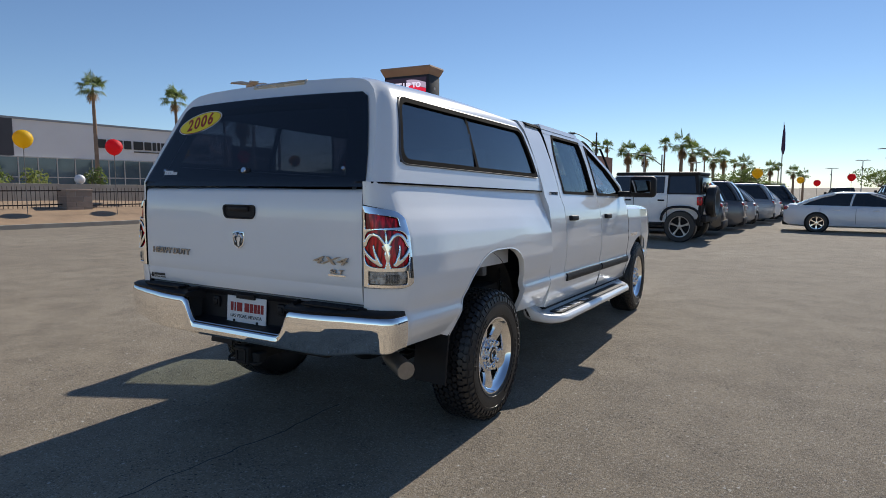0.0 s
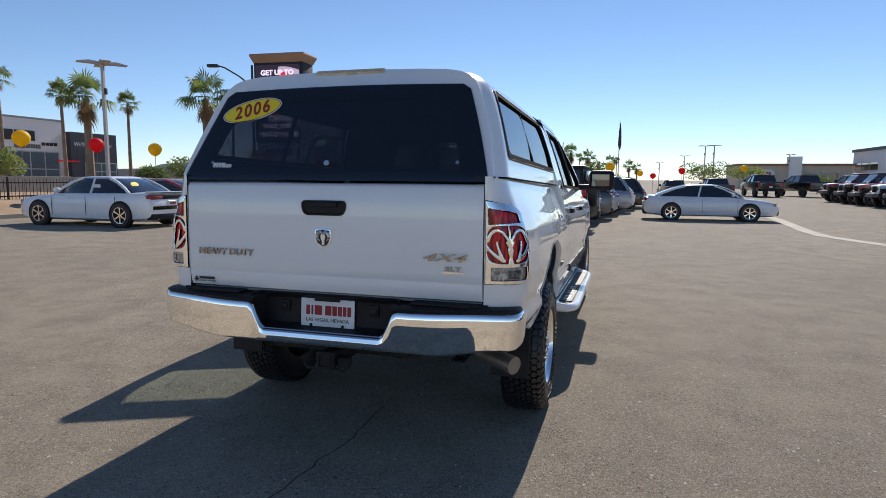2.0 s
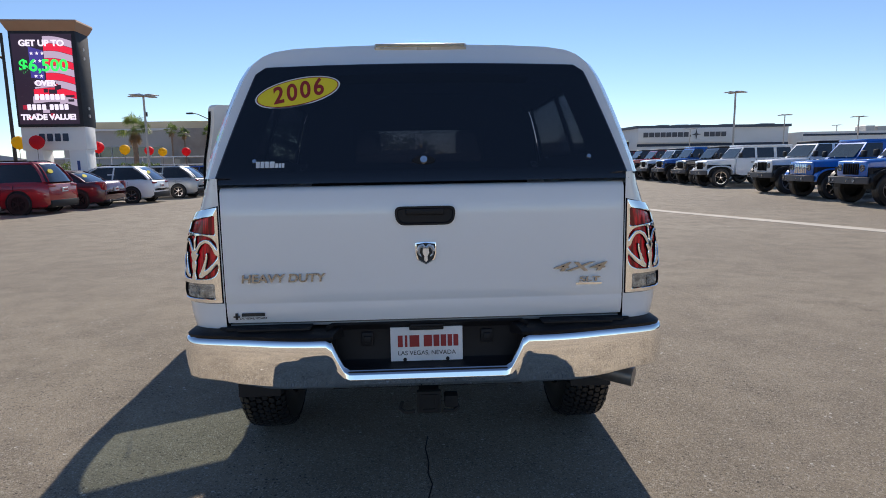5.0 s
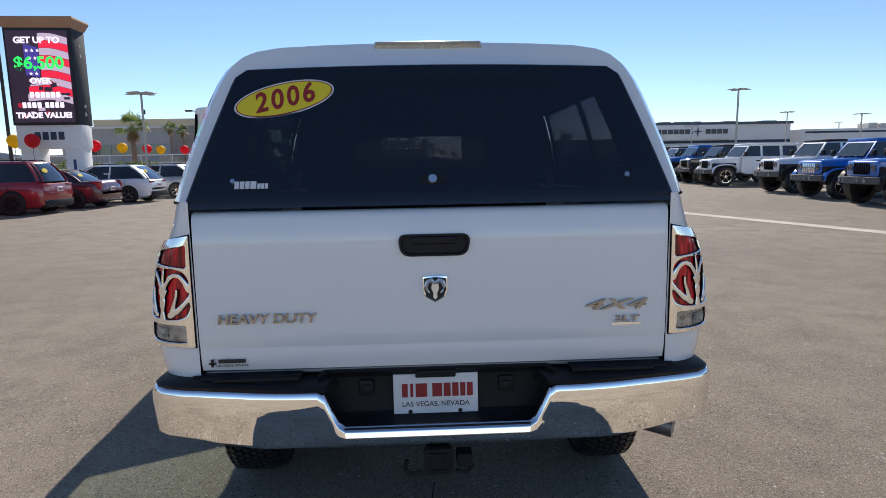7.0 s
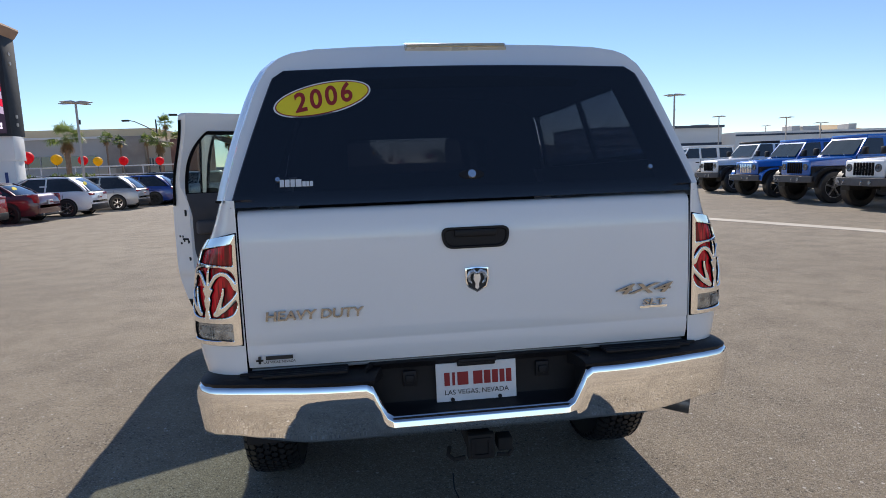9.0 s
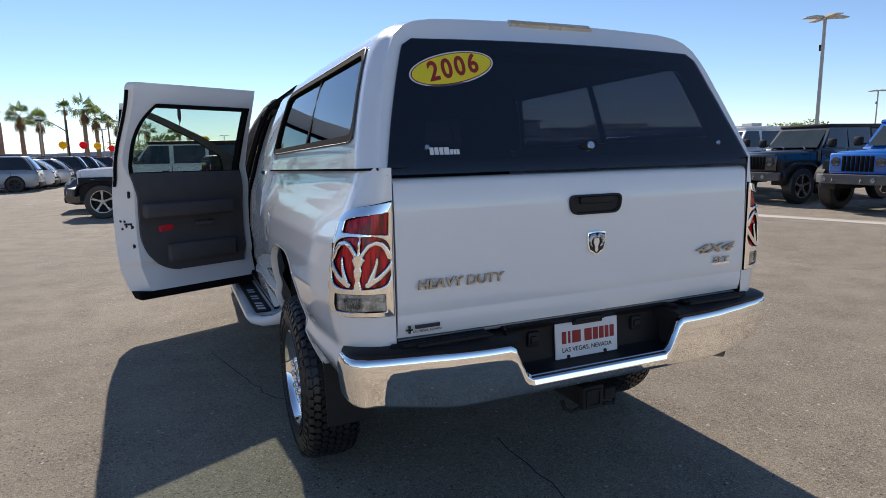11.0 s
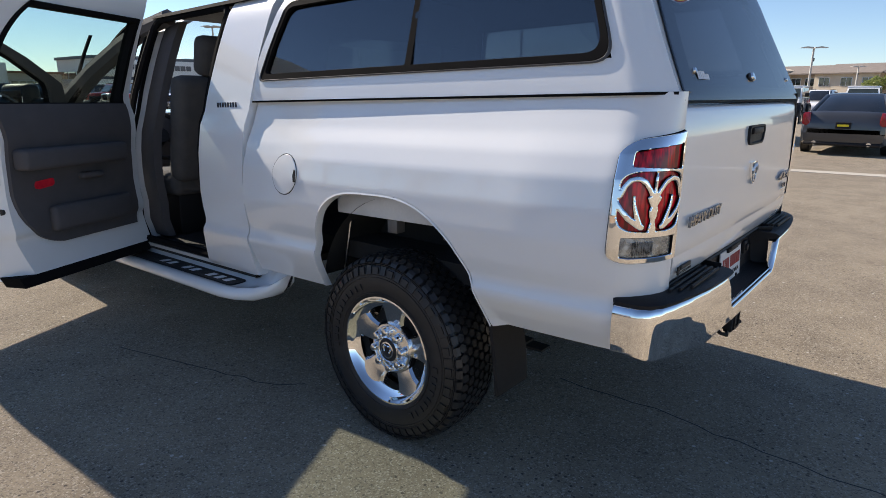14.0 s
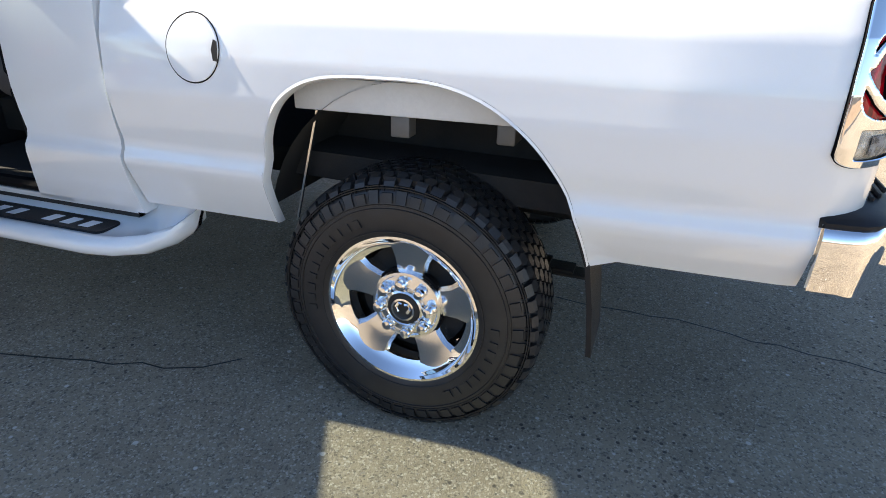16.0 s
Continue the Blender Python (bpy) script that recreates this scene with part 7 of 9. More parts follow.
bars(show, [(23.0, 24.1), (24.3, 25.1), (25.3, 25.9), (26.1, 26.9), (27.2, 28.3), (28.5, 29.3), (29.5, 29.9), (30.1, 30.4), (30.6, 31.4), (31.6, 32.4)], 5.35, 6.25, BLACK_INK)
bars(show, [(33.2, 33.5)], 5.25, 6.4, surface("sign_pink", (0.45, 0.16, 0.18), 0.5))
bars(show, [(33.7, 34.7), (34.9, 35.9), (36.1, 37.2)], 5.25, 6.35, BLACK_INK)
bars(show, [(27.2, 32.4)], 5.05, 5.16, BLACK_INK)
bars(show, [(34.8, 35.4), (35.5, 36.0), (36.1, 36.6), (36.7, 37.2), (37.3, 37.8)], 4.45, 4.9, surface("sign_grey", (0.15, 0.15, 0.16), 0.5))
bars(show, [(38.0, 38.4), (38.5, 38.9), (39.0, 39.4), (39.5, 39.9)], 4.8, 5.15, BLACK_INK)
wing = facade("showroom_wing", "dark grey showroom wing with a pale buying slogan", pose(-60, 52.85, 0, 0, 0, 90), 6.6, 6.9, 16, DARK_PANEL)
glazing(wing, 1.8, 6.3, 0.3, 3.4, 4, 3, WIN_BLUE)
lettering("wing_slogan", "We'll Buy Your Car", 0.68, TXT(3.1, -0.06, 5.5), STICKER_WHITE, wing, 0.03, "pale slogan lettering")
bm = bmesh.new()
box(bm, -3.2, -0.4, -1.6, -1.4, 3.4, 3.55)
part("red_awning", bm, BAL_RED, wing, "thin red awning edge")

# dealership hall ahead on the right
hall = facade("dealership_hall", "wide pale dealership hall with a dark roof edge and stripe", pose(39.0, 104, 0), 27.2, 6.4, 15, STUCCO_W)
bm = bmesh.new()
box(bm, -0.3, 27.5, -0.35, 15, 6.3, 6.75)
part("roof_edge", bm, surface("slate_blue_edge", (0.10, 0.12, 0.15), 0.6), hall)
bm = bmesh.new()
box(bm, 0, 27.2, -0.08, 0.01, 3.15, 3.6)
part("stripe", bm, NAVY, hall)
bm = bmesh.new()
box(bm, 0.0, 16.8, -0.55, 0.01, 3.75, 6.3, 0.02)
part("sign_panel", bm, STUCCO_W, hall)
SG = surface("sign_dark_grey", (0.10, 0.105, 0.12), 0.5)
bars(hall, [(0.9 + 1.02 * k, 0.9 + 1.02 * k + 0.86) for k in range(8)], 4.75, 5.55, SG, -0.66)
bars(hall, [(11.7 + 1.02 * k, 11.7 + 1.02 * k + 0.86) for k in range(4)], 4.75, 5.55, SG, -0.66)
bm = bmesh.new()
prism(bm, [(10.3, 4.3), (10.45, 5.0), (11.15, 5.15), (10.45, 5.3), (10.3, 6.0), (10.15, 5.3), (9.45, 5.15), (10.15, 5.0)], -0.66, -0.55, "y")
part("sign_star", bm, SG, hall, "plain dark four-point star")
for k, (x, w) in enumerate(((6, 1.8), (9, 2.4), (12, 1.5), (18, 2.0), (25, 2.6))):
    bm = bmesh.new()
    box(bm, x, x + w, 5, 7, 6.7, 7.15)
    part("roof_unit", bm, POLE, hall)
glazing(hall, 18.5, 22, 1.2, 2.6, 3, 1)
# its receding side wall with a high window
for k in range(3):
    bm = bmesh.new()
    box(bm, -0.06, 0.0, 4.0 + k * 3.4, 7.0 + k * 3.4, 3.2, 4.4, 0.02, 1)
    part("side_pane", bm, CARGLASS, hall)
low = facade("service_wing", "low pale service wing with rooftop units", pose(67, 101, 0, 0, 0, -4), 90, 5.2, 22, STUCCO_W)
bm = bmesh.new()
box(bm, 0, 90, -0.1, 0.01, 4.5, 4.8)
part("stripe", bm, NAVY, low)
for x, w, h in ((12.5, 1.6, 1.0), (14.6, 3.2, 0.9), (23.5, 1.6, 1.1), (54, 3, 0.8)):
    bm = bmesh.new()
    box(bm, x, x + w, 3, 6, 5.2, 5.2 + h, 0.05, 1)
    part("roof_unit", bm, POLE, low)
for x in (5, 17, 30, 44):
    bm = bmesh.new()
    cyl(bm, (x, -0.3, 2.9), (x, 0.05, 2.9), 0.35, seg=12)
    part("wall_lamp", bm, SG, low)
far = facade("brown_shopfront", "far tan shop building with a white entrance tower", pose(20.0, 112, 0), 17, 4.0, 14, STUCCO_T)
bm = bmesh.new()
box(bm, -0.3, 17.3, -0.4, 14, 3.9, 4.25)
part("roof_edge", bm, BROWN, far)
bm = bmesh.new()
box(bm, 7.5, 9.3, -0.8, 1.5, 0, 5.4)
part("entrance_tower", bm, STUCCO_W, far)
glazing(far, 9.8, 15.2, 0.4, 2.8, 5, 1)
bm = bmesh.new()
pl = [(4.4 + 1.1 * math.cos(t), 2.6 + 0.75 * math.sin(t)) for t in (2 * math.pi * k / 28 for k in range(28))]
prism(bm, pl, -0.15, -0.02, "y")
part("oval_sign", bm, STICKER_WHITE, far, "plain pale oval sign")
bars(far, [(3.9, 4.2), (4.28, 4.5), (4.58, 4.9)], 2.4, 2.8, surface("sign_red", (0.5, 0.05, 0.05), 0.5), -0.2)
# shops beyond the road on the left
GREY_WALL = surface("grey_rendered_wall", (0.60, 0.57, 0.53), 0.85, 0, (0.52, 0.49, 0.46), 0.5, 12, 0.1)
shop = facade("stone_shop", "low grey shop with a rough stone block and tan upper storey", pose(-38.0, 66, 0, 0, 0, 0), 11.8, 5.75, 20, GREY_WALL)
bm = bmesh.new()
box(bm, -0.2, 11.9, -0.25, 2, 5.72, 5.95)
part("parapet", bm, STUCCO_W, shop)
bm = bmesh.new()
box(bm, 11.8, 15.5, -0.7, 10, 0, 5.9, 0.02)
part("stone_wall", bm, STONE, shop, "rough brown stone wall")
bm = bmesh.new()
box(bm, 15.5, 18.0, -0.2, 10, 0, 5.35)
part("tan_bay", bm, STUCCO_T, shop, "tan rendered bay")
bm = bmesh.new()
box(bm, 18.0, 20.6, -0.3, 8, 0, 5.5)
part("brick_bay", bm, surface("red_brown_brick", (0.34, 0.18, 0.13), 0.85, 0, (0.26, 0.13, 0.10), 2, 30, 0.2), shop, "red-brown brick bay")
bm = bmesh.new()
box(bm, 0.5, 14.5, 6, 18, 5.7, 7.1)
part("upper_storey", bm, surface("sand_stucco", (0.72, 0.58, 0.38), 0.9, 0, (0.66, 0.52, 0.34), 0.6, 20, 0.1), shop, "sandy upper storey")
bm = bmesh.new()
box(bm, 11.6, 13.5, -3.4, -0.9, 0, 2.65)
part("plant_box", bm, STUCCO_T, shop, "low tan screen wall")
GREEN_GLASS = surface("dark_green_glass", (0.04, 0.07, 0.065), 0.06, 0, (0.03, 0.05, 0.05), 0.6, 12, 0, 1.0)
glazing(shop, 1.0, 10.6, 2.9, 4.05, 7, 1, GREEN_GLASS)
glazing(shop, 15.7, 16.6, 2.7, 3.6, 3, 1, WIN_BLUE, POLE, -0.28)
rail = root("white_rail", "long white pipe rail before the shop", "railing", pose(-33, 50, 0))
for k in range(8):
    bm = bmesh.new()
    cyl(bm, (k * 2.55, 0, 0.6), (k * 2.55, 0, 2.6), 0.05, seg=8)
    part("post", bm, STICKER_WHITE, rail)
for z in (1.9, 2.55):
    bm = bmesh.new()
    cyl(bm, (0, 0, z), (17.9, 0, z), 0.045, seg=8)
    part("rail_tube", bm, STICKER_WHITE, rail)
facade("far_overpass", "far grey overpass wall", pose(-120, 92, 0, 0, 0, 30), 70, 3.6, 8, CONCRETE)
# apartment house to the right
apt = root("apartment_house", "two-storey tan apartment house with a grey tiled roof", "house", pose(127, 29.6, 0, 0, 0, -108))
BROWN_STUCCO = surface("brown_stucco", (0.46, 0.38, 0.30), 0.9)
for x0, x1, y0, mt in ((0, 3.7, 0.0, STUCCO_T), (3.7, 11.4, 0.9, BROWN_STUCCO), (11.4, 21.5, -0.8, STUCCO_T), (21.5, 30, 0.9, BROWN_STUCCO), (30, 41, -0.6, STUCCO_T), (41, 52, 0.6, BROWN_STUCCO)):
    bm = bmesh.new()
    box(bm, x0, x1, y0, 14, 0, 5.1)
    part("wall", bm, mt, apt)
for x0, x1, y0, z1 in ((-0.8, 11.5, -0.9, 6.75), (11.0, 22.0, -1.6, 6.9), (21.6, 52.8, -1.2, 6.75)):
    bm = bmesh.new()
    prism(bm, [(y0, 4.95), (y0, 5.15), (7, z1), (15, 5.1), (15, 4.95)], x0, x1, "x")
    part("roof", bm, ROOF_TILE, apt)
bm = bmesh.new()
prism(bm, [(3.6, 0), (6.3, 0), (6.3, 5.7), (4.95, 6.1), (3.6, 5.7)], -0.7, 2.5, "y")
part("stair_tower", bm, STUCCO_T, apt)
for x, y0 in ((0.9, 0.0), (4.2, -0.7), (6.5, 0.9), (9.0, 0.9), (12.2, -0.8), (15.7, -0.8), (19.0, -0.8), (23, 0.9), (27, 0.9), (31.5, -0.6), (36, -0.6), (43, 0.6), (48, 0.6)):
    for z in (0.5, 2.95):
        w = part("window", (lambda b_: (box(b_, x, x + 1.8, y0 - 0.08, y0 + 0.02, z, z + 1.45), b_)[1])(bmesh.new()), STICKER_WHITE, apt)
        for k in range(2):
            bm = bmesh.new()
            box(bm, x + 0.08 + k * 0.86, x + 0.86 + k * 0.86, y0 - 0.11, y0 - 0.07, z + 0.08, z + 1.37)
            part("pane", bm, CARGLASS, w)
# shade sail on the service lot
sail = root("shade_canopy", "sand-coloured fabric shade canopy on posts", "shade canopy", pose(103.5, 128, 0))
bm = bmesh.new()
rings(bm, [[(0, 0, 5.9), (15.3, 0, 5.9), (15.3, 8, 5.9), (0, 8, 5.9)], [(4.5, 3.5, 7.4), (9.5, 3.5, 7.4), (9.5, 4.5, 7.4), (4.5, 4.5, 7.4)]])
part("canopy", bm, CANVAS, sail)
for x, y in ((0.2, 0.2), (7.6, 0.2), (15.1, 0.2), (15.1, 7.8), (0.2, 7.8)):
    bm = bmesh.new()
    cyl(bm, (x, y, 0), (x, y, 5.92), 0.14, seg=8)
    part("post", bm, CANVAS, sail)
# far hills, with the air's haze put into their colour
bm = bmesh.new()
lp = []
for i in range(64):
    a = radians(-70 + i * 1.1)
    h = 62 * (0.45 + 0.55 * noise.noise(Vector((i * 0.13, 4.2, 0)))) + 6 * noise.noise(Vector((i * 0.7, 1, 0)))
    h = max(4, h) * (1 - 0.75 * smoothstep(30, 60, i))
    lp.append([(1400 * math.sin(a), 1400 * math.cos(a), -2), (1400 * math.sin(a), 1400 * math.cos(a), h), (1700 * math.sin(a), 1700 * math.cos(a), -2)])
rings(bm, lp, False)
tagged(part("far_hills", bm, MOUNTAIN, None, smooth=60), "far desert hills coloured pale blue for haze", "hills", kind="structure")
# ---- pylon sign with a lit screen ----
pyl = root("pylon_sign", "tall pylon sign with a lit advertising screen", "sign", pose(-16.6, 27.2, 0, 0, 0, 3))
for x in (-0.95, 0.95):
    bm = bmesh.new()
    box(bm, x - 0.38, x + 0.38, -0.45, 0.45, 0, 2.6, 0.02)
    part("leg", bm, STUCCO_W, pyl)
    bm = bmesh.new()
    box(bm, x - 0.06, x + 0.06, -0.47, -0.44, 0.3, 1.95)
    part("blue_stripe", bm, surface("blue_stripe_paint", (0.03, 0.06, 0.22), 0.5), pyl)
bm = bmesh.new()
box(bm, -1.40, 1.40, -0.50, 0.50, 2.45, 3.52, 0.02)
part("lintel", bm, STUCCO_W, pyl)
bars(pyl, [(-0.62, -0.38), (-0.28, -0.04), (0.06, 0.30), (0.40, 0.64)], 2.85, 3.2, NAVY, -0.55, "number_bar")
bm = bmesh.new()
box(bm, -1.42, 1.42, -0.62, 0.62, 3.5, 7.72, 0.02)
part("cabinet", bm, surface("cabinet_black", (0.03, 0.033, 0.04), 0.6, spec=0.3), pyl)
bm = bmesh.new()
rings(bm, [[(x * k, y * j, z) for x, y in ((-1, -1), (1, -1), (1, 1), (-1, 1))] for z, k, j in ((7.68, 1.40, 0.60), (7.76, 1.46, 0.66), (8.08, 1.60, 0.80), (8.16, 1.58, 0.78))])
part("cap", bm, surface("brown_cap_paint", (0.42, 0.25, 0.15), 0.6, 0, (0.37, 0.21, 0.125), 1.0, 30, 0.1), pyl, "brown flared cap")
for z in (4.0, 4.35, 6.6, 7.0):
    bm = bmesh.new()
    cyl(bm, (1.41, 0.0, z), (1.46, 0.0, z), 0.08, seg=10)
    part("side_lamp", bm, POLE, pyl)
SCR_R, SCR_W = lit("screen_red", (0.85, 0.01, 0.05), 0.75), lit("screen_white", (0.86, 0.78, 0.95), 0.85)
SCR_DR, SCR_DW = lit("screen_dim_red", (0.62, 0.01, 0.05), 0.5), lit("screen_dim_white", (0.70, 0.55, 0.74), 0.55)
SCR_G, SCR_B, SCR_K = lit("screen_green", (0.02, 0.90, 0.12), 0.9), lit("screen_blue", (0.07, 0.05, 0.36), 0.6), lit("screen_dark", (0.03, 0.012, 0.035), 0.5)
bm = bmesh.new()
box(bm, -1.32, 1.26, -0.635, -0.60, 3.62, 7.58)
screen = part("screen", bm, SCR_K, pyl)
# a waving flag: slanted stripes on the right, stars on a dark blue field
for k in range(9):
    zz = 7.12 - k * 0.32
    x0 = 0.02 if zz > 5.3 else -0.5 - 0.07 * (k - 6)
    bm = bmesh.new()
    n = 8
    lo_, hi_ = [], []
    for q in range(n + 1):
        a = x0 + (1.24 - x0) * q / n
        wv = 0.09 * math.sin(a * 2.4 + 0.5) - 0.10 * a
        lo_.append((a, -0.64, zz + wv))
        hi_.append((a, -0.64, zz + wv + 0.305))
    rings(bm, [lo_, hi_], False)
    part("screen_stripe", bm, SCR_R if k % 2 else SCR_DW, screen)
random.seed(5)
for k in range(26):
    a, zz = random.uniform(-1.3, 0.9), random.uniform(3.7, 5.4)
    bm = bmesh.new()
    w_, h_ = random.uniform(0.15, 0.4), random.uniform(0.08, 0.2)
    box(bm, a, min(1.28, a + w_), -0.6445 - 0.0002 * k, -0.641, zz, zz + h_)
    part("screen_block", bm, (SCR_K, SCR_DR, SCR_K, SCR_DW, SCR_K)[k % 5], screen)
bm = bmesh.new()
prism(bm, [(-0.62, 5.68), (-0.05, 5.58), (0.0, 6.85), (-0.62, 7.03)], -0.645, -0.640, "y")
part("screen_canton", bm, SCR_B, screen)
for r in (0, 2, 3):
    for c in range(2 + r % 2):
        bm = bmesh.new()
        cx, cz = -0.50 + c * 0.23 + 0.10 * ((r + 1) % 2), 5.74 + r * 0.33
        prism(bm, [((cx + (0.09 if q % 2 == 0 else 0.038) * math.sin(q * math.pi / 5)), cz + (0.09 if q % 2 == 0 else 0.038) * math.cos(q * math.pi / 5)) for q in range(10)], -0.652, -0.6505, "y")
        part("screen_star", bm, SCR_W, screen)
for txt, z, size, mt in (("GET UP TO", 7.16, 0.36, SCR_W), ("$6,500", 6.18, 0.72, SCR_G), ("OVER", 5.42, 0.33, SCR_W), ("TRADE VALUE!", 3.92, 0.335, SCR_W)):
    lettering("screen_text", txt, size, TXT(-0.03, -0.672, z) @ Matrix.Diagonal((1.06, 1, 1, 1)), mt, screen, 0.006, bold=0.016)
bars(screen, [(-0.56, -0.38), (-0.33, -0.15), (-0.10, 0.06), (0.11, 0.27), (0.32, 0.50), (0.55, 0.72)], 4.70, 4.95, SCR_W, -0.67, "screen_bar")
bars(screen, [(-0.92, -0.76), (-0.71, -0.56), (-0.51, -0.34), (-0.29, -0.12), (0.04, 0.20), (0.25, 0.41), (0.46, 0.62), (0.67, 0.84)], 4.25, 4.50, SCR_W, -0.67, "screen_bar")

# ======== parked vehicles ========
PAINTS = {n: paint(n + "_car_paint", c, r, None, mt) for n, c, r, mt in (
    ("white", (0.88, 0.885, 0.89), 0.25, 0), ("red", (0.34, 0.014, 0.022), 0.22, 0), ("silver", (0.48, 0.49, 0.50), 0.3, 0.35), ("grey", (0.13, 0.135, 0.145), 0.28, 0.3),
    ("dark_grey", (0.045, 0.048, 0.055), 0.28, 0.2), ("black", (0.012, 0.012, 0.014), 0.2, 0), ("blue", (0.004, 0.125, 0.50), 0.22, 0.1), ("navy", (0.02, 0.06, 0.30), 0.22, 0.1), ("maroon", (0.10, 0.018, 0.028), 0.22, 0.1), ("steel", (0.30, 0.34, 0.38), 0.3, 0.3))}
RIM_MID = surface("machined_alloy", (0.45, 0.45, 0.46), 0.25, 0.9, (0.25, 0.25, 0.26), 12, 100)
RIM_DARK = surface("dark_alloy", (0.04, 0.04, 0.042), 0.35, 0.6)


def car_wheel(parent, x, y, R, w, side, rim_mat, spokes=6):
    wh = new("wheel")
    wh.parent = parent
    M = Matrix.Translation((x, y, R)) @ Matrix.Rotation(radians(90 * side), 4, "Y")
    bm = bmesh.new()
    k = R * 0.64
    lathe(bm, [(k, -w / 2), (R * 0.9, -w / 2), (R, -w * 0.36), (R, w * 0.36), (R * 0.93, w / 2), (k, w / 2), (k, -w / 2)], M, 28)
    part("tyre", bm, RUBBER, wh)
    bm = bmesh.new()
    lathe(bm, [(k, w * 0.5), (k * 1.02, w * 0.52), (k * 0.94, w * 0.50), (k * 0.9, w * 0.1), (0.001, w * 0.05)], M, 28)
    rim = part("rim", bm, UNDER, wh)
    bm = bmesh.new()
    for i in range(spokes):
        K = M @ Matrix.Rotation(2 * math.pi * i / spokes, 4, "Z")
        rings(bm, [[K @ Vector(p) for p in ((r, -b, w * 0.30), (r, -b * 0.8, h), (r, b * 0.8, h), (r, b, w * 0.30))] for r, b, h in ((0.02, 0.03, w * 0.46), (k * 0.5, 0.022, w * 0.44), (k * 0.96, 0.036, w * 0.48))])
    lathe(bm, [(k * 1.0, w * 0.48), (k * 1.03, w * 0.53), (k * 0.96, w * 0.52), (k * 0.93, w * 0.44)], M, 28)
    lathe(bm, [(0.001, w * 0.5), (0.05, w * 0.49), (0.06, w * 0.40)], M, 12)
    part("spokes", bm, rim_mat, rim)


SPECS = {  # length, width, height, wheelbase, tyre radius, axle shift, belt, base rear/front, roof rear/front
    "sedan": (4.95, 1.87, 1.42, 2.84, 0.34, 0.0, 0.955, -0.43, 0.255, -0.17, 0.05),
    "muscle": (5.05, 1.90, 1.47, 3.05, 0.365, 0.0, 1.00, -0.372, 0.225, -0.185, 0.04),
    "saloon": (5.05, 1.90, 1.48, 3.05, 0.365, 0.0, 1.02, -0.365, 0.215, -0.19, 0.03),
    "suv": (5.05, 1.96, 1.78, 3.0, 0.39, 0.0, 1.12, -0.484, 0.22, -0.39, 0.06),
    "cuv": (4.70, 1.90, 1.64, 2.8, 0.36, 0.0, 1.05, -0.478, 0.245, -0.31, 0.06)}


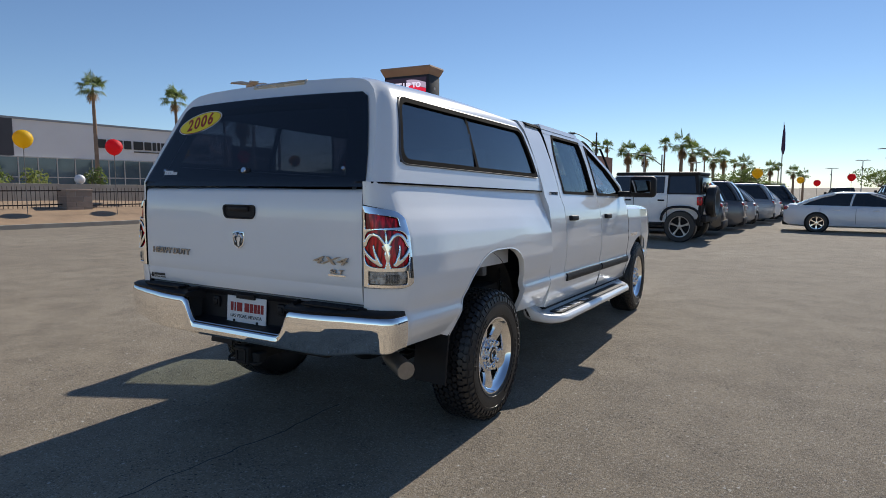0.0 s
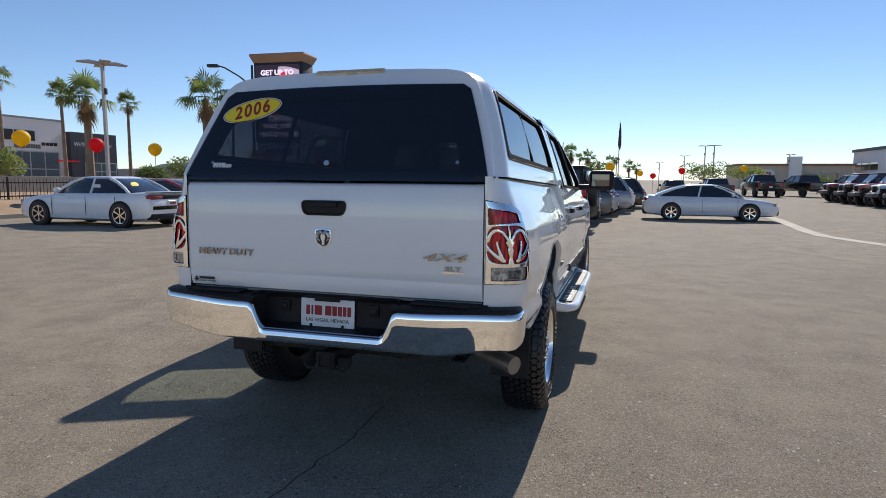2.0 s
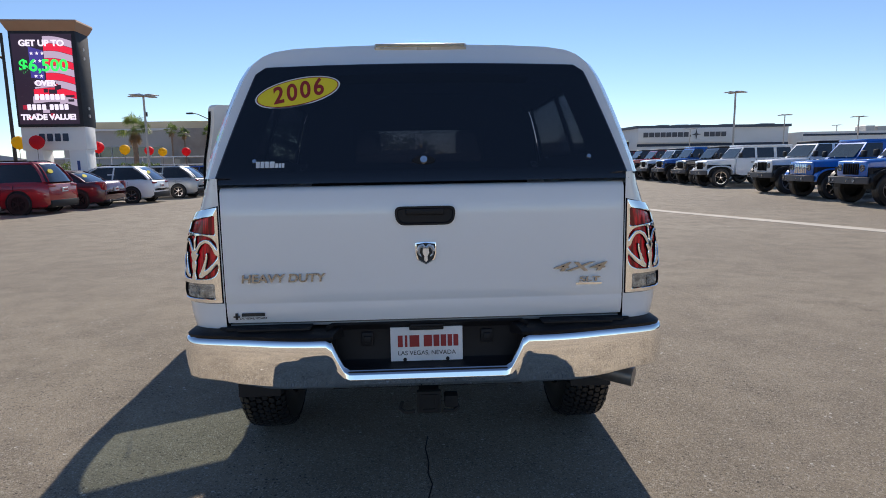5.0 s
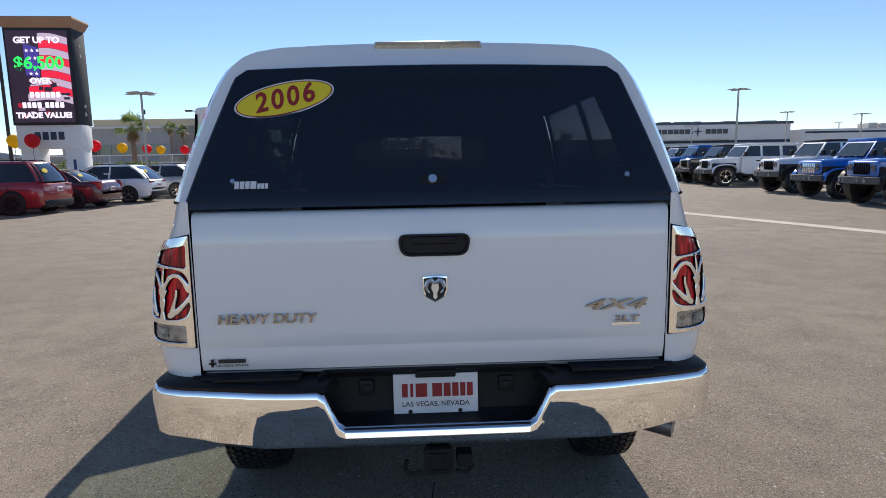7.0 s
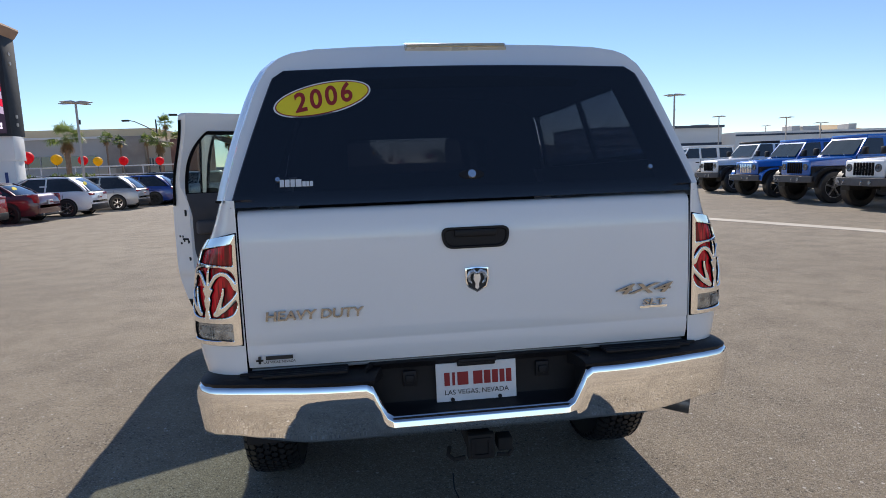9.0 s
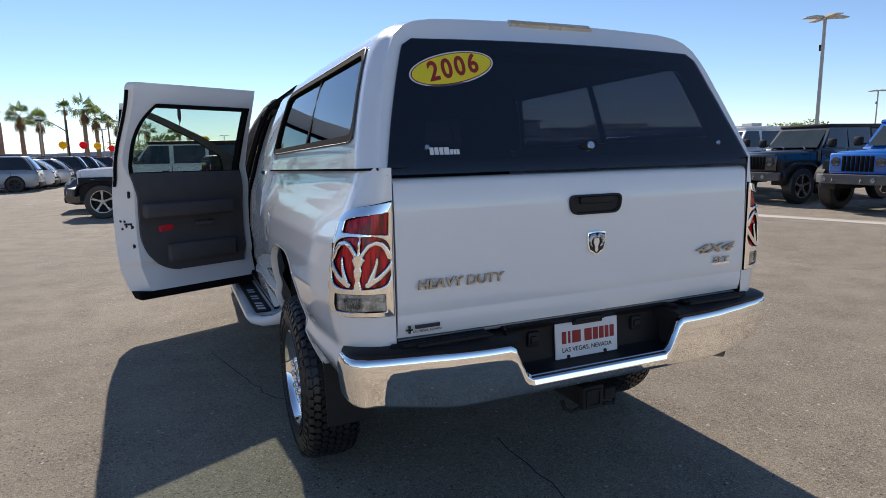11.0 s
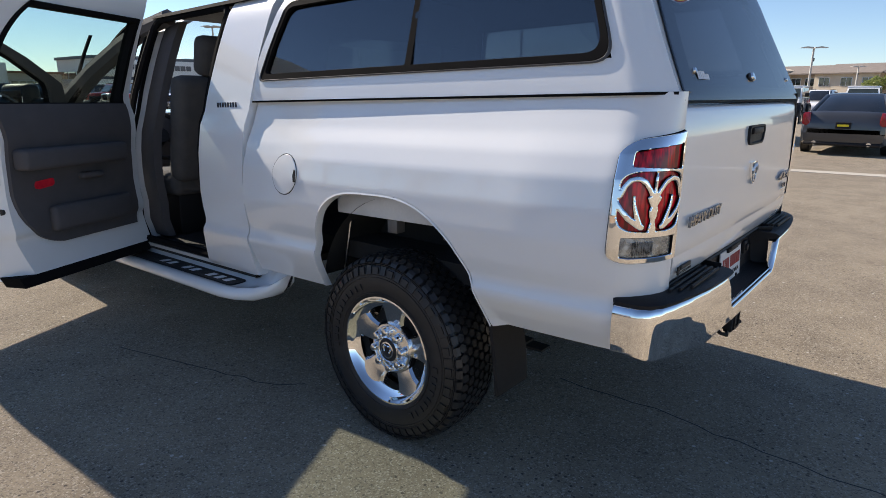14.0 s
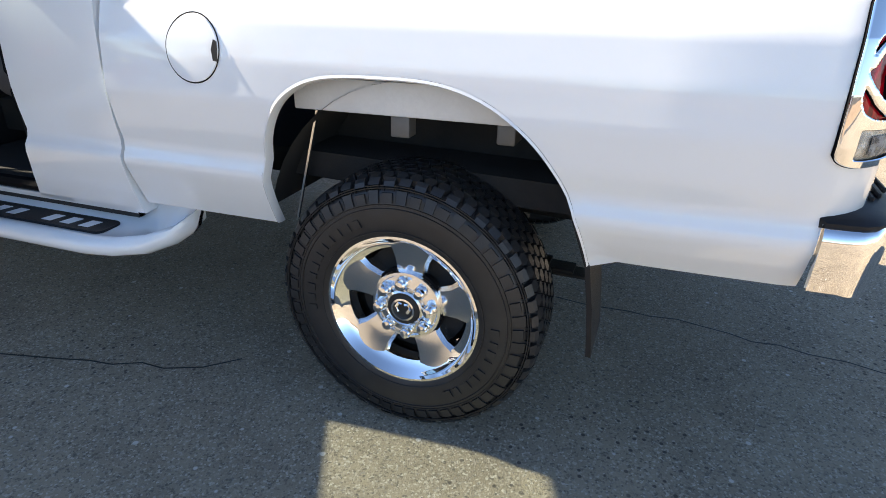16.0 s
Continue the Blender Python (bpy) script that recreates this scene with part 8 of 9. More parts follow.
def car(kind, colour, x, y, turn, label, rim="bright", extras=(), group="parked cars"):
    L, W, H, wb, R, sh, belt, br, bf, rr, rf = SPECS[kind]
    P = PAINTS[colour]
    c = root("parked_car", label, "car", pose(x, y, 0, 0, 0, turn), group)
    tall = kind in ("suv", "cuv")
    hood = belt - (0.03 if tall else 0.05)
    st = [(-0.5, 0.80, 0.42, belt - 0.30), (-0.493, 0.90, 0.30, belt - 0.10), (-0.46, 0.965, 0.23, belt + (0.0 if tall else 0.04)), (-0.38, 0.99, 0.20, belt + 0.02), (-0.2, 1, 0.19, belt + 0.01), (0.0, 1, 0.19, belt), (0.15, 1, 0.19, belt - 0.005), (0.25, 0.99, 0.19, hood - 0.01), (0.36, 0.97, 0.20, hood - 0.06), (0.44, 0.93, 0.21, hood - 0.13), (0.485, 0.83, 0.25, hood - 0.24), (0.5, 0.70, 0.33, hood - 0.36)]
    bm = bmesh.new()
    lp = []
    for f, k, zb, zt in st:
        w = W / 2 * k
        half = [(w * 0.84, zb), (w * 0.96, zb + 0.06), (w * 0.99, zb + 0.22), (w, zb + 0.40 * (zt - zb)), (w * 0.985, zb + 0.72 * (zt - zb)), (w * 0.955, zt - 0.07), (w * 0.87, zt - 0.008), (w * 0.5, zt + 0.012)]
        lp.append([(a, f * L, z) for a, z in half] + [(-a, f * L, z) for a, z in reversed(half)])
    rings(bm, lp)
    part("body", bm, P, c, smooth=45)
    # glasshouse
    bm, roof, pil = bmesh.new(), bmesh.new(), bmesh.new()
    lev = [(0.0, 0.0), (0.35, 0.25), (0.7, 0.58), (0.92, 0.88), (1.0, 1.0)]

    def plan(fz, fy, grow=0.0):
        y0, y1 = (br + (rr - br) * fy) * L, (bf + (rf - bf) * fy) * L
        w = W / 2 * (0.865 + (0.64 - 0.865) * fz) + grow
        z = belt - 0.01 + (H - belt) * fz
        cw = 0.10
        return [(w, y0 + cw, z), (w, (y0 + y1) / 2, z), (w, y1 - cw * 2.2, z), (w * 0.86, y1 - 0.03, z), (w * 0.45, y1 + 0.03, z), (-w * 0.45, y1 + 0.03, z), (-w * 0.86, y1 - 0.03, z), (-w, y1 - cw * 2.2, z), (-w, (y0 + y1) / 2, z), (-w, y0 + cw, z), (-w * 0.85, y0 + 0.01, z), (-w * 0.4, y0 - 0.02, z), (w * 0.4, y0 - 0.02, z), (w * 0.85, y0 + 0.01, z)]
    gl = [plan(a, b) for a, b in lev]
    rings(bm, gl)
    part("glasshouse", bm, CARGLASS, c, "dark windows", smooth=50)
    tp = plan(0.93, 0.90, 0.012)
    t2 = plan(1.0, 1.0, 0.0)
    rings(roof, [tp, [(a, b, z + 0.012) for a, b, z in t2], [(a * 0.6, b * 0.7 + 0.3 * (rr + rf) / 2 * L, z + 0.035) for a, b, z in t2]])
    part("roof", roof, P, c, smooth=60)
    # pillars
    def pillar(i, wd):
        pts = [Vector(plan(a, b, 0.006)[i]) for a, b in lev[:4]]
        tube(pil, pts, wd, 6)
    for i in (0, 9):
        pillar(i, 0.05 if not tall else 0.055)
    for i in (2, 7, 3, 6):
        pillar(i, 0.030)
    for i in (1, 8):
        pillar(i, 0.034)
    if tall:
        for i in (10, 13):
            pillar(i, 0.026)
    islands("pillar", pil, P, c, smooth=50)
    # wheels over flat dark discs that stand in for the shade in the arches
    for side in (1, -1):
        for yy in (-wb / 2, wb / 2):
            bm = bmesh.new()
            lathe(bm, [(R * 1.14, 0), (R * 1.12, 0.012), (0.02, 0.012)], Matrix.Translation((side * (W / 2 - 0.008), yy, R * 1.02)) @ Matrix.Rotation(radians(90 * side), 4, "Y"), 28)
            part("wheel_arch", bm, UNDER, c)
            car_wheel(c, side * (W / 2 - 0.08), yy, R, 0.22, side, BRIGHT if rim == "bright" else RIM_DARK)
        bm = bmesh.new()
        box(bm, side * (W / 2 + 0.07) - 0.10, side * (W / 2 + 0.07) + 0.10, bf * L - 0.52, bf * L - 0.40, belt + 0.01, belt + 0.15, 0.04, 2)
        part("wing_mirror", bm, P, c)
        for yy in (-0.17, 0.06):
            bm = bmesh.new()
            box(bm, side * (W / 2 * 0.97) - 0.02, side * (W / 2 * 0.97) + 0.02, yy * L - 0.09, yy * L + 0.09, belt - 0.17, belt - 0.135, 0.012, 2)
            part("door_handle", bm, P if not tall else CHROME, c)
        for yy in (-0.27, -0.055, 0.20):
            bm = bmesh.new()
            box(bm, side * (W / 2) - 0.012, side * (W / 2) + 0.0015, yy * L - 0.004, yy * L + 0.004, 0.34, belt - 0.10)
            part("door_gap", bm, TRIM, c)
        # tail lamps and headlamps
        bm = bmesh.new()
        zt = belt - (0.10 if not tall else 0.14)
        if kind == "saloon":
            prism(bm, rounded([(side * 0.70, zt - 0.22), (side * 0.885, zt - 0.18), (side * 0.885, zt + 0.10), (side * 0.73, zt + 0.13)], 0.03, 3), -0.497 * L, -0.43 * L, "y", 0.01)
        elif kind == "muscle":
            box(bm, min(side * 0.34, side * 0.86), max(side * 0.34, side * 0.86), -0.499 * L, -0.45 * L, zt - 0.055, zt + 0.055, 0.03, 2)
        else:
            tw, th = (0.46, 0.13) if not tall else (0.42, 0.11)
            box(bm, side * W / 2 * 0.66 - tw / 2, side * W / 2 * 0.66 + tw / 2, -0.497 * L, -0.44 * L, zt - th / 2, zt + th / 2, 0.03, 2)
        part("tail_lamp", bm, surface("dark_red_lens", (0.36, 0.006, 0.016), 0.12, 0, (0.22, 0.004, 0.010), 30, 200, 0.0, 0.5) if "dark_red_lens" not in bpy.data.materials else bpy.data.materials["dark_red_lens"], c, "dark red tail lamp")
        bm = bmesh.new()
        box(bm, side * W / 2 * 0.66 - 0.19, side * W / 2 * 0.66 + 0.19, 0.44 * L, 0.478 * L, hood - 0.30, hood - 0.18, 0.03, 2)
        part("headlamp", bm, CLEAR_LENS, c)
        bm = bmesh.new()
        cyl(bm, (side * W * 0.30, -0.5 * L - 0.01, 0.30), (side * W * 0.30, -0.46 * L, 0.30), 0.05, seg=12)
        part("tail_pipe", bm, BRIGHT, c)
    bm = bmesh.new()
    box(bm, -W * 0.43, W * 0.43, -0.503 * L, -0.45 * L, 0.24, 0.33 if kind == "saloon" else 0.42 if not tall else 0.50, 0.04, 2)
    box(bm, -W * 0.36, W * 0.36, 0.46 * L, 0.503 * L, 0.26, 0.46, 0.05, 2)
    islands("lower_bumper", bm, BLACK, c)
    if kind == "muscle":
        bm = bmesh.new()
        box(bm, -0.80, 0.80, -0.4975 * L, -0.45 * L, belt - 0.175, belt - 0.025, 0.03, 2)
        part("lamp_band", bm, BLACK, c, "black band between the lamps")
        bm = bmesh.new()
        box(bm, -0.78, 0.78, -0.492 * L, -0.45 * L, belt + 0.035, belt + 0.06, 0.01, 2)
        part("spoiler", bm, P, c)
    if not tall:
        for side in (1, -1):
            bm = bmesh.new()
            tube(bm, [Vector(plan(a, b, 0.009)[0 if side > 0 else 9]) for a, b in ((0.0, 0.0), (0.35, 0.25), (0.7, 0.58), (0.92, 0.88))] + [Vector(plan(0.93, 0.90, 0.014)[1 if side > 0 else 8])], 0.012, 5)
            part("window_moulding", bm, CHROME, c, "thin bright window moulding")
    bm = bmesh.new()
    box(bm, -0.16, 0.16, -0.508 * L, -0.49 * L, belt - 0.36, belt - 0.21, 0.005, 1)
    dark = "dark_plate" in extras
    pl = part("licence_plate", bm, BLACK if dark else PLATE_WHITE, c, "black dealer plate" if dark else "pale dealer plate")
    bm = bmesh.new()
    box(bm, -0.12, 0.12, -0.5095 * L, -0.50 * L, belt - 0.31, belt - 0.26)
    part("plate_bar", bm, YELLOW if dark else DARKRED, pl)
    if "window_sheet" in extras:
        bm = bmesh.new()
        g = plan(0.42, 0.3)
        box(bm, -g[0][0] - 0.012, -g[0][0] - 0.006, -0.10 * L - 0.15, -0.10 * L + 0.15, belt + 0.05, belt + 0.26)
        part("window_sheet", bm, STICKER_WHITE, c, "white paper in the window")
    if "sticker" in extras:
        bm = bmesh.new()
        zc = belt + (H - belt) * 0.55
        yc = (br + (rr - br) * 0.45) * L - 0.06
        lathe(bm, [(0.001, 0.012), (0.15, 0.01), (0.16, 0.0)], Matrix.Translation((-0.34, yc, zc)) @ Matrix.Rotation(radians(62 if not tall else 72), 4, "X") @ Matrix.Diagonal((1, 0.5, 1, 1)), 20)
        part("year_sticker", bm, YELLOW, c, "yellow oval sticker")
    if tall:
        for side in (1, -1):
            bm = bmesh.new()
            tube(bm, [(side * W * 0.29, rr * L + 0.15, H + 0.02), (side * W * 0.29, rr * L + 0.3, H + 0.06), (side * W * 0.29, rf * L - 0.35, H + 0.06), (side * W * 0.29, rf * L - 0.15, H + 0.02)], 0.018, 6)
            part("roof_rail", bm, BLACK, c)
    return c


def pickup(colour, x, y, turn, label):
    P = PAINTS[colour]
    c = root("parked_pickup", label, "pickup truck", pose(x, y, 0, 0, 0, turn), "parked pickups")
    bm = bmesh.new()
    prism(bm, rounded([(-2.95, 0.55), (-2.95, 1.32), (-1.1, 1.32), (1.2, 1.30), (2.85, 1.22), (2.95, 0.75), (2.9, 0.5)], 0.08, 3), -1.0, 1.0, "x", 0.04)
    part("body", bm, P, c)
    bm = bmesh.new()
    rings(bm, [[(s * w, yy, z) for s, yy in ((1, a), (1, b), (-1, b), (-1, a))] for w, a, b, z in ((0.93, -1.05, 1.35, 1.28), (0.74, -0.85, 0.55, 1.86))])
    part("glasshouse", bm, CARGLASS, c)
    bm = bmesh.new()
    box(bm, -0.78, 0.78, -0.92, 0.60, 1.82, 1.93, 0.05, 2)
    for s in (1, -1):
        for a, b in ((-1.05, -0.85), (1.35, 0.55), (0.1, 0.0)):
            b2 = bmesh.new()
            tube(b2, [(s * 0.935, a, 1.28), (s * 0.75, b, 1.86)], 0.045, 6)
            part("pillar", b2, P, c)
    part("roof", bm, P, c)
    bm = bmesh.new()
    box(bm, -0.82, 0.82, -2.90, -1.15, 1.15, 1.335)
    part("bed_floor", bm, UNDER, c)
    bm = bmesh.new()
    box(bm, -0.98, 0.98, -3.08, -2.9, 0.52, 0.72, 0.04, 2)
    part("rear_bumper", bm, BLACK, c)
    for s in (1, -1):
        bm = bmesh.new()
        box(bm, s * 0.92 - 0.075, s * 0.92 + 0.075, -2.97, -2.86, 0.92, 1.26, 0.02, 2)
        part("tail_lamp", bm, RED_LENS, c)
        for yy in (-1.75, 1.85):
            car_wheel(c, s * 0.90, yy, 0.42, 0.27, s, RIM_DARK)
            # dark disc on the closed side in place of the arch's shade
            bm = bmesh.new()
            lathe(bm, [(0.50, 0), (0.49, 0.012), (0.02, 0.012)], Matrix.Translation((s * 0.995, yy, 0.45)) @ Matrix.Rotation(radians(90 * s), 4, "Y"), 24)
            part("wheel_arch", bm, UNDER, c)
        bm = bmesh.new()
        box(bm, s * 1.12 - 0.10, s * 1.12 + 0.10, 0.95, 1.05, 1.30, 1.52, 0.03, 2)
        part("wing_mirror", bm, BLACK, c)
    bm = bmesh.new()
    box(bm, -0.15, 0.15, -2.97, -2.94, 0.80, 0.95)
    part("licence_plate", bm, PLATE_WHITE, c)


FLARE_BLACK = BLACK


def jeep_base(colour, flare, top, lift=0.0, chrome_grille=False):
    """A boxy four-door off-roader, nose towards +y."""
    P = PAINTS[colour]
    F = P if flare == "body" else FLARE_BLACK
    T = P if top == "body" else BLACK
    j = root("off_roader", "boxy four-door off-road vehicle", "off-roader")
    R, wb, z0 = 0.42 + lift, 3.0, lift
    bm = bmesh.new()
    prism(bm, rounded([(-1.95, 0.62), (-1.98, 1.25), (0.78, 1.27), (0.80, 0.60), (0.5, 0.52), (-1.6, 0.52)], 0.05, 3), -0.82, 0.82, "x", 0.03)
    bmesh.ops.translate(bm, verts=bm.verts, vec=(0, 0, z0))
    part("tub", bm, P, j)
    bm = bmesh.new()
    rings(bm, [[(s * w, y, z + z0) for s, z in ((1, a), (1, b - 0.06), (0.88, b), (-0.88, b), (-1, b - 0.06), (-1, a))] for y, w, a, b in ((0.70, 0.76, 0.70, 1.255), (1.3, 0.68, 0.70, 1.235), (1.98, 0.58, 0.70, 1.19), (2.03, 0.56, 0.70, 1.15))])
    part("hood", bm, P, j, smooth=40)
    # seven-slot upright grille
    gr = bmesh.new()
    box(gr, -0.64, 0.64, 1.99, 2.08, 0.74 + z0, 1.17 + z0, 0.05, 3)
    grille = part("grille", gr, P, j)
    for k in range(7):
        bm = bmesh.new()
        x = (k - 3) * 0.098
        box(bm, x - 0.040, x + 0.040, 2.074, 2.094, 0.80 + z0, 1.11 + z0, 0.016, 2)
        part("slot", bm, BRIGHT if chrome_grille else TRIM, grille)
    for s in (1, -1):
        bm = bmesh.new()
        M = Matrix.Translation((s * 0.475, 2.075, 0.985 + z0)) @ Matrix.Rotation(radians(-90), 4, "X")
        lathe(bm, [(0.098, 0.0), (0.098, 0.025), (0.085, 0.028), (0.06, 0.02), (0.001, 0.024)], M, 20)
        part("headlamp", bm, surface("dark_headlamp", (0.16, 0.16, 0.17), 0.08, 0.4, (0.03, 0.03, 0.03), 30, 200, 0, 1.0) if "dark_headlamp" not in bpy.data.materials else bpy.data.materials["dark_headlamp"], j, "round dark headlamp")
        # flares
        for yy, f, r in ((wb / 2, 0.62, 0.58), (-wb / 2, 0.54, 0.58)):
            bm = bmesh.new()
            lp = []
            for k in range(11):
                t = radians(8 + 16.4 * k)
                cy, cz = math.cos(t), math.sin(t)
                y_, z_ = yy + math.copysign(abs(cy) ** 0.7, cy) * f, 0.50 + abs(cz) ** 0.7 * 0.47 + z0
                lp.append([(s * 0.74, y_, z_), (s * 0.935, y_, z_), (s * 0.95, y_ - 0.02 * cy, z_ - 0.05), (s * 0.74, y_ - 0.05 * cy, z_ - 0.07)])
            rings(bm, lp)
            part("fender_flare", bm, F, j, smooth=40)
            bm = bmesh.new()
            box(bm, min(s * 0.5, s * 0.815), max(s * 0.5, s * 0.815), yy - 0.52, yy + 0.52, 0.45, 1.0 + z0)
            part("wheel_well", bm, UNDER, j)
            car_wheel(j, s * 0.82, yy, R, 0.27, s, RIM_MID if lift or flare != "body" else BRIGHT, 5)
        for yy in (0.76, -0.18, -1.12):
            bm = bmesh.new()
            box(bm, s * 0.82 - 0.01, s * 0.82 + 0.004, yy - 0.006, yy + 0.006, 0.60 + z0, 1.24 + z0)
            part("door_gap", bm, TRIM, j)
        for yy in (-0.02, -0.95):
            bm = bmesh.new()
            box(bm, s * 0.83 - 0.02, s * 0.83 + 0.025, yy - 0.09, yy + 0.09, 1.08 + z0, 1.12 + z0, 0.012, 2)
            part("door_handle", bm, BLACK, j)
        for yy in (0.70, -0.24):
            for zz in (0.75, 1.05):
                bm = bmesh.new()
                box(bm, s * 0.825 - 0.01, s * 0.825 + 0.02, yy - 0.05, yy + 0.05, zz + z0, zz + z0 + 0.05)
                part("door_hinge", bm, P, j)
        bm = bmesh.new()
        box(bm, s * 1.0 - 0.10, s * 1.0 + 0.10, 0.60, 0.70, 1.30 + z0, 1.50 + z0, 0.035, 2)
        box(bm, min(s * 0.80, s * 0.93), max(s * 0.80, s * 0.93), 0.63, 0.67, 1.32 + z0, 1.36 + z0)
        part("wing_mirror", bm, BLACK, j)
        bm = bmesh.new()
        box(bm, s * 0.76 - 0.09, s * 0.76 + 0.09, -2.03, -1.90, 0.98 + z0, 1.20 + z0, 0.02, 2)
        part("tail_lamp", bm, RED_LENS, j)
        bm = bmesh.new()
        box(bm, s * 0.86 - 0.06, s * 0.86 + 0.06, -1.0, 0.9, 0.44 + z0, 0.50 + z0, 0.02, 2)
        part("rock_rail", bm, BLACK, j)
        # window openings as dark panes with body-coloured frames
        for a, b, a2, b2 in ((0.66, -0.13, 0.36, -0.13), (-0.24, -1.02, -0.24, -1.02), (-1.16, -1.88, -1.16, -1.80)):
            bm = bmesh.new()
            rings(bm, [[(s * (0.812 - 0.10 * f), y_, 1.29 + z0 + 0.44 * f) for y_ in (p, q)] for f, p, q in ((0, a, b), (1, a2, b2))], False)
            rings(bm, [[(s * (0.806 - 0.10 * f), y_, 1.29 + z0 + 0.44 * f) for y_ in (p, q)] for f, p, q in ((0, a, b), (1, a2, b2))], False)
            part("side_pane", bm, CARGLASS, j)
    # upper body: frames and roof
    bm = bmesh.new()
    sec = lambda f: 0.80 - 0.10 * f
    lp = []
    for f, y0, y1 in ((0, -1.95, 0.76), (1, -1.88, 0.36)):
        w = sec(f)
        lp.append([(w, y0, 1.25 + z0 + 0.52 * f), (w, y1, 1.25 + z0 + 0.52 * f), (-w, y1, 1.25 + z0 + 0.52 * f), (-w, y0, 1.25 + z0 + 0.52 * f)])
    rings(bm, lp)
    part("cabin", bm, P, j)
    bm = bmesh.new()
    box(bm, -0.73, 0.73, -1.94, 0.38, 1.755 + z0, 1.85 + z0, 0.04, 2)
    rings(bm, [[(s * (sec(f) + 0.006), y_, 1.26 + z0 + 0.50 * f) for s, y_ in ((-1, -1.10), (-1, y0 - 0.01), (1, y0 - 0.01), (1, -1.10))] for f, y0 in ((0, -1.95), (1, -1.88))], False)
    part("hard_top", bm, T, j)
    bm = bmesh.new()
    rings(bm, [[(x, 0.775 - 0.40 * f + 0.004, 1.30 + z0 + 0.44 * f) for x in (-0.70 + 0.07 * f, 0.70 - 0.07 * f)] for f in (0, 1)], False)
    rings(bm, [[(x, 0.770 - 0.40 * f, 1.30 + z0 + 0.44 * f) for x in (-0.70 + 0.07 * f, 0.70 - 0.07 * f)] for f in (0, 1)], False)
    part("windscreen", bm, surface("windscreen_green", (0.045, 0.058, 0.060), 0.02, 0, (0.03, 0.04, 0.042), 2, 30, 0, 0.0, 0.5, 0.03) if "windscreen_green" not in bpy.data.materials else bpy.data.materials["windscreen_green"], j)
    bm = bmesh.new()
    box(bm, -0.58, 0.58, -1.99, -1.95, 1.32 + z0, 1.70 + z0, 0.01)
    part("rear_pane", bm, CARGLASS, j)
    # bumpers, spare wheel, plate
    bm = bmesh.new()
    prism(bm, rounded([(-0.86, 2.16), (-0.60, 2.34), (0.60, 2.34), (0.86, 2.16), (0.80, 2.06), (-0.80, 2.06)], 0.05, 3), 0.56 + z0, 0.74 + z0, "z", 0.02)
    fb = part("front_bumper", bm, surface("bumper_grey", (0.10, 0.10, 0.105), 0.45) if "bumper_grey" not in bpy.data.materials else bpy.data.materials["bumper_grey"], j)
    for s in (1, -1):
        bm = bmesh.new()
        cyl(bm, (s * 0.52, 2.33, 0.65 + z0), (s * 0.52, 2.36, 0.65 + z0), 0.05, seg=12)
        part("fog_lamp", bm, CLEAR_LENS, fb)
        bm = bmesh.new()
        tube(bm, [(s * 0.30, 2.34, 0.60 + z0), (s * 0.30, 2.41, 0.60 + z0), (s * 0.30, 2.41, 0.66 + z0), (s * 0.30, 2.34, 0.68 + z0)], 0.016, 6)
        part("tow_hook", bm, BRIGHT, fb)
    bm = bmesh.new()
    box(bm, -0.80, 0.80, -2.16, -1.95, 0.54 + z0, 0.72 + z0, 0.03, 2)
    part("rear_bumper", bm, BLACK, j)
    car_wheel_m = bmesh.new()
    M = Matrix.Translation((-0.05, -2.16, 1.08 + z0)) @ Matrix.Rotation(radians(90), 4, "X")
    lathe(car_wheel_m, [(0.27, -0.13), (0.38, -0.13), (0.42, -0.09), (0.42, 0.09), (0.38, 0.13), (0.27, 0.12), (0.10, 0.02), (0.001, 0.02)], M, 28)
    part("spare_wheel", car_wheel_m, RUBBER, j, "spare wheel on the tailgate")
    for x in (-0.4, 0.2):
        bm = bmesh.new()
        tube(bm, [(x, 0.80, 1.275 + z0), (x + 0.16, 0.73, 1.34 + z0), (x + 0.34, 0.70, 1.355 + z0)], 0.010, 5)
        part("wiper", bm, BRIGHT, j)
    return j


JEEPS = {}


def jeep(colour, flare, top, xw, ynear, turn, label, lift=0.0, chrome=False, tag=False):
    """Place an off-roader by the ground point under its near front wheel."""
    key = (colour, flare, top, lift, chrome)
    cen = Matrix.Translation((xw, ynear, 0)) @ Matrix.Rotation(radians(turn), 4, "Z") @ Matrix.Translation((0.88, -1.5, 0))
    if key not in JEEPS:
        JEEPS[key] = ob = jeep_base(*key[:3], lift=lift, chrome_grille=chrome)
        ob.matrix_basis = cen @ Matrix.Diagonal((1, 1, 1.05, 1))
    else:
        ob = copy_thing(JEEPS[key], cen)
    if tag:
        bm = bmesh.new()
        box(bm, -0.10, 0.30, 0.405, 0.425, 1.66, 1.73)
        part("window_tag", bm, YELLOW, ob, "yellow tag in the windscreen")
    tagged(ob, label, "off-roader", "off-roaders in a row")


# the one across the truck's nose
jeep("white", "black", "black", -3.2, 15.7, 86, "white four-door off-roader with a black hard top")
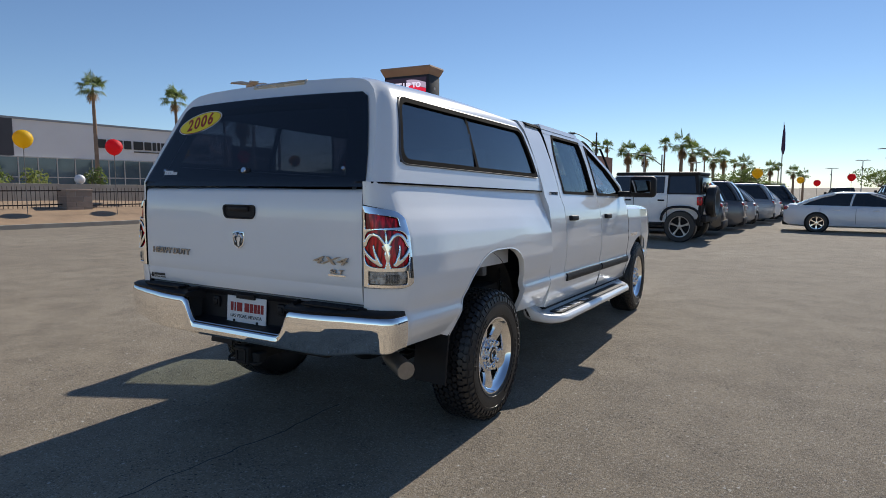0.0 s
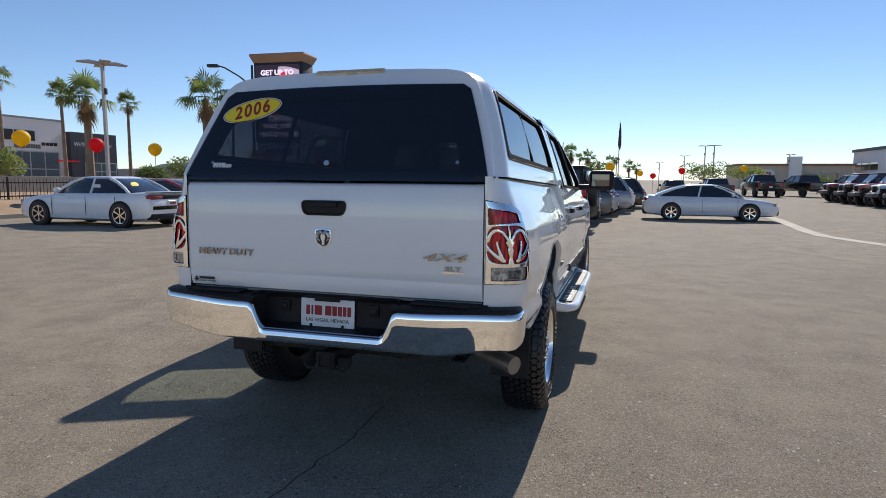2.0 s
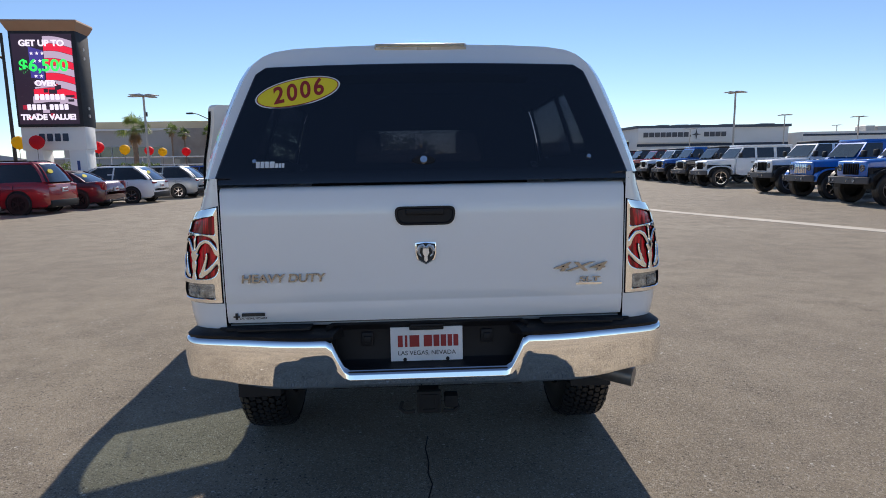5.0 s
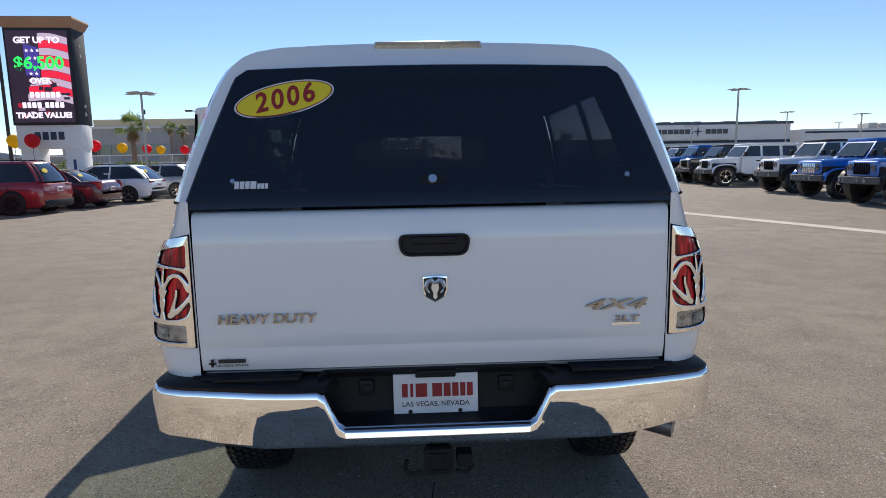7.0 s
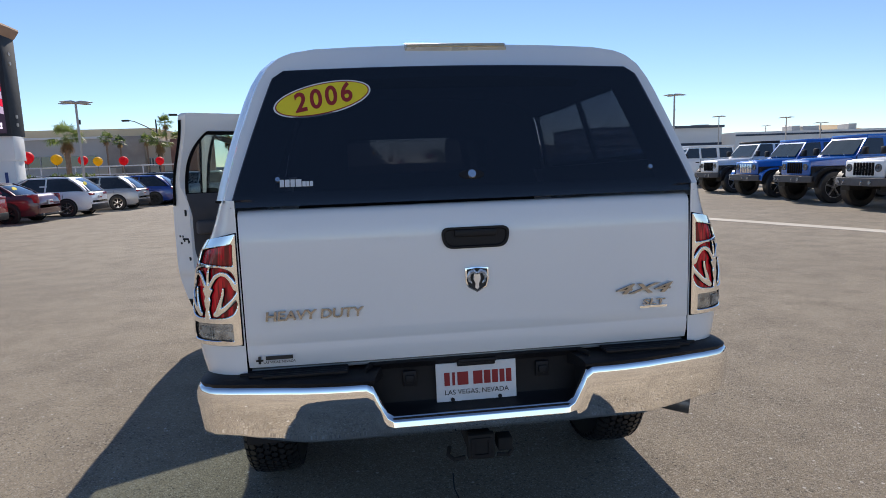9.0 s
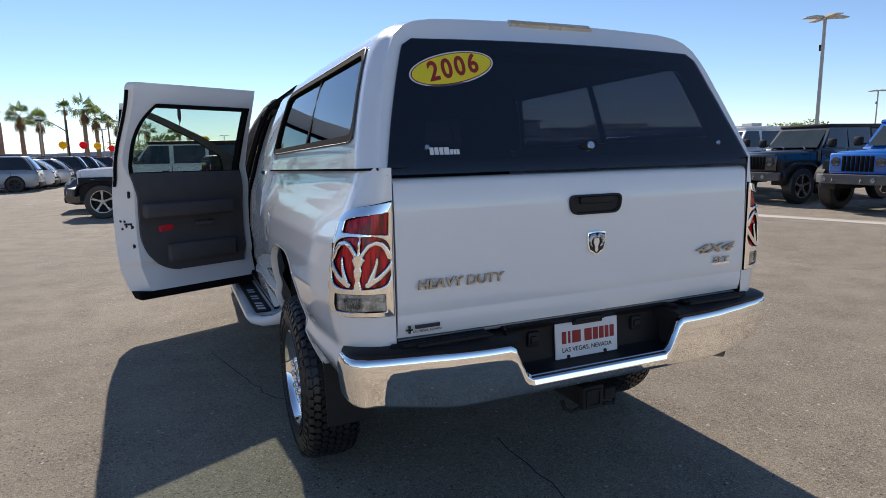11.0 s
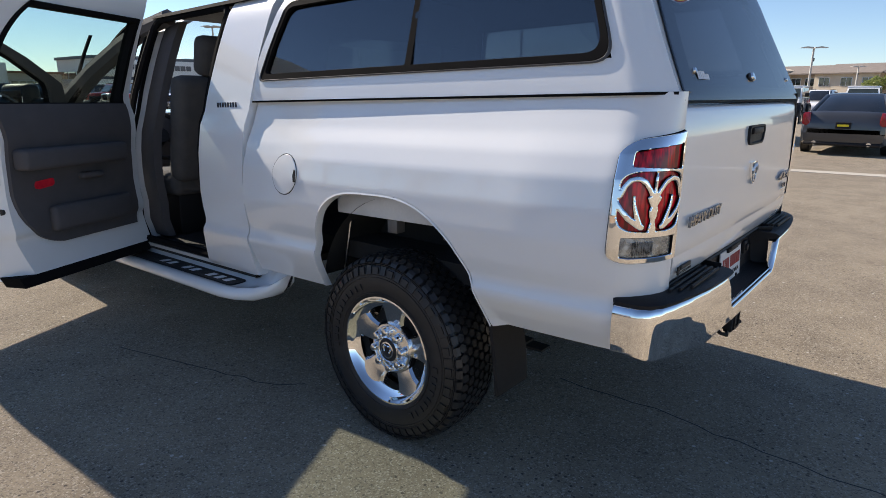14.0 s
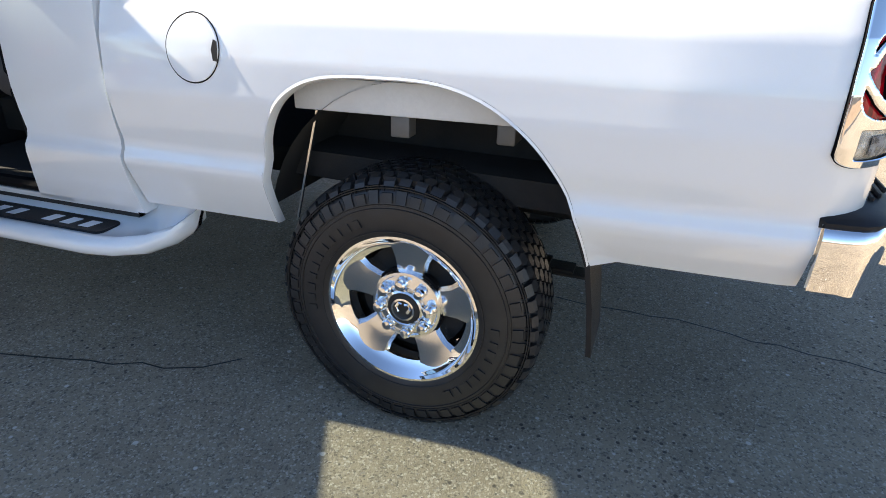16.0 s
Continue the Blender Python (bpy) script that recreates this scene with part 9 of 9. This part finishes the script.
# row on the right, noses towards the lane
for col, fl, tp_, xw, yn, lift, chrome, lb in (
        ("blue", "black", "body", 12.15, 5.45, 0.03, False, "bright blue off-roader with black fender flares"),
        ("black", "black", "black", 12.5, 8.25, 0.0, False, "black off-roader with a soft black top"),
        ("white", "black", "body", 12.9, 11.05, 0.03, False, "white off-roader with a black grille"),
        ("blue", "black", "body", 13.2, 13.95, 0.03, False, "bright blue lifted off-roader"),
        ("blue", "body", "body", 13.6, 16.9, 0.0, True, "bright blue off-roader with a bright grille"),
        ("white", "black", "black", 14.0, 19.9, 0.03, False, "white lifted off-roader with a black top"),
        ("white", "body", "body", 14.2, 25.5, 0.0, False, "all-white four-door off-roader in the row"),
        ("black", "black", "black", 14.5, 28.4, 0.0, False, "black off-roader in the dealer row"),
        ("blue", "black", "body", 14.6, 31.4, 0.03, False, "bright blue off-roader farther along the row"),
        ("white", "black", "black", 14.8, 34.4, 0.0, False, "white off-roader with black flares"),
        ("red", "black", "black", 14.9, 37.4, 0.0, False, "dark red off-roader with a black top"),
        ("black", "black", "black", 15.0, 40.4, 0.0, False, "black off-roader far along the row"),
        ("red", "black", "black", 15.0, 43.6, 0.0, False, "red off-roader at the end of the row")):
    jeep(col, fl, tp_, xw, yn, 88, lb, lift, chrome)
# far lot on the right
for col, fl, tp_, xw, yn, lb in (("white", "black", "body", 34.2, 5.6, "white off-roader in the far row"), ("black", "black", "black", 33.0, 9.2, "black off-roader with a yellow window tag"), ("white", "black", "body", 36.0, 2.35, "white off-roader beyond a grey sedan"), ("white", "black", "body", 39.0, -1.35, "white off-roader facing the lane"), ("dark_grey", "black", "black", 35.5, 12.6, "dark grey off-roader in the far row"), ("white", "body", "body", 40, 16, "pale off-roader far in the lot")):
    jeep(col, fl, tp_, xw, yn, 92, lb, tag=col != "white")
# lane on the left
car("muscle", "white", -14.1, 12.4, 90, "white four-door sedan with a black rear band", "bright", ("window_sheet", "sticker"))
car("sedan", "red", -15.3, 16.1, 90, "dark red sedan with a dealer plate", "bright", ("window_sheet", "sticker"))
car("suv", "red", -15.0, 19.8, 90, "dark red sport-utility car with black wheels", "dark", ("window_sheet", "sticker"))
car("saloon", "maroon", -14.6, 22.7, 90, "dark maroon sedan beside a red car", "bright", ("sticker",))
car("cuv", "white", -14.0, 26.1, 90, "white crossover with a black lower bumper", "bright", ("window_sheet", "sticker"))
car("cuv", "silver", -13.6, 30.4, 90, "silver crossover with paper in the window", "bright", ("window_sheet",))
car("cuv", "navy", -13.0, 34.0, 90, "blue crossover in the row", "dark")
car("suv", "grey", -13.0, 37.4, 90, "grey sport-utility car in the row", "dark")
# row beyond the off-roader
for k, (kd, col, y) in enumerate((("suv", "dark_grey", 18.0), ("suv", "grey", 21.2), ("cuv", "silver", 24.4), ("suv", "steel", 27.6), ("cuv", "white", 30.8), ("suv", "black", 34.0), ("cuv", "dark_grey", 37.2))):
    car(kd, col, 0.55 + 0.12 * (y - 18) - 2.5, y + 1.4, 90, col.replace("_", " ") + " sport-utility car parked in a long row", "bright" if k % 2 else "dark", group="long row of cars")
for k, (kd, col, y) in enumerate((("suv", "steel", 35.5), ("cuv", "white", 38.6), ("cuv", "silver", 41.7), ("suv", "dark_grey", 44.8), ("suv", "black", 47.9), ("cuv", "silver", 51.0), ("suv", "maroon", 54.1), ("suv", "dark_grey", 57.2))):
    car(kd, col, -10.3 + 0.12 * (y - 36), y, 90, col.replace("_", " ") + " sport-utility car in a far row", "dark", group="far row of cars")
# sedan crossing the lane, and those behind the blue off-roader
car("sedan", "white", 4.62, 24.0, -90, "white sedan standing across the lane", "bright", group="lane cars")
car("saloon", "white", 20.0, 4.75, -90, "white large sedan with dark wheels", "dark", ("dark_plate",), group="far sedans")
car("saloon", "dark_grey", 17.6, 1.4, -90, "grey large sedan with red tail lamps", "dark", ("dark_plate",), group="far sedans")
car("sedan", "black", 22.0, 7.9, -90, "black sedan behind a blue off-roader", "bright", group="far sedans")
car("suv", "black", 44.2, 1.6, -90, "black sport-utility car in the far lot", "dark", group="far sedans")
car("suv", "white", 46, 6.5, 90, "white sport-utility car in the far lot", "dark", group="far sedans")
for col, x, y in (("black", 6.0, 62), ("dark_grey", 9.4, 58.5), ("black", 13.0, 57.5), ("black", 16.6, 58.5), ("dark_grey", 20.2, 57), ("black", 24.5, 55)):
    pickup(col, x, y, 4 if x < 15 else 14, col.replace("_", " ") + " pickup seen from behind, far off")

# things ahead stand on the falling ground
for ob in list(scene.objects):
    if ob.parent is None and ob.type == "EMPTY" and ob is not truck:
        ob.location.z += fall(ob.location.x, ob.location.y)
